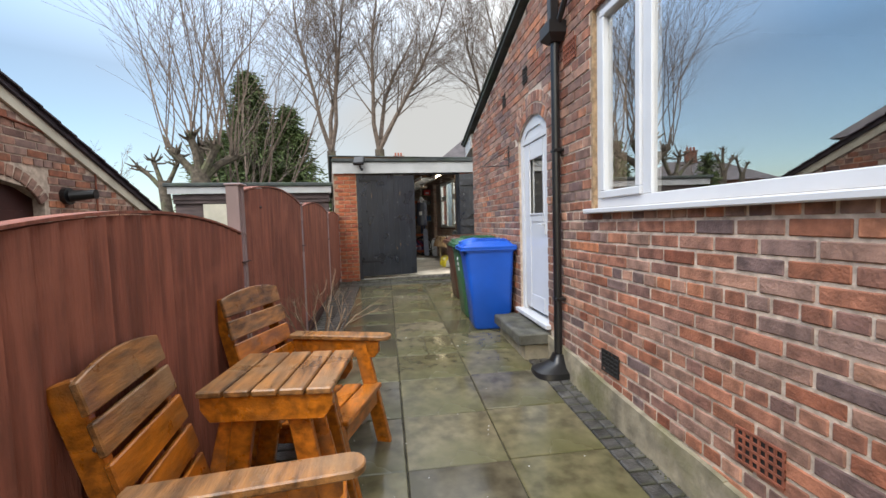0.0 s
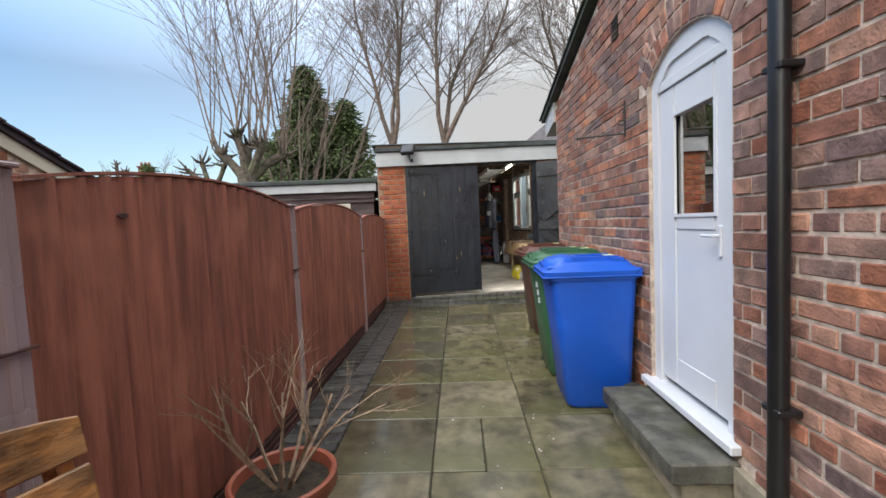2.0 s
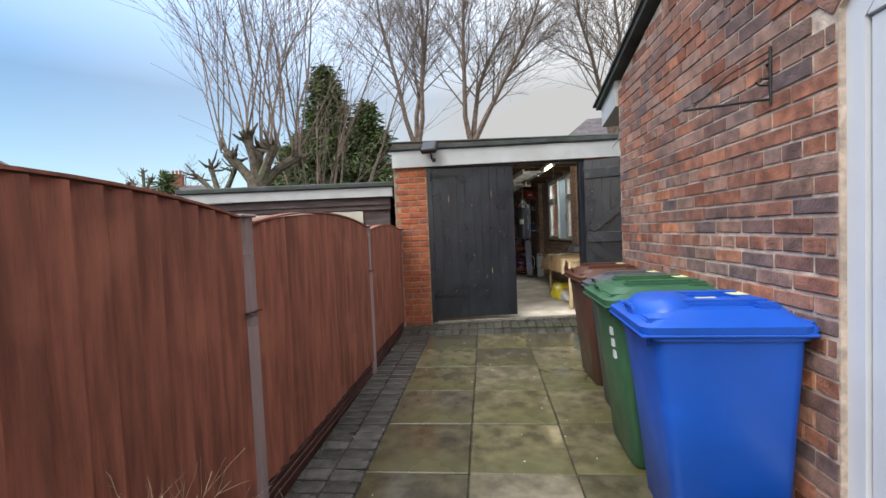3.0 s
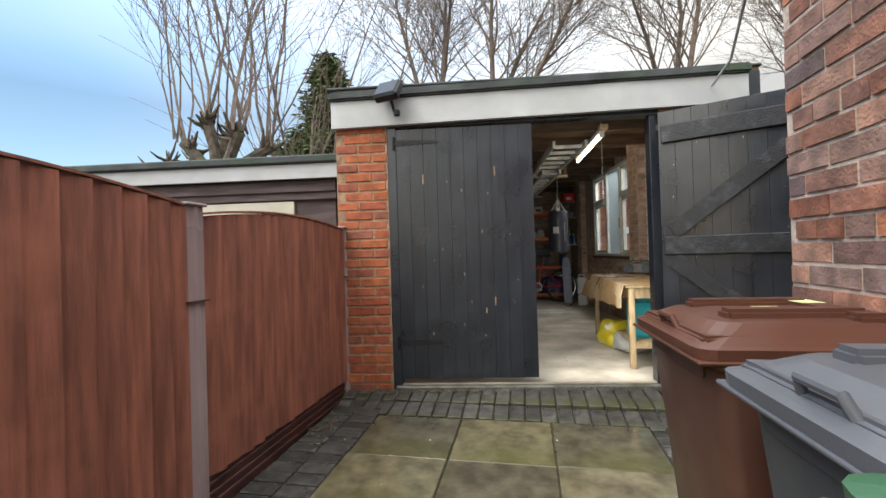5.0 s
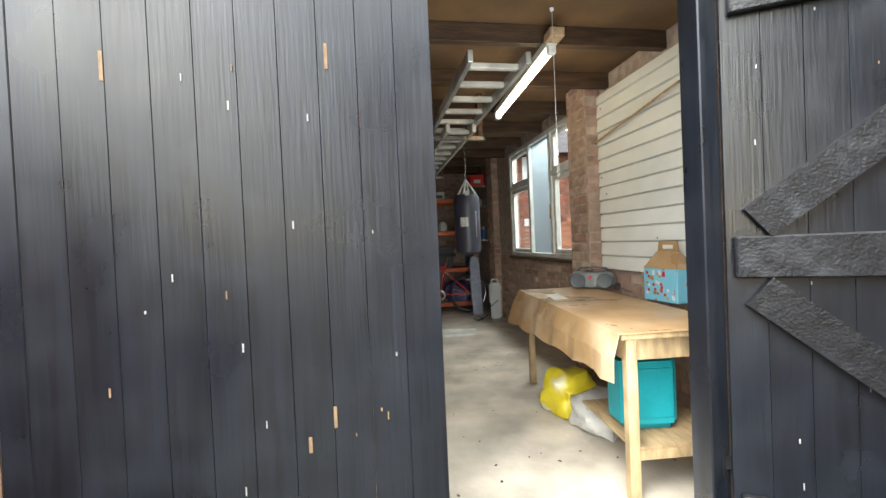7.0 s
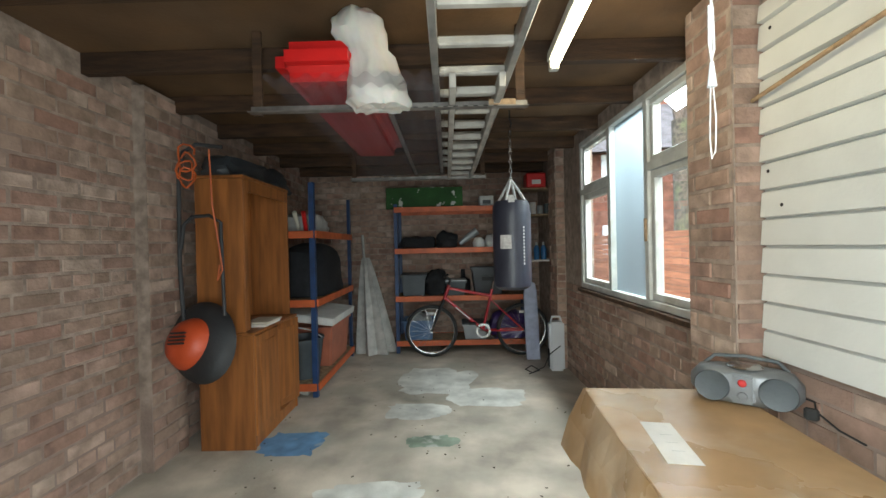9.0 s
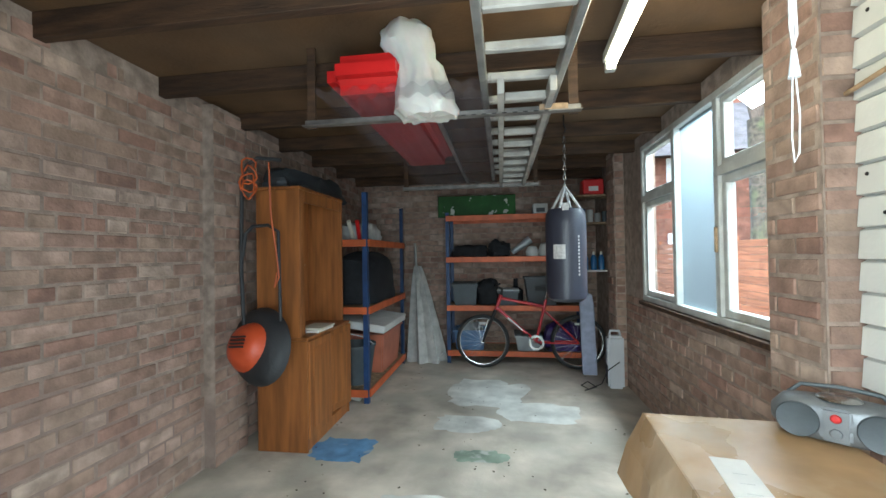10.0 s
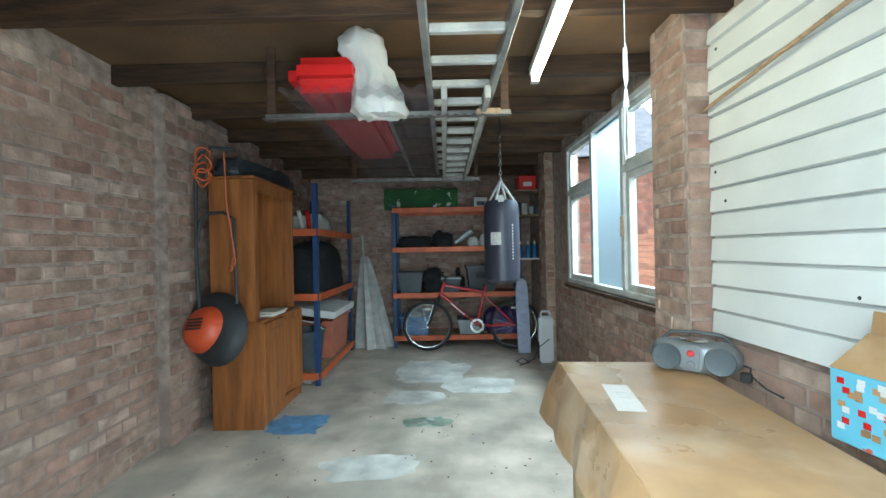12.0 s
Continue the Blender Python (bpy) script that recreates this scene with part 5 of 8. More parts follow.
# pollarded trees with stubs and long whips
def pollard(x, y, arms, whips, seed, label, trunk_top, r, group="pollarded trees in the gardens"):
    t = thing("pollard_tree", label, "tree", pose(x, y, -0.3), group=group)
    rr = random.Random(seed)
    bm = bmesh.new()
    tube(bm, [(0, 0, 0), (0.06, 0, trunk_top * 0.6), (-0.02, 0, trunk_top)], [r * 1.3, r * 1.05, r], 10, cap=False)
    part("trunk", bm, M["bark"], t, smooth=True)
    for ang, ln, up in arms:
        e = Vector((math.cos(radians(ang)) * ln, math.sin(radians(ang)) * ln * 0.6, trunk_top + up))
        bm = bmesh.new()
        mid = Vector((0, 0, trunk_top)).lerp(e, 0.55) + Vector((rr.uniform(-0.06, 0.06), 0, -0.10 + 0.1 * rr.random()))
        tube(bm, [(0, 0, trunk_top - 0.25), mid, e], [r * 0.6, r * 0.42, r * 0.46], 8)
        for _ in range(11):
            d = Vector((rr.gauss(0, 0.8), rr.gauss(0, 0.8), rr.uniform(-0.1, 1.0))).normalized()
            l = rr.uniform(0.10, 0.36)
            b = e.lerp(mid, rr.uniform(0, 0.45))
            tube(bm, [b - d * 0.05, b + d * l * 0.6, b + d * l + Vector((0, 0, rr.uniform(0, 0.12)))], [r * 0.26, r * 0.17, r * 0.07], 6)
        part("knuckled_arm", bm, M["bark"], t, "thick cut-back arm", smooth=True)
        if not whips:
            continue
        bm = bmesh.new()
        for _ in range(whips):
            d = Vector((rr.gauss(e.x * 0.30 - 0.05, 0.16), rr.gauss(0, 0.15), 1.0))
            branch(bm, e + Vector((rr.gauss(0, 0.08), rr.gauss(0, 0.08), 0)), d, rr.uniform(3.0, 5.2), rr.uniform(0.018, 0.034), 0, rr, (9, 4), 0.03, 0.5)
        part("whip_growth", bm, M["twig_far"], t, "long thin upright shoots")
    return t


pollard(-4.7, 11.0, ((100, 0.45, 0.65), (195, 0.62, 0.50), (-20, 0.50, 0.60), (25, 0.90, 0.40), (240, 0.25, 0.85)), 5, 5, "pollarded tree with knuckled stubs and long whips", 2.8, 0.21)
pollard(-5.55, 11.0, ((178, 0.55, 0.35), (150, 0.30, 0.55), (20, 0.35, 0.5)), 0, 9, "small pollarded tree with bare knuckled stubs", 2.55, 0.12)
pollard(-17.0, 22.0, ((178, 0.6, 0.7), (30, 0.5, 0.95), (100, 0.2, 1.3)), 0, 12, "far pollarded tree with bare knuckled stubs", 3.9, 0.17)
pollard(-18.6, 22.4, ((160, 0.5, 0.6), (10, 0.4, 0.9)), 0, 13, "far pollarded tree with bare knuckled stubs", 3.8, 0.15)
ms = thing("bare_shrub", "tall many-stemmed bare shrub beside the conifer", "tree", pose(-4.15, 12.6, -0.3))
rr = random.Random(15)
for k in range(8):
    bm = bmesh.new()
    a = 2 * math.pi * k / 8
    branch(bm, Vector((0.22 * math.cos(a), 0.22 * math.sin(a), 0)), Vector((0.13 * math.cos(a), 0.13 * math.sin(a), 1.0)), rr.uniform(5.5, 8.0), 0.05, 0, rr, (11, 4), 0.02, 0.45)
    part("stem", bm, M["twig_far"], ms)

# conifers
M["needles"] = mat("conifer_foliage", (0.14, 0.20, 0.07), 0.9, var=0.5, scale=2.0, bump=0, rand=0.35, island=True, stain=(0.11, 0.15, 0.05), stain_scale=0.8)


def conifer(x, y, h, r, seed, n, foot=0.04):
    """Tiers of drooping limbs, each hung with small sprays; ragged outline and gaps between the limbs."""
    t = thing("conifer", "dense green conifer with drooping ragged branches", "tree", pose(x, y, -0.3), group="conifers behind the sheds")
    rr = random.Random(seed)
    bm = bmesh.new()
    tube(bm, [(0, 0, 0), (0, 0, h * 0.5), (0, 0, h * 0.97)], [0.16, 0.1, 0.02], 8)
    part("trunk", bm, M["bark"], t)
    verts, faces = [], []

    def spray(p, out, l, w):
        side = out.cross(Vector((rr.gauss(0, 1), rr.gauss(0, 1), rr.gauss(0, 1)))).normalized()
        up = out.cross(side) * w * 0.5
        k = len(verts)
        verts.extend([p - out * l * 0.15, p + out * l * 0.45 + side * w, p + out * l * 0.45 - side * w, p + out * l, p + out * l * 0.4 + up])
        faces.extend([(k, k + 1, k + 4), (k, k + 4, k + 2), (k + 1, k + 3, k + 4), (k + 4, k + 3, k + 2)])

    limbs = bmesh.new()
    for j in range(n):
        f = foot + (1 - foot) * ((j + rr.random()) / n) ** 0.92
        a = rr.uniform(0, 2 * math.pi)
        reach = r * (1 - f) * rr.uniform(0.50, 1.18) + 0.06
        rise = rr.uniform(0.25, 0.55)
        pts = []
        for k in range(6):
            g = k / 5
            pts.append(Vector((reach * g * math.cos(a), reach * g * math.sin(a), h * f + reach * (rise * g - 0.62 * g * g))))
        tube(limbs, pts, [0.022, 0.018, 0.014, 0.010, 0.007, 0.004], 3, cap=False)
        m_ = int(26 + 62 * reach)
        for _ in range(m_):
            g = rr.random() ** 0.6
            i = min(int(g * 5), 4)
            p = pts[i].lerp(pts[i + 1], g * 5 - i)
            wide = 0.10 + 0.16 * reach * (1 - 0.6 * g)
            p = p + Vector((rr.gauss(0, wide), rr.gauss(0, wide), rr.gauss(-0.04, 0.07)))
            out = Vector((math.cos(a) + rr.gauss(0, 0.55), math.sin(a) + rr.gauss(0, 0.55), rr.uniform(-0.9, 0.35))).normalized()
            spray(p, out, rr.uniform(0.10, 0.27), rr.uniform(0.016, 0.04))
    for _ in range(40):
        spray(Vector((rr.gauss(0, 0.04), rr.gauss(0, 0.04), h * rr.uniform(0.90, 1.0))), Vector((rr.gauss(0, 0.4), rr.gauss(0, 0.4), 1)).normalized(), 0.2, 0.025)
    part("limbs", limbs, M["bark"], t)
    joined("crown", verts, faces, M["needles"], t)


conifer(-4.55, 14.8, 6.5, 2.7, 1, 380)
conifer(-3.35, 14.9, 5.4, 2.0, 2, 290)
conifer(-6.0, 15.2, 4.3, 1.9, 4, 170)
conifer(-10.5, 15.5, 3.8, 1.0, 3, 60)

# slatted garden fence beyond the garage window
gfn = thing("garden_fence", "orange-brown slatted timber fence in the garden beyond", "fence", G @ pose(5.6, 0, -0.2))
M["cedar"] = mat("cedar_slat", (0.40, 0.15, 0.07), 0.7, rand=0.15, var=0.25, scale=5, stretch=(1, 0.4, 6))
for k in range(13):
    part("slat", boxes((0, 0.02, 3.0, 14.0, 0.05 + 0.125 * k, 0.165 + 0.125 * k)), M["cedar"], gfn)
for k in range(7):
    part("post", boxes((0.021, 0.10, 3.0 + 1.8 * k, 3.08 + 1.8 * k, -0.1, 1.75)), M["cedar"], gfn)

# ---- garage contents (u across from the closed leaf's hinge, v into the garage) ----
def gthing(name, label, category, u, v, z=-0.012, yaw=0.0, group=""):
    return thing(name, label, category, G @ pose(u, v, z, 0, 0, yaw), group)


# fluorescent tube
ft = gthing("tube_light", "lit fluorescent batten light under the joists", "light", 1.91, 1.58, 2.142, -3.0)
M["tube_glow"] = glow("tube_glow", (1.0, 0.84, 0.58), 7.5)
part("batten", boxes((-0.028, 0.028, -0.62, 0.62, 0.0, 0.045), bevel=0.004), M["win_white"], ft)
part("tube", bar([(0, -0.58, -0.022), (0, 0.58, -0.022)], 0.019, 12), M["tube_glow"], ft, smooth=True)
for s in (-1, 1):
    part("end_cap", boxes((-0.022, 0.022, s * 0.60 - 0.02, s * 0.60 + 0.02, -0.045, 0.0), bevel=0.004), M["win_white"], ft)
part("hanger", boxes((-0.04, 0.04, -0.70, -0.60, 0.01, 0.06), bevel=0.004), M["bare"], ft)

# pull cord
M["cord"] = mat("white_cord", (0.60, 0.58, 0.56), 0.8, var=0.2, scale=60)
pc = gthing("pull_cord", "white looped pull cord with a plastic toggle", "cord", 1.84, 0.87, 1.56)
pc.scale = (0.6, 0.6, 1.0)
part("string", bar([(0, 0, ZC - 1.56), (0, 0, 0.0)], 0.002, 6), M["cord"], pc)
part("knot", bar([(0, 0, 0.10), (0.006, 0.002, 0.085), (0.007, 0, 0.02), (0, 0, 0.0), (-0.006, 0, 0.03), (-0.004, 0.002, 0.09)], 0.003, 6), M["cord"], pc)
part("toggle", lathe([(0, 0.0), (0.005, 0.0), (0.012, -0.038), (0, -0.038)], 14), M["upvc"], pc, smooth=True)
part("loop", bar([(0.003, 0, -0.038), (0.009, 0, -0.09), (0.006, 0, -0.14), (-0.004, 0, -0.152), (-0.008, 0, -0.12), (-0.004, 0, -0.038)], 0.0018, 6), M["cord"], pc)
part("ceiling_hook", lathe([(0, ZC - 1.561), (0.02, ZC - 1.562), (0.016, ZC - 1.575), (0, ZC - 1.58)], 12), M["upvc"], pc)

# ladders
M["alu"] = mat("dull_aluminium", (0.55, 0.55, 0.52), 0.42, 0.75, var=0.25, scale=8, bump=0.1, rough_var=0.1)
M["alu_white"] = mat("painted_ladder", (0.42, 0.40, 0.36), 0.6, var=0.25, scale=9)


def ladder(label, u0, u1, v0, v1, z, rail, rung_m, du=0.05):
    l = gthing("ladder", label, "ladder", 0, 0, 0, 0, "ladders under the roof")
    for u in (u0, u1):
        part("rail", boxes((u - 0.014, u + 0.014, v0, v1, z, z + 0.062), bevel=0.003), rail, l)
    n = int((v1 - v0) / 0.25)
    for k in range(n):
        v = v0 + 0.12 + 0.25 * k
        part("rung", boxes((u0 + 0.014, u1 - 0.014, v - 0.017, v + 0.017, z + 0.012, z + 0.046), bevel=0.006), rung_m, l)
    return l


ladder("long aluminium ladder slung under the joists", 1.385, 1.69, 0.84, 4.2, 1.985, M["alu"], M["alu_white"])
ladder("white-railed extension ladder resting beside it", 1.455, 1.655, 1.88, 4.2, 1.915, M["alu_white"], M["alu_white"])

# hanging rack of slotted angle
sr = gthing("ceiling_rack", "slotted steel angle rack hung from the joists", "rack", 0, 0, 0)
M["steel"] = mat("dull_steel", (0.30, 0.28, 0.26), 0.55, 0.7, var=0.3, scale=12)
for v in (2.10, 4.1):
    part("crossbar", boxes((0.53, 1.80, v - 0.02, v + 0.02, 1.905, 1.909), (0.53, 1.80, v + 0.017, v + 0.02, 1.909, 1.94), bevel=0), M["steel"], sr)
    for u in (0.56, 1.77):
        part("hanger", boxes((u - 0.02, u + 0.02, v + 0.021, v + 0.036, 1.90, ZC - 0.001)), M["joist"], sr)
# slots are near-black blocks, imitating the shade inside punched holes
for k in range(9):
    part("slot", boxes((1.28 + 0.045 * k, 1.30 + 0.045 * k, 2.0775, 2.0795, 1.905, 1.9085)), M["dark"], sr)
part("bright_tip", boxes((1.62, 1.74, 2.078, 2.0798, 1.9095, 1.935)), M["bare"], sr)

# corrugated clear sheets on the rack


def corrugated(u0, u1, v0, v1, z, dip):
    bm = bmesh.new()
    n = int((u1 - u0) / 0.0125)
    rows_c = []
    for v in np.linspace(v0, v1, 5):
        rows_c.append([bm.verts.new((u0 + (u1 - u0) * k / n, v, z + 0.012 * math.sin(k * 1.05) + dip * math.sin(math.pi * (v - v0) / (v1 - v0)))) for k in range(n + 1)])
    for a, b in zip(rows_c, rows_c[1:]):
        for k in range(n):
            bm.faces.new((a[k], a[k + 1], b[k + 1], b[k]))
    return bm


M["pvc_sheet_thin"] = mat("grey_plastic_sheet", (0.20, 0.18, 0.20), 0.25, var=0.25, scale=3, stretch=(6, 0.4, 1), bump=0.05)
nt_ = M["pvc_sheet_thin"].node_tree
nt_.nodes["Principled BSDF"].inputs["Alpha"].default_value = 0.24
tagged(part("plastic_sheet", corrugated(0.72, 1.42, 1.80, 4.35, 1.945, -0.0), M["pvc_sheet_thin"], smooth=True), "clear corrugated plastic sheet on the ceiling rack", "plastic sheet").matrix_basis = G
tagged(part("plastic_sheet", corrugated(0.78, 1.38, 1.95, 4.30, 1.968, -0.0), M["pvc_sheet_thin"], smooth=True), "clear corrugated plastic sheet on the ceiling rack", "plastic sheet").matrix_basis = G
tagged(part("batten", boxes((1.12, 1.145, 2.0, 4.3, 1.992, 2.004)), M["alu"]), "thin pale metal strip on the plastic sheets", "strip").matrix_basis = G
M["red_plastic"] = mat("red_plastic", (0.55, 0.012, 0.012), 0.4, var=0.15, scale=4)
rc = gthing("sledge", "bright red plastic sledge stored on the rack", "sledge", 0.93, 2.75, 1.985)
part("shell", boxes((-0.22, 0.16, -0.85, 0.72, -0.0, 0.17), bevel=0.06, seg=3), M["red_plastic"], rc, smooth=True)


def crumple(bm, amp, freq, seed=0.0):
    bm.normal_update()
    for v in bm.verts:
        n = noise.noise_vector(v.co * freq + Vector((seed, seed, seed)))
        v.co += n * amp + v.normal * amp * abs(noise.noise(v.co * freq * 2.3)) * 1.2


M["carrier"] = mat("thin_white_plastic", (0.58, 0.56, 0.52), 0.4, var=0.08, scale=12, bump=0.5, bscale=14)
M["carrier"].node_tree.nodes["Principled BSDF"].inputs["Subsurface Weight"].default_value = 0.2
bm = bmesh.new()
rings = []
prof = [(0.0, 0.40, 0.0), (0.055, 0.395, -0.03), (0.09, 0.36, -0.035), (0.095, 0.30, -0.03), (0.075, 0.23, 0.0), (0.085, 0.16, 0.02), (0.105, 0.08, 0.03), (0.12, 0.02, 0.045), (0.10, -0.015, 0.06), (0.05, -0.02, 0.06), (0.0, -0.015, 0.06)]
for r, z, o in prof:
    rings.append([bm.verts.new((o + r * 1.15 * math.cos(a) * (1 + 0.12 * math.sin(3 * a + z * 9)), r * 0.8 * math.sin(a), z)) for a in (2 * math.pi * k / 32 for k in range(32))])
for a, b in zip(rings, rings[1:]):
    for k in range(32):
        bm.faces.new((a[k], b[k], b[(k + 1) % 32], a[(k + 1) % 32]))
bmesh.ops.remove_doubles(bm, verts=bm.verts[:], dist=0.0005)
bmesh.ops.subdivide_edges(bm, edges=bm.edges[:], cuts=1, use_grid_fill=True)
crumple(bm, 0.014, 14)
bmesh.ops.recalc_face_normals(bm, faces=bm.faces[:])
tagged(part("carrier_bag", bm, M["carrier"], smooth=True), "crumpled white plastic bag hanging over the rack", "plastic bag").matrix_basis = G @ pose(1.09, 2.0, 1.895)

# ---- wardrobe ----
M["cab"] = mat("orange_brown_veneer", (0.34, 0.122, 0.030), 0.45, rand=0.08, var=0.28, scale=4, stretch=(6, 6, 0.6), bump=0.1, bscale=30)
cb = gthing("tall_cabinet", "orange-brown veneered dresser with a hanging cupboard door", "cabinet", -0.20, 2.87)
D1, D2, W1 = 0.355, 0.23, 0.76     # depth of base, depth of upper part, width into the garage
part("base_side", boxes((0, D1, 0, 0.018, 0.0, 0.74), bevel=0.002), M["cab"], cb)
part("base_side", boxes((0, D1, W1 - 0.018, W1, 0.0, 0.74), bevel=0.002), M["cab"], cb)
part("base_bottom", boxes((0, D1 - 0.01, 0.018, W1 - 0.018, 0.06, 0.08), (D1 - 0.03, D1 - 0.012, 0.018, W1 - 0.018, 0.0, 0.06)), M["cab"], cb)
part("worktop", boxes((0, D1 + 0.008, -0.004, W1 + 0.004, 0.742, 0.762), bevel=0.003), M["cab"], cb)
part("upper_side", boxes((0, D2 + 0.08, 0, 0.018, 0.763, 1.76), bevel=0.002), M["cab"], cb)
part("upper_side", boxes((0, D2 + 0.08, W1 - 0.018, W1, 0.763, 1.76), bevel=0.002), M["cab"], cb)
part("back_panel", boxes((0.0, 0.012, 0.018, W1 - 0.018, 0.08, 1.76)), M["cab"], cb)
part("top", boxes((0, D2 + 0.085, -0.003, W1 + 0.003, 1.762, 1.782), bevel=0.002), M["cab"], cb)
part("face_frame", boxes((D2 + 0.06, D2 + 0.08, 0.02, 0.075, 0.77, 1.76), (D2 + 0.06, D2 + 0.08, 0.075, W1 - 0.02, 1.68, 1.76), bevel=0.002), M["cab"], cb)
d_ = part("door", boxes((0, 0.02, 0, 0.36, 0.085, 0.735), bevel=0.003), M["cab"], cb)
d_.matrix_basis = pose(D1 - 0.01, 0.02, 0, 0, 0, 0)
part("door_panel", boxes((0.021, 0.026, 0.06, 0.30, 0.14, 0.68), bevel=0.004), M["cab"], d_)
d_ = part("door", boxes((0, 0.02, -0.36, 0, 0.085, 0.735), bevel=0.003), M["cab"], cb, "door standing ajar")
d_.matrix_basis = pose(D1 + 0.008, W1 - 0.02, 0.005, 0, 0, -14)
part("door_panel", boxes((0.021, 0.026, -0.30, -0.06, 0.14, 0.68), bevel=0.004), M["cab"], d_)
M["paper"] = mat("white_paper", (0.72, 0.70, 0.66), 0.8, var=0.1, scale=10)
bk = gthing("papers", "loose stack of cream papers on the dresser", "papers", 0.0, 3.17, 0.763 - 0.012)
part("sheet", boxes((-0.02, 0.16, -0.13, 0.13, 0.0, 0.018), bevel=0.002), M["paper"], bk)
part("sheet", boxes((0.0, 0.17, -0.10, 0.14, 0.0185, 0.03), bevel=0.002), M["cream"], bk)
tagged(part("keys", bar([(0, 0, 0), (0.03, 0.01, 0.012), (0.06, 0, 0.0), (0.09, 0.02, 0.01)], 0.008, 6), M["alu"]), "small bunch of keys hanging inside the dresser", "keys").matrix_basis = G @ pose(-0.165, 3.3, 1.22)
tagged(part("mug", lathe([(0, 0), (0.034, 0), (0.036, 0.09), (0.031, 0.09), (0.03, 0.008), (0, 0.008)], 20), M["red_plastic"], smooth=True), "small red mug on the dresser", "mug").matrix_basis = G @ pose(-0.14, 3.04, 0.751)

# ---- hover mower hung on the wall ----
M["mower_orange"] = mat("orange_mower_plastic", (0.56, 0.075, 0.02), 0.45, var=0.15, scale=5)
M["mower_grey"] = mat("dark_mower_plastic", (0.03, 0.031, 0.034), 0.6, var=0.3, scale=6)
hm = gthing("hover_mower", "orange and black hover mower hung on the wall", "lawn mower", -0.05, 2.66, 0.75)
tilt = Matrix.Rotation(radians(66), 4, "X") @ Matrix.Rotation(radians(-12), 4, "Y")
part("hood", lathe([(0.0, 0.075), (0.10, 0.07), (0.17, 0.045), (0.205, 0.01), (0.215, -0.02), (0.20, -0.02), (0.0, -0.01)], 28, tilt @ Matrix.Rotation(radians(35), 4, "Z") @ Matrix.Diagonal((0.95, 1.25, 1, 1))), M["mower_grey"], hm, smooth=True)
part("motor_cover", lathe([(0.0, 0.17), (0.06, 0.165), (0.105, 0.13), (0.125, 0.08), (0.135, 0.055), (0, 0.05)], 24, tilt @ Matrix.Translation((-0.03, -0.02, 0.0)) @ Matrix.Diagonal((1.1, 1.15, 0.85, 1))), M["mower_orange"], hm, smooth=True)
for k in range(4):
    part("vent_slot", boxes((-0.07, 0.03, -0.05 + 0.02 * k, -0.042 + 0.02 * k, 0.155, 0.168), m=tilt), M["mower_grey"], hm)
hp = [(-0.09, -0.02, 0.08), (-0.10, -0.03, 0.45), (-0.10, -0.02, 0.98), (-0.085, 0.0, 1.12), (-0.02, 0.02, 1.17), (0.12, 0.06, 1.16)]
part("handle", bar(hp, 0.012, 8), M["mower_grey"], hm, smooth=True)
part("handle", bar([(-0.09, -0.03, 0.55), (-0.07, -0.03, 0.69), (-0.02, -0.03, 0.735), (0.08, -0.03, 0.74), (0.14, -0.02, 0.70), (0.15, -0.02, 0.15)], 0.011, 8), M["mower_grey"], hm, smooth=True)
M["cable_orange"] = mat("orange_cable", (0.50, 0.10, 0.02), 0.5, var=0.15)
part("cable", bar([(-0.05 + 0.05 * math.cos(0.55 * k), -0.03 + 0.02 * math.sin(1.3 * k), 1.10 - 0.004 * k + 0.07 * math.sin(0.55 * k)) for k in range(40)], 0.006, 6), M["cable_orange"], hm, "coiled orange cable")
part("cable", bar([(0.10, -0.05, 1.12), (0.11, -0.05, 0.8), (0.14, -0.04, 0.55), (0.16, -0.05, 0.42), (0.13, -0.05, 0.36), (0.14, -0.04, 0.45)], 0.005, 6), M["cable_orange"], hm)

# ---- shelving racks ----
M["blue_steel"] = mat("blue_painted_steel", (0.018, 0.055, 0.16), 0.45, var=0.25, scale=10, bump=0.1)
M["orange_steel"] = mat("orange_painted_steel", (0.62, 0.13, 0.035), 0.5, var=0.2, scale=8, bump=0.1)
M["chipboard"] = mat("chipboard_shelf", (0.34, 0.24, 0.14), 0.8, var=0.3, scale=25)


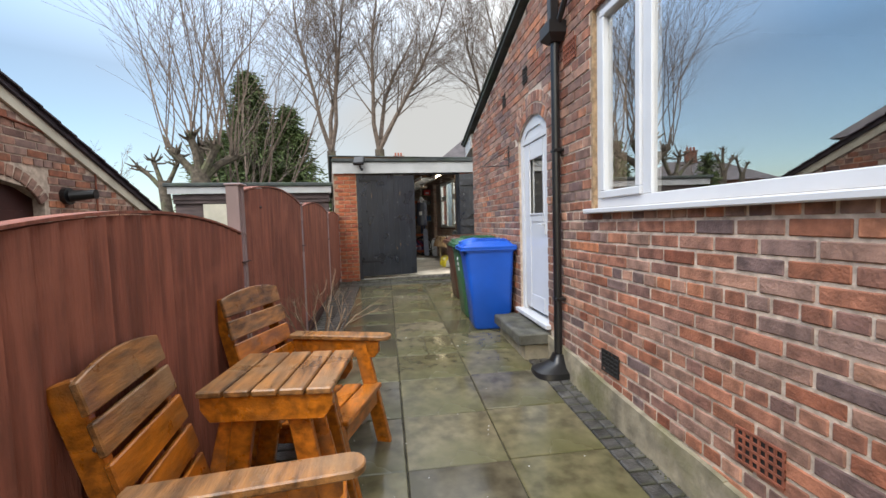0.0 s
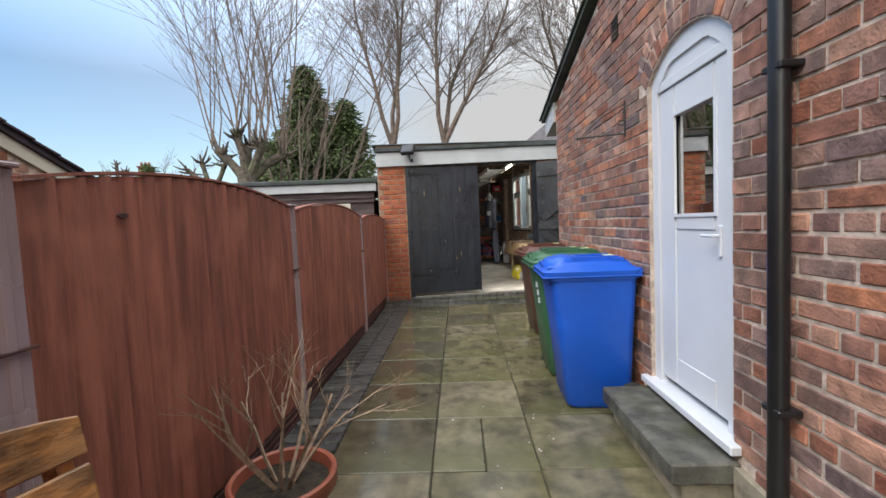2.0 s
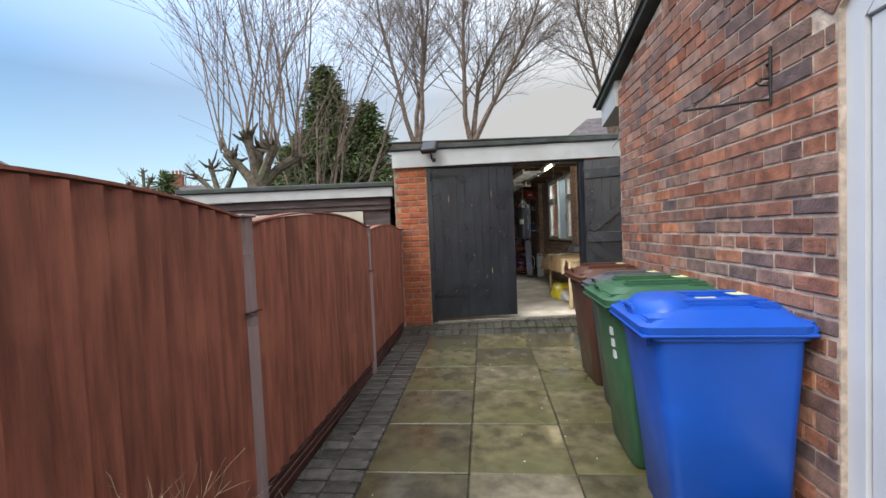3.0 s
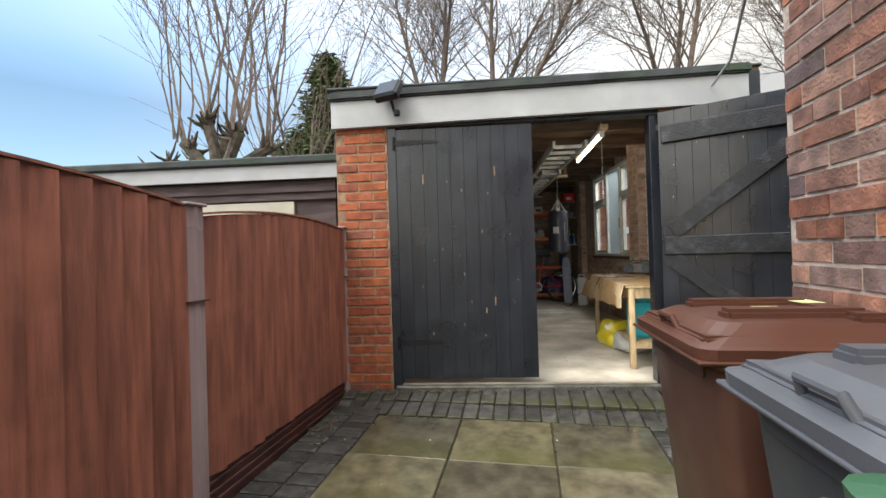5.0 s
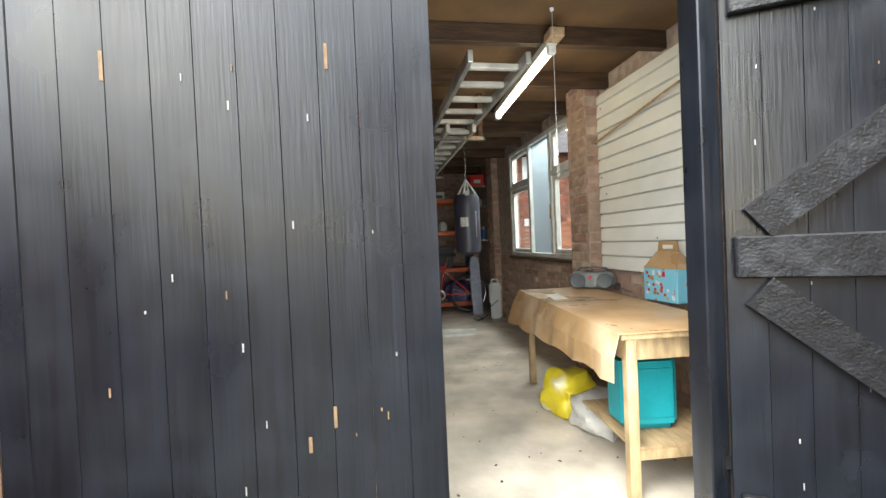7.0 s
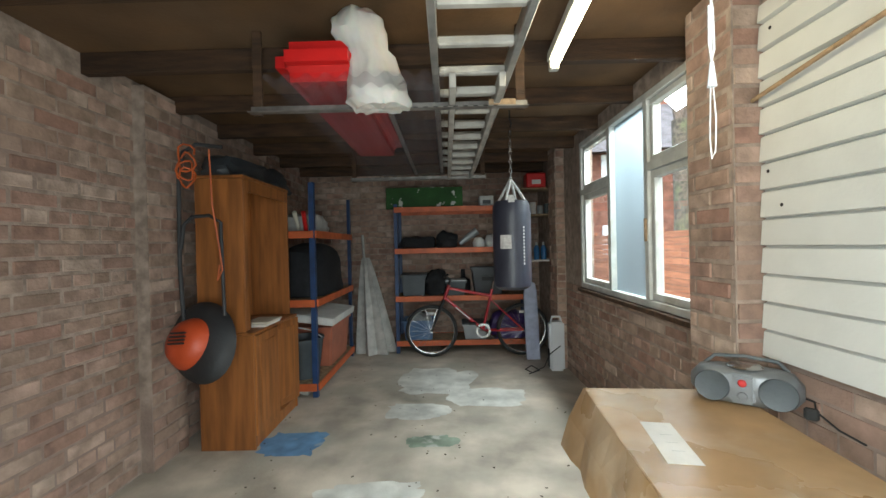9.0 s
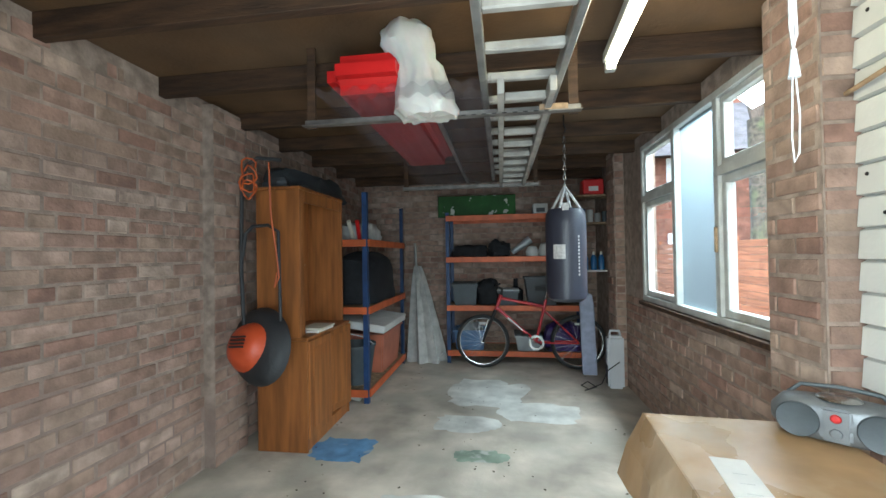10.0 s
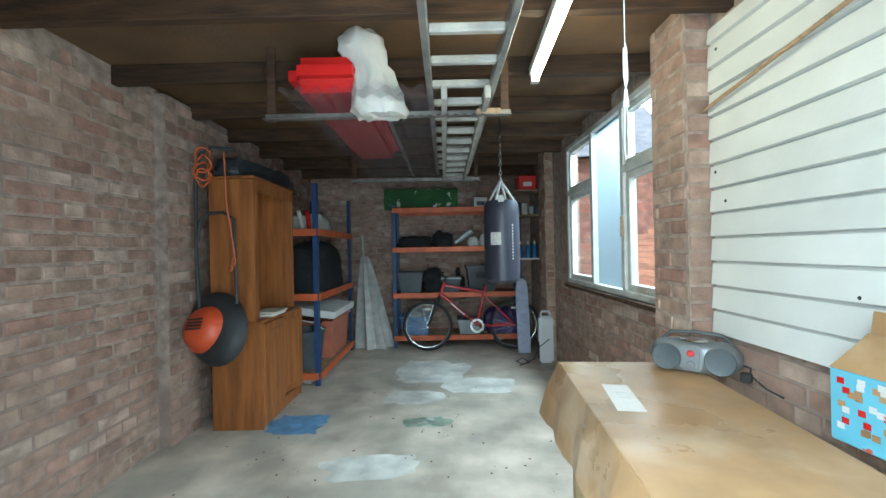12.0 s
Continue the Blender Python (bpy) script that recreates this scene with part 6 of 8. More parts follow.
def rack(label, u0, u1, v0, v1, levels, top, beams_along_u):
    r = gthing("shelf_rack", label, "shelving", 0, 0, 0, 0, "bolted steel shelving")
    for u in (u0, u1):
        for v in (v0, v1):
            su, sv = (1 if u == u0 else -1), (1 if v == v0 else -1)
            up = part("upright", boxes((min(u, u + su * 0.045), max(u, u + su * 0.045), min(v, v + sv * 0.004), max(v, v + sv * 0.004), -0.012, top), (min(u, u + su * 0.004), max(u, u + su * 0.004), min(v + sv * 0.0045, v + sv * 0.045), max(v + sv * 0.0045, v + sv * 0.045), -0.012, top)), M["blue_steel"], r)
    for z in levels:
        if beams_along_u:
            part("beam", boxes((u0 + 0.006, u1 - 0.006, v0 - 0.018, v0 - 0.003, z - 0.055, z + 0.01), bevel=0.003), M["orange_steel"], r)
            part("beam", boxes((u0 + 0.006, u1 - 0.006, v1 + 0.003, v1 + 0.012, z - 0.055, z + 0.01)), M["orange_steel"], r)
        else:
            part("beam", boxes((u1 + 0.003, u1 + 0.018, v0 + 0.006, v1 - 0.006, z - 0.055, z + 0.01), bevel=0.003), M["orange_steel"], r)
            part("beam", boxes((u0 + 0.05, u1 - 0.006, v0 - 0.014, v0 - 0.002, z - 0.055, z + 0.01), bevel=0.003), M["orange_steel"], r)
        part("shelf", boxes((u0 + 0.006, u1 - 0.006, v0 + 0.006, v1 - 0.006, z - 0.012, z + 0.004)), M["chipboard"], r)
    return r


LV = (0.13, 0.67, 1.25, 1.75)
rack("blue and orange steel rack along the back wall", 0.78, 2.42, 5.24, 5.70, LV, 1.80, True)
LL = (0.10, 0.83, 1.43)
rack("blue and orange steel rack against the side wall", -0.22, 0.27, 3.80, 5.18, LL, 1.86, False)


def tub(name, label, category, u, v, z, w, d, h, material, lip=0.012, taper=0.86, lid=None, yaw=0.0):
    t = gthing(name, label, category, u, v, z, yaw)
    bm = bmesh.new()
    rings = []
    for f, zz in ((taper, 0.0), (1.0, h), (1.0 + lip / w * 2, h), (1.0 + lip / w * 2, h - 0.02), (0.95, h - 0.004), (taper * 0.93, 0.01)):
        rings.append([bm.verts.new((x * w / 2 * f, y * d / 2 * f, zz)) for x, y in ((-1, -1), (1, -1), (1, 1), (-1, 1))])
    for a, b in zip(rings, rings[1:]):
        for k in range(4):
            bm.faces.new((a[k], a[(k + 1) % 4], b[(k + 1) % 4], b[k]))
    bm.faces.new(rings[0][::-1])
    bm.faces.new(rings[-1])
    bmesh.ops.recalc_face_normals(bm, faces=bm.faces[:])
    bmesh.ops.bevel(bm, geom=[e for e in bm.edges if abs(e.verts[0].co.z - e.verts[1].co.z) > h * 0.6], offset=0.015, segments=2, affect="EDGES")
    part("tub", bm, material, t, smooth=True)
    if lid:
        part("lid", boxes((-w / 2 - lip, w / 2 + lip, -d / 2 - lip, d / 2 + lip, h + 0.001, h + 0.02), bevel=0.006), lid, t)
    return t


def soft(name, label, category, u, v, z, w, d, h, material, seed, amp=0.03, yaw=0.0):
    """A bag or bundle: rounded, slumped and creased."""
    bm = boxes((-w / 2, w / 2, -d / 2, d / 2, 0, h))
    bmesh.ops.subdivide_edges(bm, edges=bm.edges[:], cuts=7, use_grid_fill=True)
    for v_ in bm.verts:
        c = v_.co
        fx, fy, fz = 2 * c.x / w, 2 * c.y / d, c.z / h
        k = 1 - 0.18 * (fx ** 4 * fy ** 4) - 0.12 * fz ** 3
        c.x *= k
        c.y *= k
        c.z *= 1 - 0.16 * (fx ** 4 + fy ** 4) * fz
    crumple(bm, amp, 9 / max(w, 0.2) * 0.3, seed)
    lo_ = min(v_.co.z for v_ in bm.verts)
    for v_ in bm.verts:
        v_.co.z = max(v_.co.z - lo_ * 0.5, 0.0)
    return tagged(part(name, bm, material, smooth=True), label, category)


def put_soft(ob, u, v, z, yaw=0):
    ob.matrix_basis = G @ pose(u, v, z, 0, 0, yaw)
    return ob


M["black_cloth"] = mat("black_cloth", (0.012, 0.013, 0.016), 0.85, var=0.3, scale=20, bump=0.3)
M["grey_tub"] = mat("dark_grey_plastic", (0.045, 0.05, 0.055), 0.5, var=0.2, scale=6)
M["slate_tub"] = mat("slate_plastic", (0.07, 0.085, 0.095), 0.5, var=0.2, scale=6)
M["blue_tub"] = mat("blue_crate_plastic", (0.10, 0.20, 0.38), 0.5, var=0.2, scale=6)
M["purple"] = mat("purple_plastic", (0.06, 0.03, 0.17), 0.5, var=0.3, scale=5)
M["green_sheet"] = mat("green_painted_board", (0.035, 0.13, 0.028), 0.7, var=0.3, scale=4, stain=(0.55, 0.56, 0.50), stain_scale=9, stain_at=(0.60, 0.63))
M["white_box"] = mat("white_card", (0.62, 0.62, 0.60), 0.7, var=0.12, scale=9)
M["teal"] = mat("teal_plastic", (0.006, 0.26, 0.30), 0.4, var=0.15, scale=5)
M["foil"] = mat("grey_fabric", (0.52, 0.51, 0.48), 0.7, var=0.2, scale=10, bump=0.3)
M["silver"] = mat("silver_plastic", (0.36, 0.38, 0.39), 0.38, 0.3, var=0.12, scale=6)

# back rack contents
gbd = gthing("painted_board", "green board with flaking white paint on top shelf", "board", 1.15, 5.40, 1.755)
part("board", boxes((-0.48, 0.48, -0.012, 0.012, 0.0, 0.27), bevel=0.004, m=Matrix.Rotation(radians(-8), 4, "X")), M["green_sheet"], gbd)
wb_ = gthing("carton", "small white carton on the top shelf", "box", 1.92, 5.42, 1.755)
part("box", boxes((-0.085, 0.085, -0.1, 0.1, 0, 0.13), bevel=0.003), M["white_box"], wb_)
part("label", boxes((-0.05, 0.05, -0.102, -0.1005, 0.03, 0.08)), M["grey_tub"], wb_)
put_soft(soft("tool_bag", "black soft bag on the steel shelf", "bag", 0, 0, 0, 0.42, 0.3, 0.12, M["black_cloth"], 1.0), 1.06, 5.45, 1.255)
put_soft(soft("helmet_bag", "dark lumpy bag with red trim on the shelf", "bag", 0, 0, 0, 0.24, 0.26, 0.17, M["black_cloth"], 2.0), 1.42, 5.44, 1.255)
hd = gthing("hair_dryer", "white and grey angled handheld appliance on the shelf", "appliance", 1.72, 5.42, 1.255)
part("barrel", bar([(-0.14, 0, 0.05), (0.08, 0, 0.21)], [0.03, 0.05], 12), M["silver"], hd, smooth=True)
part("body", lathe([(0, 0), (0.07, 0.0), (0.08, 0.06), (0.05, 0.12), (0, 0.13)], 16, Matrix.Translation((0.10, 0, 0))), M["white_box"], hd, smooth=True)
tagged(part("kettle", lathe([(0, 0), (0.07, 0.0), (0.075, 0.08), (0.05, 0.15), (0, 0.17)], 18), M["white_box"], smooth=True), "pale round jar on the steel shelf", "jar").matrix_basis = G @ pose(1.97, 5.42, 1.255)
tub("storage_tub", "dark grey plastic tub with a lid", "tub", 1.0, 5.45, 0.675, 0.30, 0.34, 0.25, M["slate_tub"], lid=M["grey_tub"])
tub("storage_tub", "black open plastic bucket tub", "tub", 1.92, 5.44, 0.675, 0.40, 0.36, 0.33, M["grey_tub"], taper=0.8)
put_soft(soft("rucksack", "black rucksack slumped on the shelf", "bag", 0, 0, 0, 0.24, 0.3, 0.28, M["black_cloth"], 3.0), 1.28, 5.45, 0.675)
tub("storage_tub", "grey lidded food tub on the shelf", "tub", 1.52, 5.42, 0.675, 0.24, 0.28, 0.17, M["slate_tub"], lid=M["silver"])
tagged(part("watering_can", lathe([(0, 0), (0.09, 0), (0.09, 0.16), (0.03, 0.20), (0.026, 0.3), (0, 0.3)], 16), M["black_cloth"], smooth=True), "dark long-necked container on the shelf", "container").matrix_basis = G @ pose(1.62, 5.6, 0.675)
tub("crate", "blue plastic crate on the bottom shelf", "crate", 1.05, 5.45, 0.135, 0.38, 0.34, 0.24, M["blue_tub"])
put_soft(soft("cloth_bundle", "pale blue bundle in the crate", "bundle", 0, 0, 0, 0.26, 0.24, 0.12, M["silver"], 4.0), 1.05, 5.45, 0.30)
tub("storage_box", "pale grey plastic box on the bottom shelf", "box", 1.75, 5.42, 0.135, 0.30, 0.3, 0.18, M["silver"], lid=M["slate_tub"])
put_soft(soft("sack", "shiny purple sack on the bottom shelf", "bag", 0, 0, 0, 0.42, 0.32, 0.3, M["purple"], 5.0), 2.16, 5.44, 0.135)

# side rack contents
put_soft(soft("suitcase", "large black soft suitcase on the side rack", "suitcase", 0, 0, 0, 0.46, 0.95, 0.48, M["black_cloth"], 6.0, 0.02), 0.03, 4.45, 0.836)
put_soft(soft("clutter_bag", "pale bundle of rods and cloth on the top shelf", "bundle", 0, 0, 0, 0.36, 0.5, 0.16, M["foil"], 7.0), 0.03, 4.3, 1.436)
for k in range(3):
    tagged(part("paint_roller", bar([(0, 0, 0), (0.02 * k, -0.12, 0.16)], 0.02, 10), (M["cream"], M["red_plastic"], M["white_box"])[k]), "short roller handle on the top shelf", "roller", "paint rollers on the rack").matrix_basis = G @ pose(0.08 + 0.06 * k, 3.98, 1.45)
bx = gthing("flat_box", "large white flat box across the shelf", "box", 0.08, 4.35, 0.62)
part("box", boxes((-0.22, 0.30, -0.42, 0.42, 0, 0.07), bevel=0.006, m=Matrix.Rotation(radians(8), 4, "Y")), M["white_box"], bx)
bt = gthing("bucket", "dark grey round bucket with a wire handle", "bucket", 0.06, 4.05, 0.106)
part("pail", lathe([(0, 0), (0.14, 0), (0.185, 0.34), (0.195, 0.34), (0.195, 0.36), (0.18, 0.36), (0.135, 0.02), (0, 0.02)], 28), M["slate_tub"], bt, smooth=True)
part("handle", bar([(-0.19, 0, 0.35), (-0.12, -0.1, 0.44), (0, -0.12, 0.47), (0.12, -0.1, 0.44), (0.19, 0, 0.35)], 0.006, 6), M["cord"], bt)
M["salmon"] = mat("salmon_plastic", (0.48, 0.16, 0.095), 0.5, var=0.15, scale=6)
tub("planter_box", "salmon-pink plastic trough on the bottom shelf", "planter", 0.06, 4.68, 0.106, 0.40, 0.75, 0.40, M["salmon"])
put_soft(soft("packaging", "crumpled pale packaging under the trough shelf", "packaging", 0, 0, 0, 0.3, 0.4, 0.10, M["foil"], 8.0), 0.06, 4.05, -0.012)

# folded fabric canopy leaning at the back
bm = bmesh.new()
rings = []
for k in range(15):
    f = k / 14
    r = 0.04 + 0.17 * f ** 0.8
    c = Vector((0.36 + 0.16 * f, 5.60 - 0.28 * f, 1.15 - 1.155 * f))
    rings.append([bm.verts.new(c + Vector((r * math.cos(a) * (1 + 0.25 * math.cos(7 * a)), 0.8 * r * math.sin(a) * (1 + 0.25 * math.cos(7 * a)), 0.0))) for a in (2 * math.pi * j / 42 for j in range(42))])
for a, b in zip(rings, rings[1:]):
    for j in range(42):
        bm.faces.new((a[j], b[j], b[(j + 1) % 42], a[(j + 1) % 42]))
bm.faces.new(rings[0])
bm.faces.new(rings[-1][::-1])
bmesh.ops.recalc_face_normals(bm, faces=bm.faces[:])
pz = thing("folded_parasol", "folded grey fabric parasol leaning on the wall", "parasol", G.copy())
part("canopy", bm, M["foil"], pz, smooth=True)
part("tie_cord", bar([(0.52, 5.30, 0.10), (0.66, 5.20, 0.03), (0.74, 5.28, 0.12), (0.66, 5.36, 0.06), (0.60, 5.26, 0.0)], 0.008, 6), M["cord"], pz)
part("pole", bar([(0.33, 5.66, 1.05), (0.31, 5.68, 1.45)], 0.018, 8), M["alu"], pz)

# ---- bicycle ----
M["bike_red"] = mat("red_bike_paint", (0.40, 0.012, 0.022), 0.3, var=0.1, scale=10, coat=0.4)
M["chrome"] = mat("bright_metal", (0.6, 0.6, 0.6), 0.25, 1.0, var=0.1)
bi = gthing("bicycle", "red mountain bike standing before the rack", "bicycle", 1.22, 5.06)
WR = 0.305


def wheel(x):
    w = part("tyre", lathe([(WR - 0.022 + 0.022 * math.cos(a), 0.022 * math.sin(a)) for a in (2 * math.pi * k / 10 for k in range(11))], 44, Matrix.Translation((x, 0, WR)) @ Matrix.Rotation(radians(90), 4, "X")), M["rubber"], bi, smooth=True)
    part("rim", lathe([(WR - 0.045, -0.012), (WR - 0.035, -0.014), (WR - 0.035, 0.014), (WR - 0.045, 0.012), (WR - 0.045, -0.012)], 44, Matrix.Translation((x, 0, WR)) @ Matrix.Rotation(radians(90), 4, "X")), M["chrome"], w)
    bm = bmesh.new()
    for k in range(24):
        a = 2 * math.pi * k / 24
        tube(bm, [(x + 0.02 * math.cos(a + 0.5), (-1) ** k * 0.02, WR + 0.02 * math.sin(a + 0.5)), (x + (WR - 0.045) * math.cos(a), 0, WR + (WR - 0.045) * math.sin(a))], 0.0016, 3, cap=False)
    part("spokes", bm, M["chrome"], w)
    part("reflector", boxes((x - 0.035, x + 0.035, -0.006, 0.006, WR + 0.19, WR + 0.215)), M["white_box"], w)
    part("hub", bar([(x, -0.05, WR), (x, 0.05, WR)], 0.018, 10), M["chrome"], w)


wheel(0.0)
wheel(1.06)
HT, HBm, BB, ST = (0.20, 0, 0.80), (0.165, 0, 0.69), (0.60, 0, 0.30), (0.70, 0, 0.70)
for name, a, b, r in (("down_tube", HBm, BB, 0.02), ("top_tube", HT, ST, 0.017), ("seat_tube", BB, (0.715, 0, 0.78), 0.016)):
    part(name, bar([a, b], r, 10), M["bike_red"], bi, smooth=True)
part("head_tube", bar([(0.155, 0, 0.665), (0.215, 0, 0.835)], 0.021, 10), M["bike_red"], bi, smooth=True)
for s in (-1, 1):
    part("chain_stay", bar([BB, (0.8, s * 0.05, 0.30), (1.06, s * 0.06, WR)], 0.010, 8), M["bike_red"], bi)
    part("seat_stay", bar([(0.69, s * 0.012, 0.66), (0.88, s * 0.055, 0.48), (1.06, s * 0.06, WR)], 0.009, 8), M["bike_red"], bi)
    part("fork_blade", bar([(0.15, s * 0.045, 0.66), (0.08, s * 0.05, 0.5), (0.0, s * 0.055, WR)], [0.017, 0.016, 0.011], 8), M["rubber"], bi)
    part("crank", bar([(0.60, s * 0.05, 0.30), (0.60 + s * 0.13, s * 0.06, 0.30 - s * 0.10)], 0.009, 6), M["chrome"], bi)
    part("pedal", boxes((0.56 + s * 0.13, 0.64 + s * 0.13, s * 0.11 - 0.04, s * 0.11 + 0.04, 0.29 - s * 0.10, 0.31 - s * 0.10), bevel=0.004), M["rubber"], bi)
part("stem", bar([(0.215, 0, 0.83), (0.23, 0, 0.90), (0.16, 0, 0.93)], 0.015, 8), M["rubber"], bi)
part("handlebar", bar([(0.20, -0.28, 0.94), (0.16, -0.08, 0.93), (0.16, 0.08, 0.93), (0.20, 0.28, 0.94)], 0.012, 8), M["rubber"], bi)
part("chainring", lathe([(0.06, -0.002), (0.085, -0.002), (0.085, 0.002), (0.06, 0.002), (0.06, -0.002)], 28, Matrix.Translation((0.60, -0.04, 0.30)) @ Matrix.Rotation(radians(90), 4, "X")), M["chrome"], bi)
part("seat_post", bar([(0.715, 0, 0.78), (0.735, 0, 0.88)], 0.013, 8), M["chrome"], bi)
bm = boxes((0.60, 0.86, -0.07, 0.07, 0.88, 0.925))
bmesh.ops.subdivide_edges(bm, edges=bm.edges[:], cuts=3, use_grid_fill=True)
for v in bm.verts:
    f = (v.co.x - 0.60) / 0.26
    v.co.y *= 0.25 + 0.75 * f
part("saddle", bm, M["rubber"], bi, smooth=True)
part("frame_decal", boxes((-0.11, 0.11, -0.0215, -0.0205, -0.008, 0.008), m=Matrix.Translation((0.37, 0, 0.505)) @ Matrix.Rotation(radians(41), 4, "Y")), M["white_box"], bi, "white marking")

# ---- punch bag ----
M["bag_vinyl"] = mat("dark_blue_vinyl", (0.035, 0.037, 0.055), 0.42, var=0.15, scale=6, bump=0.15, bscale=8)
pb = gthing("punch_bag", "dark vinyl punch bag hung on a chain", "punch bag", 1.91, 3.35, 0.94)
part("bag", lathe([(0, 0.0), (0.10, 0.004), (0.135, 0.03), (0.142, 0.08), (0.143, 0.56), (0.138, 0.63), (0.12, 0.665), (0, 0.67)], 36), M["bag_vinyl"], pb, smooth=True)
for k in range(4):
    a = radians(45 + 90 * k + 15)
    part("strap", bar([(0.125 * math.cos(a), 0.125 * math.sin(a), 0.63), (0.06 * math.cos(a), 0.06 * math.sin(a), 0.74), (0, 0, 0.83)], 0.011, 5), M["cord"], pb, "white webbing strap")
part("tag", boxes((-0.022, 0.022, -0.128, -0.124, 0.55, 0.70), bevel=0.001, m=Matrix.Rotation(radians(-8), 4, "Z")), M["cord"], pb, "white hanging tag")
n = 12
for k in range(n):
    z = 0.83 + 0.034 * k
    bm = bmesh.new()
    tube(bm, [(0.009 * math.cos(a), 0, z + 0.022 * math.sin(a)) for a in (2 * math.pi * j / 10 for j in range(11))], 0.0035, 5)
    bm.transform(Matrix.Rotation(radians(90 * (k % 2)), 4, "Z"))
    part("chain_link", bm, M["chrome"], pb)
part("hook", bar([(0, 0, 1.22), (0.015, 0, 1.25), (0, 0, 1.28), (0, 0, 1.36)], 0.006, 6), M["iron"], pb)
# printed marks: blocks on the curved side
for k, (a0, wdt, hgt) in enumerate(((-128, 0.030, 0.10), (-116, 0.030, 0.10), (-105, 0.026, 0.10))):
    a = radians(a0)
    part("printed_mark", boxes((-wdt / 2, wdt / 2, -0.0012, 0.0012, -hgt / 2, hgt / 2), m=Matrix.Translation((0.1442 * math.cos(a), 0.1442 * math.sin(a), 0.36)) @ Matrix.Rotation(a + radians(90), 4, "Z")), M["cord"], pb, "white printed block")
for k in range(12):
    a = radians(-62)
    part("printed_mark", boxes((-0.005, 0.005, -0.001, 0.001, -0.007, 0.007), m=Matrix.Translation((0.1442 * math.cos(a), 0.1442 * math.sin(a), 0.20 + 0.024 * k)) @ Matrix.Rotation(a + radians(90), 4, "Z")), M["cord"], pb)

# ---- right back corner: shelves, bottles, heater, leaning board ----
for z in (1.10, 1.62, 1.92):
    tagged(part("wall_shelf", boxes((2.22, UR - 0.005, 4.92, 5.18, z - 0.018, z), bevel=0.002, m=G), M["chipboard"] if z != 1.10 else M["white_box"]), "short wall shelf in the corner", "shelf", "corner wall shelves")
M["bottle_blue"] = mat("blue_bottle", (0.02, 0.12, 0.30), 0.3, var=0.15)
for k in range(4):
    bo = gthing("spray_bottle", "slim blue bottle with a white cap", "bottle", 2.28 + 0.085 * k, 5.0 + 0.02 * (k % 2), 1.101, group="bottles on the corner shelf")
    part("bottle", lathe([(0, 0), (0.032, 0), (0.032, 0.13), (0.016, 0.165), (0, 0.165)], 16), M["bottle_blue"], bo, smooth=True)
    part("cap", lathe([(0, 0.166), (0.014, 0.166), (0.012, 0.20), (0, 0.20)], 12), M["white_box"], bo)
for k in range(5):
    tin = gthing("tin", "small grey paint tin on the corner shelf", "tin", 2.27 + 0.08 * k, 5.05, 1.621, group="tins on the corner shelf")
    part("can", lathe([(0, 0), (0.034, 0), (0.034, 0.10 + 0.02 * (k % 3)), (0.03, 0.105 + 0.02 * (k % 3)), (0, 0.105 + 0.02 * (k % 3))], 16), (M["silver"], M["slate_tub"], M["white_box"])[k % 3], tin, smooth=True)
rb = gthing("red_box", "dark red plastic case on the top corner shelf", "case", 2.45, 5.04, 1.921)
part("case", boxes((-0.11, 0.11, -0.1, 0.1, 0, 0.17), bevel=0.012), M["red_plastic"], rb)
part("label", boxes((-0.05, 0.05, -0.102, -0.1005, 0.04, 0.09)), M["white_box"], rb)
ht = gthing("heater", "white upright heater with a trailing cable", "heater", 2.515, 4.46, yaw=-4)
part("casing", boxes((-0.075, 0.075, -0.06, 0.06, 0.0, 0.50), bevel=0.02, seg=2), M["upvc"], ht, smooth=True)
part("side_panel", boxes((-0.0765, -0.0755, -0.05, 0.05, 0.03, 0.22)), M["rubber"], ht)
part("carry_grip", bar([(-0.05, 0, 0.50), (-0.04, 0, 0.545), (0.04, 0, 0.545), (0.05, 0, 0.50)], 0.012, 8), M["upvc"], ht)
part("cable", bar([(0.03, -0.062, 0.26), (-0.08, -0.075, 0.18), (-0.14, -0.1, 0.06), (-0.26, -0.12, 0.008), (-0.32, -0.02, 0.012), (-0.25, 0.05, 0.03), (-0.18, -0.04, 0.008), (-0.30, -0.16, 0.008)], 0.005, 6), M["rubber"], ht)
bl = gthing("ironing_board", "pale blue folded ironing board leaning on the shelves", "ironing board", 2.36, 4.86, -0.012)
bm = prism([(-0.075, 0.0), (0.075, 0.0), (0.075, 0.75), (0.06, 0.85), (0.0, 0.88), (-0.05, 0.86), (-0.075, 0.75)], 0.04, "y", -0.02, 0.008)
bm.transform(Matrix.Rotation(radians(-9), 4, "X"))
M["pale_blue"] = mat("pale_blue_cloth", (0.42, 0.46, 0.60), 0.8, var=0.15, scale=12)
part("board", bm, M["pale_blue"], bl, smooth=False)

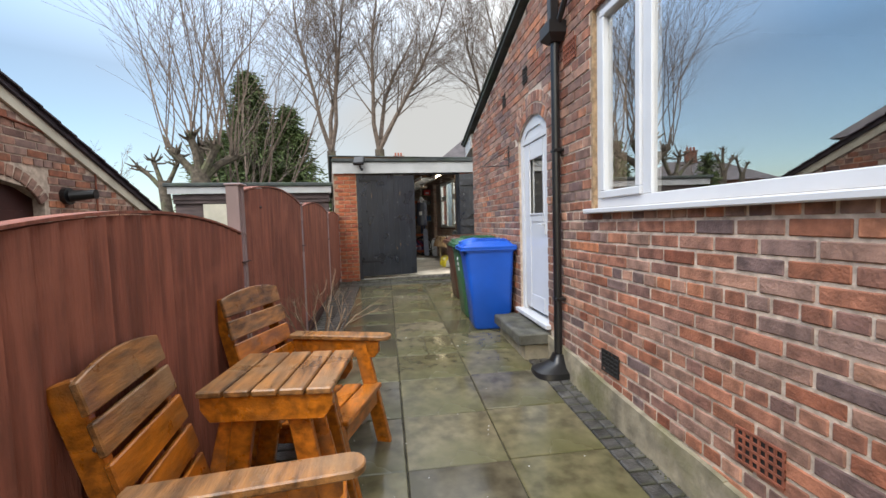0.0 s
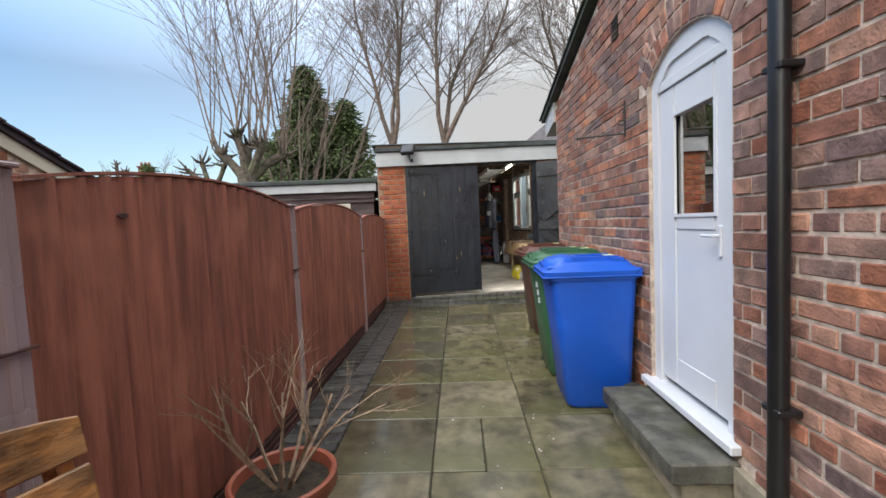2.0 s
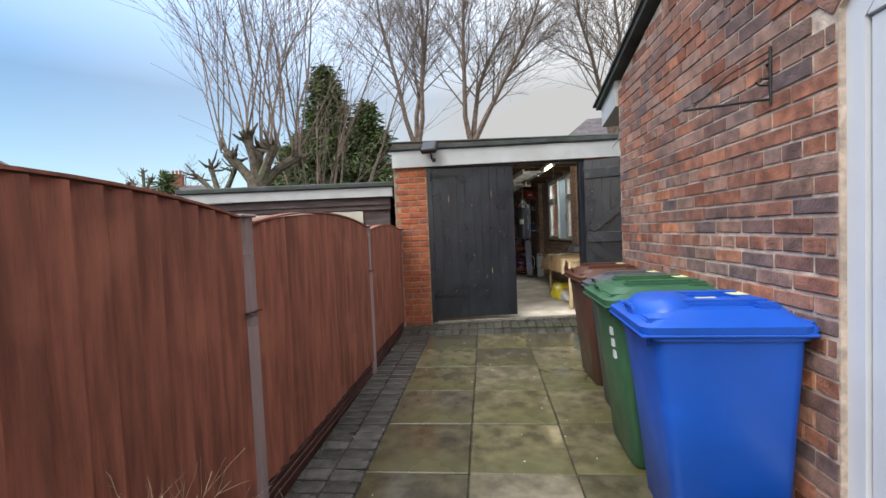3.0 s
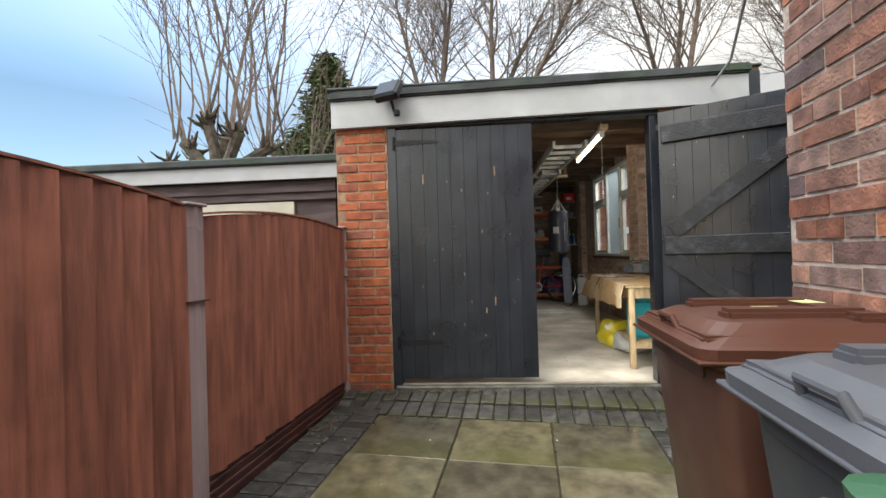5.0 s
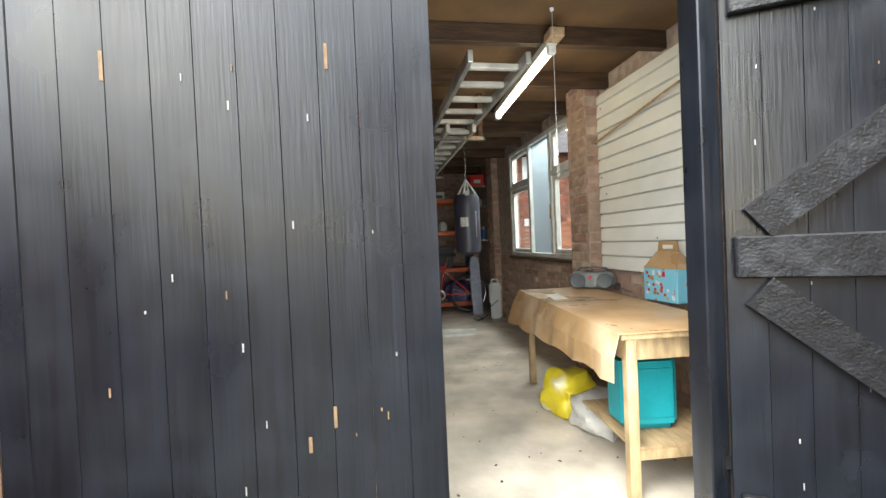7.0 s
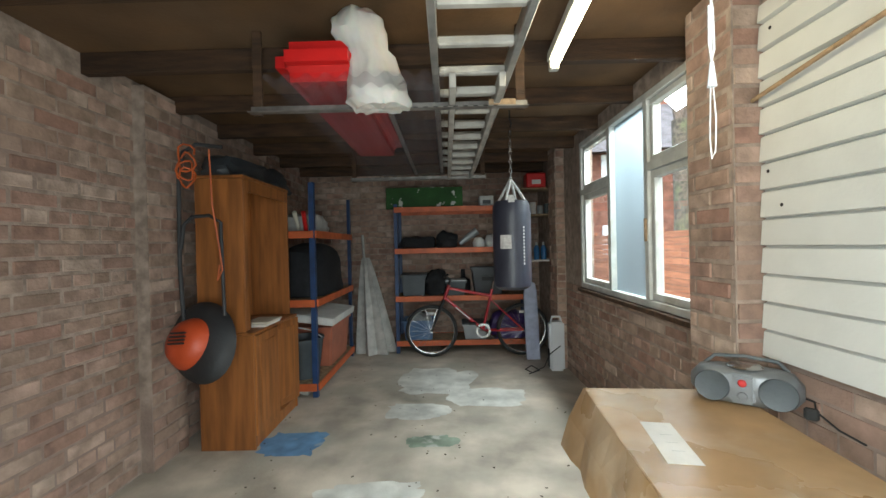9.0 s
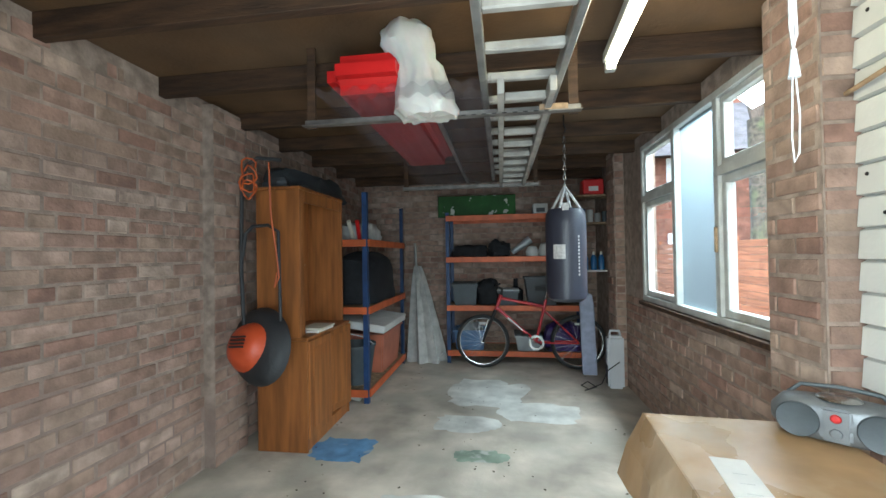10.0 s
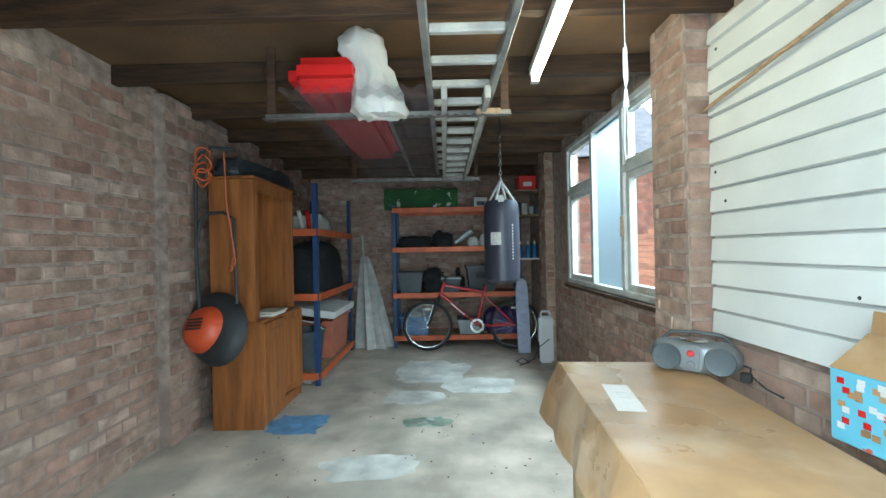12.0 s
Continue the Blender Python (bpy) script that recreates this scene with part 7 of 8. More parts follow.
# ---- work table ----
M["card"] = mat("brown_cardboard", (0.42, 0.26, 0.125), 0.38, var=0.2, scale=5, bump=0.12, bscale=9, stain=(0.60, 0.50, 0.37), stain_scale=3.4, stain_at=(0.50, 0.88), rough_var=0.16)
M["table_wood"] = mat("pale_table_timber", (0.40, 0.28, 0.15), 0.6, rand=0.1, var=0.3, scale=8, stretch=(4, 1, 1))
tb = gthing("work_table", "old timber table covered with brown cardboard", "table", 0, 0, 0)
TU0, TU1, TV0, TV1, TZ = 1.97, 2.50, 0.33, 1.87, 0.69
TURNED = G @ Matrix.Translation((1.97, 1.87, 0)) @ Matrix.Rotation(radians(-5.2), 4, "Z") @ Matrix.Translation((-1.97, -1.87, 0))
tb.matrix_basis = TURNED
part("tabletop", boxes((TU0, TU1, TV0, TV1, TZ - 0.025, TZ), bevel=0.004), M["table_wood"], tb)
part("apron", boxes((TU0 + 0.04, TU1 - 0.04, TV0 + 0.03, TV0 + 0.05, TZ - 0.115, TZ - 0.027)), M["table_wood"], tb)
part("apron", boxes((TU0 + 0.04, TU1 - 0.04, TV1 - 0.05, TV1 - 0.03, TZ - 0.115, TZ - 0.027)), M["table_wood"], tb)
part("apron", boxes((TU0 + 0.03, TU0 + 0.05, TV0 + 0.05, TV1 - 0.05, TZ - 0.115, TZ - 0.027)), M["table_wood"], tb)
for u in (TU0 + 0.03, TU1 - 0.075):
    for v in (TV0 + 0.02, TV1 - 0.07):
        part("leg", boxes((u, u + 0.045, v, v + 0.045, -0.012, TZ - 0.026), bevel=0.003), M["table_wood"], tb)
part("stretcher", boxes((TU0 + 0.075, TU1 - 0.075, TV0 + 0.025, TV0 + 0.05, 0.16, 0.20)), M["table_wood"], tb)
part("lower_shelf", boxes((TU0 + 0.05, TU1 - 0.03, TV0 + 0.03, TV0 + 0.55, 0.201, 0.213)), M["table_wood"], tb)
# cardboard sheet: top and a flap folded down over the open side
cs = thing("cardboard_cover", "flattened brown cardboard draped over the table", "cardboard", TURNED.copy())
part("top_sheet", boxes((TU0 - 0.012, TU1 + 0.005, TV0 - 0.01, TV1 + 0.012, TZ + 0.001, TZ + 0.006), bevel=0.0015), M["card"], cs)
bm = bmesh.new()
n = 16
lo_, hi_ = [], []
for k in range(n + 1):
    v = TV0 - 0.01 + (TV1 - TV0 + 0.022) * k / n
    drop = 0.19 + 0.05 * (k / n) + 0.010 * math.sin(k * 1.7)
    flare = 0.03 + 0.05 * (k / n) ** 2 + 0.008 * math.sin(k * 2.1)
    hi_.append((TU0 - 0.013, v, TZ + 0.006))
    lo_.append((TU0 - 0.013 - flare, v + (0.05 if k == n else 0), TZ - drop))
a = [bm.verts.new(p) for p in hi_]
m_ = [bm.verts.new(Vector(p).lerp(Vector(q), 0.5) + Vector((-0.012, 0, 0))) for p, q in zip(hi_, lo_)]
b = [bm.verts.new(p) for p in lo_]
for r0, r1 in ((a, m_), (m_, b)):
    for k in range(n):
        bm.faces.new((r0[k], r0[k + 1], r1[k + 1], r1[k]))
bmesh.ops.recalc_face_normals(bm, faces=bm.faces[:])
bmesh.ops.solidify(bm, geom=bm.faces[:], thickness=0.004)
part("side_flap", bm, M["card"], cs)
nt2 = gthing("paper_note", "white printed paper slip lying on the cardboard", "paper", 2.05, 1.42, TZ + 0.0065, -10)
part("sheet", boxes((-0.045, 0.045, -0.13, 0.13, 0, 0.001)), M["paper"], nt2)
for k in range(3):
    part("print_line", boxes((-0.012, 0.022, -0.06 + 0.05 * k, -0.057 + 0.05 * k, 0.0011, 0.0014)), M["foil"], nt2)

# radio
rd = gthing("radio", "silver portable radio with round speakers on the table", "radio", 2.47, 1.70, TZ + 0.006, -38)
rd.scale = (0.78, 0.78, 0.78)
bm = bmesh.new()
rings = []
for x in np.linspace(-1, 1, 13):
    s_ = math.sqrt(max(0.0, 1 - abs(x) ** 3.2)) * 0.5 + 0.5 if abs(x) < 0.999 else 0.35
    hh, dd = 0.085 * s_, 0.085 * s_
    rings.append([bm.verts.new((0.21 * x, dd * math.copysign(abs(math.cos(a)) ** 0.6, math.cos(a)), 0.085 + hh * math.copysign(abs(math.sin(a)) ** 0.6, math.sin(a)))) for a in (2 * math.pi * k / 20 for k in range(20))])
for a, b in zip(rings, rings[1:]):
    for k in range(20):
        bm.faces.new((a[k], a[(k + 1) % 20], b[(k + 1) % 20], b[k]))
bm.faces.new(rings[0][::-1])
bm.faces.new(rings[-1])
bmesh.ops.recalc_face_normals(bm, faces=bm.faces[:])
M["radio_grey"] = mat("radio_grey", (0.17, 0.18, 0.19), 0.38, 0.3, var=0.12, scale=8)
part("case", bm, M["radio_grey"], rd, smooth=True)
for s in (-1, 1):
    sp = part("speaker", lathe([(0, 0.006), (0.052, 0.004), (0.066, 0.008), (0.070, 0.0)], 28, Matrix.Translation((s * 0.120, -0.083, 0.082)) @ Matrix.Rotation(radians(90), 4, "X")), M["slate_tub"], rd, smooth=True)
part("display", lathe([(0, 0.006), (0.013, 0.005), (0.017, 0)], 18, Matrix.Translation((-0.005, -0.094, 0.112)) @ Matrix.Rotation(radians(90), 4, "X")), M["red_plastic"], rd, "dark red display")
part("control_panel", boxes((-0.052, 0.042, -0.094, -0.07, 0.02, 0.15), bevel=0.010, seg=2), M["radio_grey"], rd, smooth=True)
part("tuning_dial", lathe([(0, 0.006), (0.017, 0.005), (0.019, 0)], 16, Matrix.Translation((-0.005, -0.094, 0.055)) @ Matrix.Rotation(radians(90), 4, "X")), M["radio_grey"], rd, smooth=True)
part("disc_lid", lathe([(0, 0.012), (0.06, 0.010), (0.072, 0)], 24, Matrix.Translation((0, 0.0, 0.168))), M["chrome"], rd, smooth=True)
part("handle", bar([(-0.16, 0.05, 0.15), (-0.12, 0.06, 0.19), (0.0, 0.06, 0.20), (0.12, 0.06, 0.19), (0.16, 0.05, 0.15)], 0.009, 8), M["slate_tub"], rd)
part("plug", boxes((0.20, 0.25, -0.09, -0.05, 0.0, 0.045), bevel=0.008), M["rubber"], rd, "black mains plug")
part("cable", bar([(0.19, 0.03, 0.06), (0.24, 0.01, 0.05), (0.24, -0.05, 0.03), (0.30, -0.16, 0.006), (0.36, -0.26, 0.006)], 0.004, 6), M["rubber"], rd)

# gift box
M["gift_blue"] = mat("patterned_blue_card", (0.16, 0.44, 0.56), 0.55, var=0.08, scale=8, stain=(0.45, 0.10, 0.07), stain_scale=15, stain_at=(0.62, 0.64))
gf = gthing("gift_box", "brown-handled card box with a blue patterned sleeve", "box", 2.545, 0.97, TZ + 0.006, 4)
part("sleeve", boxes((-0.065, 0.065, -0.13, 0.13, 0.0, 0.19), bevel=0.003), M["gift_blue"], gf)
r2 = random.Random(2)
for k in range(34):
    y_, z_ = r2.uniform(-0.11, 0.11), r2.uniform(0.02, 0.17)
    part("printed_shape", boxes((-0.0662, -0.0652, y_ - 0.009, y_ + 0.009, z_ - 0.008, z_ + 0.008), bevel=0), (M["red_plastic"], M["white_box"], M["card"])[k % 3], gf)
bm = bmesh.new()
tops = [(-0.065, -0.13, 0.19), (0.065, -0.13, 0.19), (0.065, 0.13, 0.19), (-0.065, 0.13, 0.19)]
lo_ = [bm.verts.new(p) for p in tops]
hi_ = [bm.verts.new((x * 0.12, y * 0.62, 0.285)) for x, y, _ in tops]
for k in range(4):
    bm.faces.new((lo_[k], lo_[(k + 1) % 4], hi_[(k + 1) % 4], hi_[k]))
bm.faces.new(hi_)
part("gable", bm, M["card"], gf)
bm = prism([(-0.08, 0.28), (0.08, 0.28), (0.07, 0.345), (-0.07, 0.345)], 0.006, "x", -0.003)
part("handle", bm, M["card"], gf)
part("handle_slot", boxes((-0.0042, 0.0042, -0.04, 0.04, 0.30, 0.325), bevel=0.002), M["clad"], gf)

# jerrycan, sacks under the table
jc = gthing("jerrycan", "teal plastic jerrycan on the table's lower shelf", "jerrycan", 2.06, 0.56, 0.214, -6.9)
part("body", boxes((-0.13, 0.13, -0.09, 0.09, 0.0, 0.34), bevel=0.03, seg=2), M["teal"], jc, smooth=True)
part("grip", bar([(-0.02, 0, 0.34), (0.0, 0, 0.375), (0.10, 0, 0.375), (0.12, 0, 0.34)], 0.016, 8), M["teal"], jc, smooth=True)
part("cap", lathe([(0, 0.0), (0.03, 0.0), (0.03, 0.035), (0, 0.035)], 16, Matrix.Translation((-0.10, 0, 0.34))), M["rubber"], jc)
part("rib", boxes((-0.10, 0.10, -0.094, -0.089, 0.06, 0.28), bevel=0.002), M["teal"], jc)
M["yellow_bag"] = mat("yellow_plastic_sack", (0.62, 0.50, 0.03), 0.45, var=0.15, scale=8, stain=(0.6, 0.58, 0.5), stain_scale=6)
put_soft(soft("cement_sack", "crumpled yellow and white plastic sack", "sack", 0, 0, 0, 0.30, 0.26, 0.24, M["yellow_bag"], 11.0), 2.06, 1.30, -0.012, 25)
put_soft(soft("plastic_sack", "crumpled pale plastic sack under the table", "sack", 0, 0, 0, 0.3, 0.3, 0.17, M["foil"], 12.0), 2.12, 1.02, -0.012, 10)

# long rod on the cladding
tagged(part("rod", bar([(UR - 0.045, 1.86, 1.80), (UR - 0.05, 0.9, 1.93), (UR - 0.05, 0.15, 2.02)], 0.008, 8), M["bare"]), "thin timber rod resting along the cladding", "rod").matrix_basis = G
for z, v in ((2.05, 1.74), (1.53, 1.76), (1.06, 1.15), (1.40, 1.70), (1.77, 0.6), (0.95, 0.5)):
    ob = part("screw", lathe([(0, 0.003), (0.006, 0.002), (0.007, 0)], 8), M["iron"], cl)
    ob.matrix_basis = G @ Matrix.Translation((UR - 0.0275, v, z)) @ Matrix.Rotation(radians(-90), 4, "Y")


# floor marks: thin skins of paint and screed
def blot(name, label, u, v, ru, rv, material, seed, lift):
    bm = bmesh.new()
    c = bm.verts.new((u, v, -0.012 + lift))
    ring = []
    for k in range(40):
        a = 2 * math.pi * k / 40
        f = 1 + 0.35 * noise.noise(Vector((1.7 * math.cos(a), 1.7 * math.sin(a), seed))) + 0.18 * noise.noise(Vector((6 * math.cos(a), 6 * math.sin(a), seed)))
        ring.append(bm.verts.new((u + ru * f * math.copysign(abs(math.cos(a)) ** 0.7, math.cos(a)), v + rv * f * math.copysign(abs(math.sin(a)) ** 0.7, math.sin(a)), -0.012 + lift)))
    for k in range(40):
        bm.faces.new((c, ring[k], ring[(k + 1) % 40]))
    bm.transform(G)
    tagged(part(name, bm, material), label, kind="structure")


M["blue_paint"] = mat("spilt_blue_paint", (0.14, 0.30, 0.52), 0.55, var=0.25, scale=9, stain=(0.36, 0.38, 0.38), stain_scale=8, stain_at=(0.60, 0.72))
blot("trim_paint_patch", "dried spill of blue floor paint", 0.37, 2.95, 0.21, 0.17, M["blue_paint"], 1.0, 0.002)
blot("trim_screed_patch", "pale patch of newer screed on the floor", 1.30, 4.2, 0.36, 0.36, M["floor_patch"], 2.0, 0.0018)
blot("trim_screed_patch", "pale patch of newer screed on the floor", 1.72, 3.75, 0.34, 0.20, M["floor_patch"], 3.0, 0.0024)
M["green_stain"] = mat("faded_green_paint", (0.26, 0.33, 0.25), 0.6, var=0.3, scale=7, stain=(0.4, 0.4, 0.37), stain_scale=9, stain_at=(0.5, 0.62))
blot("trim_paint_patch", "faded green paint mark on the floor", 1.28, 2.95, 0.17, 0.09, M["green_stain"], 4.0, 0.0022)
blot("trim_screed_patch", "pale patch of newer screed on the floor", 1.15, 3.45, 0.26, 0.15, M["floor_patch"], 5.0, 0.0030)
blot("trim_screed_patch", "pale patch of newer screed on the floor", 1.0, 2.35, 0.30, 0.13, M["floor_patch"], 6.0, 0.0026)
rsp = random.Random(11)
M["debris"] = mat("dry_leaf_crumb", (0.10, 0.075, 0.05), 0.9, var=0.4, scale=40)
bm = bmesh.new()
for _ in range(150):
    u_, v_, s_ = rsp.uniform(0.0, 2.3), rsp.uniform(0.5, 5.0), rsp.uniform(0.004, 0.013)
    a_ = rsp.uniform(0, 3.1)
    ring_ = [bm.verts.new((u_ + s_ * f_ * math.cos(a_ + k_ * 1.05), v_ + s_ * f_ * math.sin(a_ + k_ * 1.05), -0.009)) for k_, f_ in enumerate((1, 0.5, 0.9, 0.7, 0.5, 0.8))]
    bm.faces.new(ring_)
bm.transform(G)
tagged(part("floor_litter", bm, M["debris"]), "scattered dry crumbs and leaf bits on the floor", "litter", kind="stuff")
# loose timber and rags above the side wall
put_soft(soft("old_blanket", "dark grey rags stuffed along the wall top", "rags", 0, 0, 0, 0.26, 1.1, 0.16, M["grey_tub"], 14.0, 0.04), -0.15, 3.55, 1.775)

# ---- brickwork, laid last ----
def house_ok(y, z):
    return z < wall_top(y) - 0.03 and not house_open(y, z, 0.0) and not (3.28 < y < 4.30 and z < 0.02)


HB = courses(Y0, Y1, -0.345, 4.4, house_ok, rng)
# u runs against y on a face that looks to -x: turn the pose so that -y looks out
def house_pose(u, v):
    return Matrix.Translation((HX, u, v)) @ Matrix.Rotation(radians(-90), 4, "Z")


def not_arch(y, z):
    c, h = (DOOR[0] + DOOR[1]) / 2, (DOOR[1] - DOOR[0]) / 2
    return not (abs(y - c) < h + 0.1 and DOOR[3] - 0.05 < z < arch_z(min(max(y, DOOR[0]), DOOR[1])) + 0.24 and z > arch_z(min(max(y, DOOR[0]), DOOR[1])) - 0.05)


HB = [b for b in HB if not_arch(b[0], b[1])]
lay(house_wall, HB, house_pose, M["brick"], M["brick_j"], lambda u, v: 0.75 < u < 3.3 and v < 1.12 or 4.3 < u < 5.2 and 0.6 < v < 1.2, rng)
# two rings of headers on edge over the door
c_, h_ = (DOOR[0] + DOOR[1]) / 2, (DOOR[1] - DOOR[0]) / 2
R_ = (h_ * h_ + ARCH * ARCH) / (2 * ARCH)
zc = DOOR[3] + ARCH - R_
half = math.asin(min(1, (h_ + 0.02) / R_))
for ring in range(2):
    rad = R_ + 0.055 + 0.112 * ring
    n = round(2 * half * rad / 0.075)
    for k in range(n):
        a = -half + 2 * half * (k + 0.5) / n
        ob = new("brick", block_mesh("brick", 0.062, 0.03, 0.10, M["brick"], 0.004))
        ob.parent = house_wall
        ob.matrix_basis = Matrix.Translation((HX + 0.009, c_ + rad * math.sin(a), zc + rad * math.cos(a))) @ Matrix.Rotation(-a, 4, "X") @ Matrix.Rotation(radians(-90), 4, "Z")
# neighbour
NBK = courses(2.4, 6.0, 0.3, 2.9, lambda y, z: z < ntop(y) - 0.03 and not (3.26 < y < 4.28 and z < 1.52 + 0.1), rng)
lay(nbw, NBK, lambda u, v: Matrix.Translation((NX, u, v)) @ Matrix.Rotation(radians(90), 4, "Z"), M["brick"], M["brick_j"], lambda u, v: False, rng)
for k in range(14):
    a = radians(-58 + 116 * (k + 0.5) / 14)
    ob = new("brick", block_mesh("brick", 0.062, 0.03, 0.11, M["brick"], 0.004))
    ob.parent = nbw
    ob.matrix_basis = Matrix.Translation((NX + 0.006 - 0.009, 3.77 + 0.56 * math.sin(a), 1.03 + 0.56 * math.cos(a))) @ Matrix.Rotation(-a, 4, "X") @ Matrix.Rotation(radians(90), 4, "Z")
# garage front piers
GF = courses(-0.48, -0.07, -0.075, 2.03, lambda u, v: v < 2.0, rng, header_every=0, shift=0.06)
lay(wf, GF, lambda u, v: G @ Matrix.Translation((u, 0, v)), M["garage_brick"], M["garage_brick_j"], lambda u, v: True, rng)
GF = courses(2.0, UR + 0.10, -0.075, 2.03, lambda u, v: v < 2.0, rng, header_every=0)
lay(wf, GF, lambda u, v: G @ Matrix.Translation((u, 0, v)), M["garage_brick"], M["garage_brick_j"], lambda u, v: True, rng)
# garage inside
wl = bpy.data.objects["wall_garage_left"]
wr_ = bpy.data.objects["wall_garage_right"]
wb = bpy.data.objects["wall_garage_back"]
left_pose = lambda du: (lambda u, v: G @ Matrix.Translation((UL + du, u, v)) @ Matrix.Rotation(radians(90), 4, "Z"))
right_pose = lambda du: (lambda u, v: G @ Matrix.Translation((UR - du, u, v)) @ Matrix.Rotation(radians(-90), 4, "Z"))
ragged = lambda u: 2.20 + 0.06 * math.sin(9 * u) * math.sin(4.3 * u + 1)
lay(wl, courses(0.12, 2.62, -0.01, 2.27, lambda u, v: v < ragged(u), rng, header_every=4), left_pose(0), M["inner_brick"], M["inner_brick_j"], lambda u, v: 0.9 < u and v < 1.75, rng, 0.004)
lay(wl, courses(2.62, 2.95, -0.01, 2.24, lambda u, v: True, rng, header_every=0), left_pose(0.07), M["inner_brick"], M["inner_brick_j"], lambda u, v: False, rng, 0.004)
lay(wl, courses(2.96, VB, -0.01, 2.2, lambda u, v: True, rng), left_pose(0), M["inner_brick"], M["inner_brick_j"], lambda u, v: False, rng, 0.004)
lay(wr_, courses(2.12, 4.49, -0.01, WZ0 - 0.04, lambda u, v: True, rng), right_pose(0), M["inner_brick"], M["inner_brick_j"], lambda u, v: v > 0.1, rng, 0.004)
lay(wr_, courses(0.12, 1.82, -0.01, 0.87, lambda u, v: True, rng), right_pose(0), M["inner_brick"], M["inner_brick_j"], lambda u, v: False, rng, 0.004)
lay(wr_, courses(1.81, 2.11, -0.01, 2.27, lambda u, v: True, rng, header_every=0, shift=0.02), right_pose(0.12), M["inner_brick"], M["inner_brick_j"], lambda u, v: v > 0.6, rng, 0.004)
lay(wr_, courses(4.50, 4.80, -0.01, 2.27, lambda u, v: True, rng, header_every=0), right_pose(0.09), M["inner_brick"], M["inner_brick_j"], lambda u, v: False, rng, 0.004)
# cheeks of the piers
lay(wr_, courses(UR - 0.12, UR, -0.01, 2.27, lambda u, v: True, rng, header_every=0), lambda u, v: G @ Matrix.Translation((u, 1.81, v)), M["inner_brick"], M["inner_brick_j"], lambda u, v: False, rng, 0.004)
lay(wr_, courses(UR - 0.09, UR, -0.01, 2.27, lambda u, v: True, rng, header_every=0), lambda u, v: G @ Matrix.Translation((u, 4.50, v)), M["inner_brick"], M["inner_brick_j"], lambda u, v: False, rng, 0.004)
lay(wb, courses(UL, UR, -0.01, 2.27, lambda u, v: True, rng), lambda u, v: G @ Matrix.Translation((u, VB, v)), M["inner_brick"], M["inner_brick_j"], lambda u, v: False, rng, 0.004)

# ---- paving, laid last ----
X = [-0.70, -0.112, 0.47, 1.055]
for c in range(3):
    y = -3.03 + (0.0, 0.0, 0.012)[c]
    while y < 7.55:
        y1 = min(y + 0.562, 7.62)
        if y1 - y > 0.1:
            if c == 1 and 3.6 < y < 3.8:
                xm = X[c] + 0.29
                paver("slab", X[c], xm, y, y1, M["slab"])
                paver("slab", xm, X[c + 1], y, y1, M["slab"])
            else:
                paver("slab", X[c], X[c + 1], y, y1, M["slab"])
        y += 0.562
y = -2.8
count = 0
while y < 7.60:
    for a, b in ((-1.075, -0.89), (-0.89, -0.70)):
        paver("sett", a, b, y, y + 0.105, M["sett"], 0.004)
    if y < 3.45 or y > 4.3:
        a = 1.055
        paver("sett", a, a + 0.10, y, y + 0.105, M["sett"], 0.004)
        paver("sett", a + 0.10, HX - 0.03, y, y + 0.105, M["sett"], 0.004)
    y += 0.105
x = -1.06
while x < 1.9:
    for a, b in ((7.625, 7.80), (7.80, 7.97 + 0.12 * (x + 0.63))):
        paver("sett", x, x + 0.105, a, b, M["sett"], 0.004)
    x += 0.105

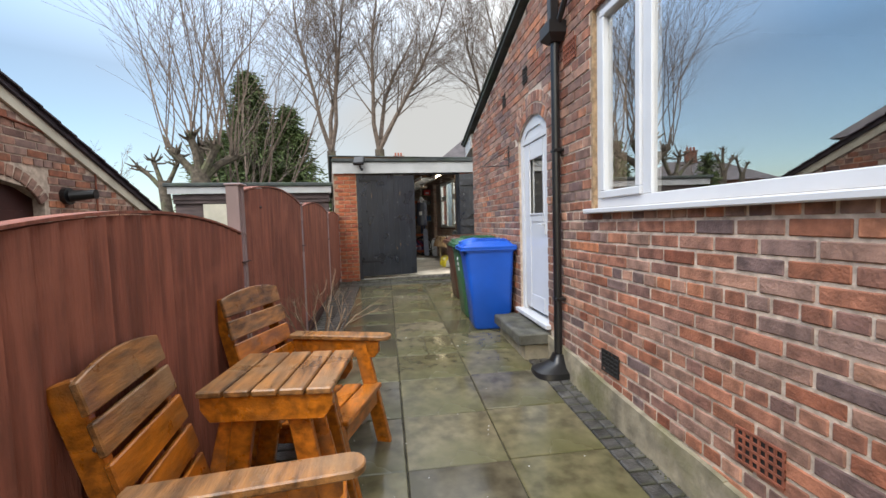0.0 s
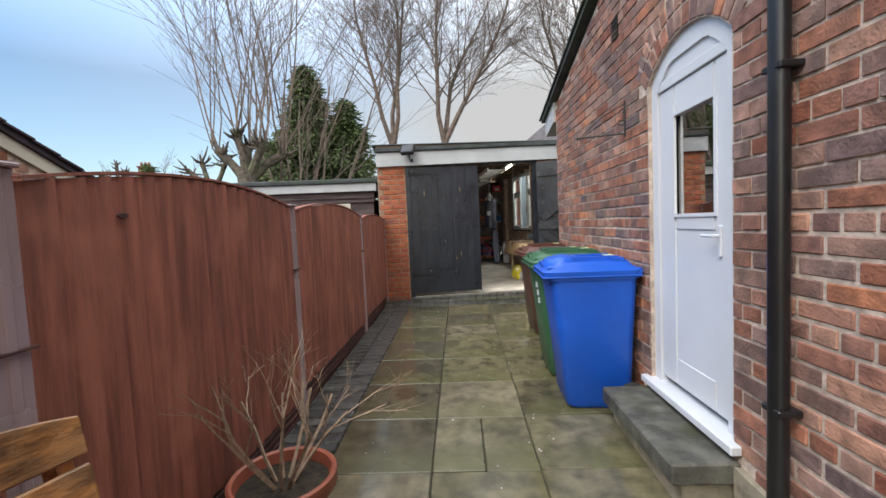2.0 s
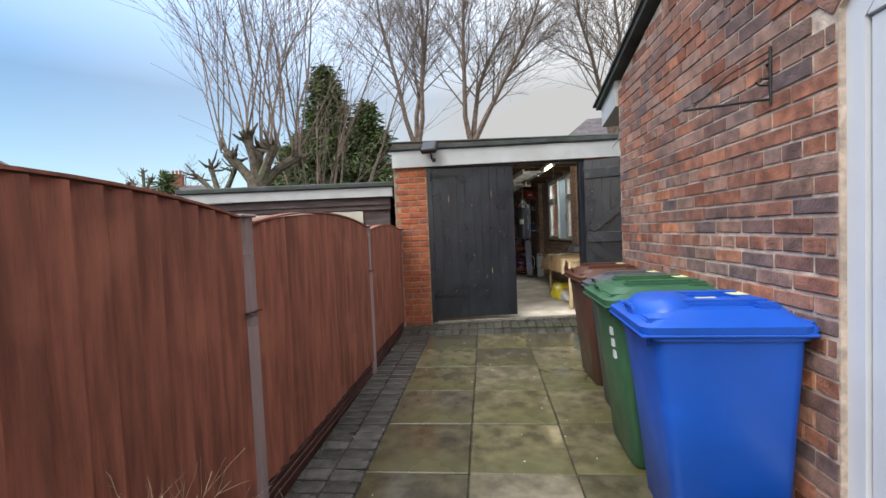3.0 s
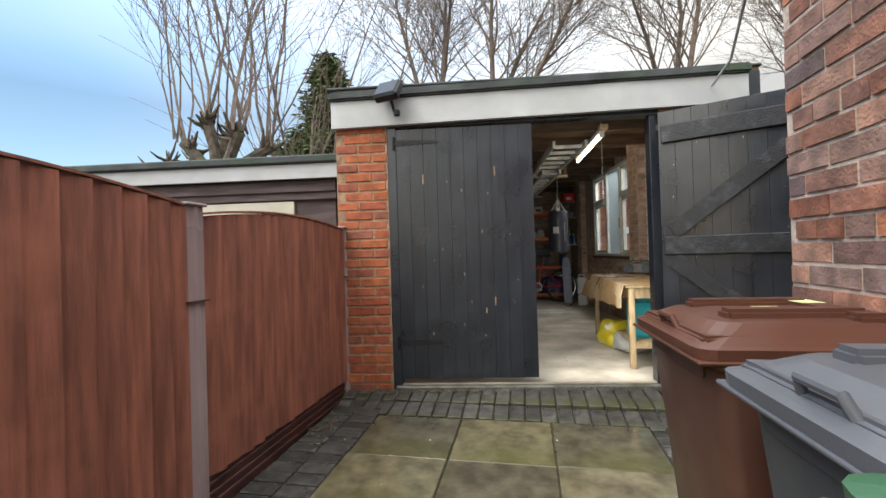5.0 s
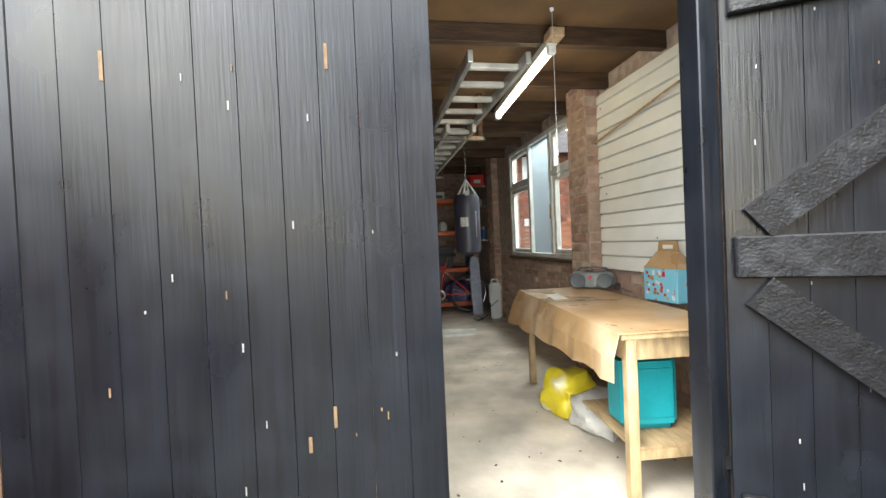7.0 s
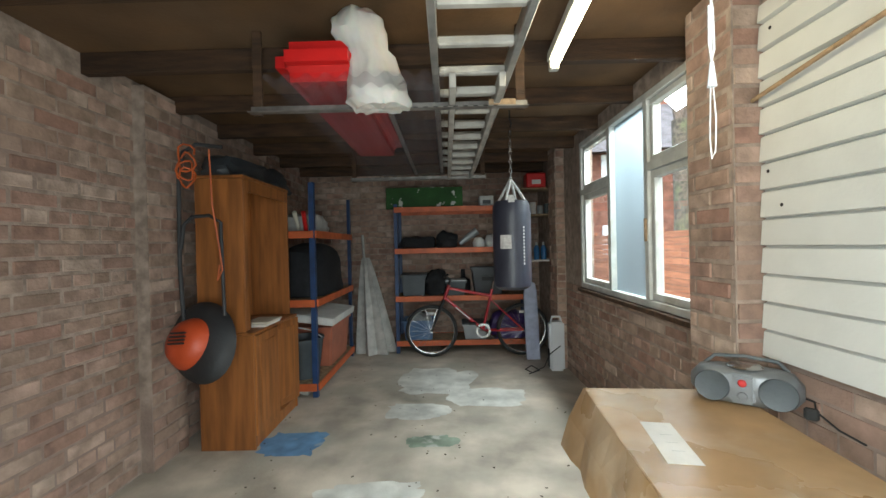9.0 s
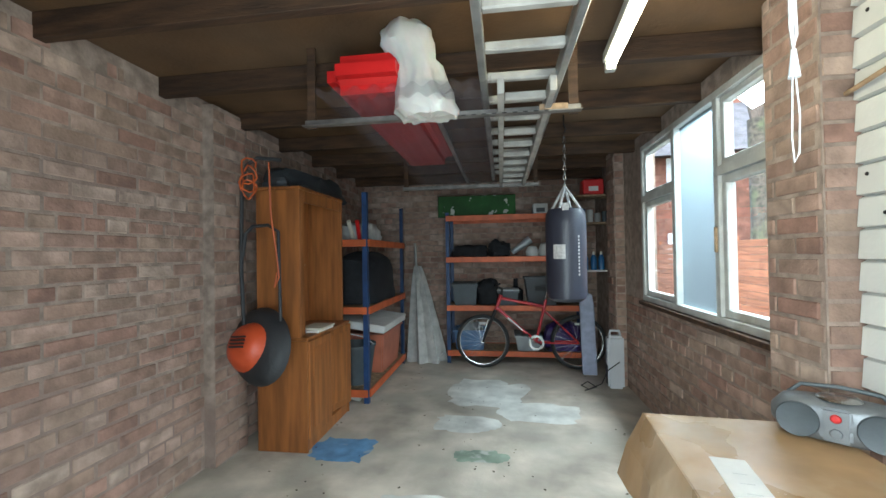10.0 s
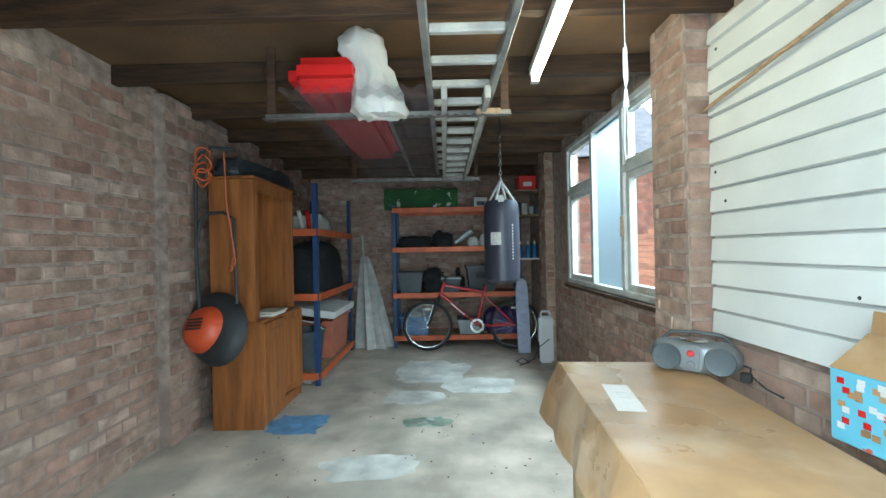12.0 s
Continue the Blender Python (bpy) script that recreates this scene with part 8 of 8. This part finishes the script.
# ---- moss, grit and leaf bits along the edges ----
M["moss"] = mat("moss_and_grit", (0.10, 0.095, 0.045), 0.95, var=0.5, scale=30, rand=0.4, island=True, bump=0.5)
rlm = random.Random(41)


def litter(name, label, places, material):
    """Small flattened crumbs lying on the ground, joined into one sheet of litter."""
    verts, faces = [], []
    for x, y, z, s_ in places:
        k = len(verts)
        a = rlm.uniform(0, 6.28)
        for q in range(5):
            f = rlm.uniform(0.6, 1.2)
            verts.append((x + s_ * f * math.cos(a + q * 1.257), y + s_ * f * math.sin(a + q * 1.257), z - 0.004))
        verts.append((x, y, z + s_ * rlm.uniform(0.3, 0.7)))
        faces += [(k + q, k + (q + 1) % 5, k + 5) for q in range(5)]
    return tagged(joined(name, verts, faces, material, None), label, "litter", kind="stuff")


def at_sill(u, v):
    p = G @ Vector((u, v, 0))
    return p.x, p.y, ground_z(p.y) + 0.002


litter("sill_moss", "moss and grit gathered below the garage doors",
       [(*at_sill(rlm.uniform(-0.45, 2.3), -0.035 - abs(rlm.gauss(0, 0.022))), rlm.uniform(0.004, 0.014)) for _ in range(900)], M["moss"])
edge = []
for _ in range(700):
    y = rlm.uniform(-2.5, 7.5)
    x = rlm.choice((-1.06 + abs(rlm.gauss(0, 0.02)), 1.235 - abs(rlm.gauss(0, 0.02))))
    if x > 0 and 3.3 < y < 4.3:
        continue
    edge.append((x, y, ground_z(y) + 0.002, rlm.uniform(0.003, 0.010)))
litter("edge_moss", "moss and grit along the foot of wall and fence", edge, M["moss"])
bits = []
for _ in range(90):
    y = rlm.uniform(0.5, 7.4)
    bits.append((rlm.uniform(-1.0, 1.1), y, ground_z(y) + 0.003, rlm.uniform(0.003, 0.008)))
litter("yard_crumb", "pale crumbs and leaf bits on the wet slabs", bits, M["foil"])
# blown leaves at the foot of the last fence post
litter("leaf_litter", "dead brown leaves caught at the fence foot",
       [(-0.98 + rlm.gauss(0, 0.05), 7.45 + rlm.gauss(0, 0.15), ground_z(7.45) + 0.006, rlm.uniform(0.010, 0.022)) for _ in range(40)], M["debris"])
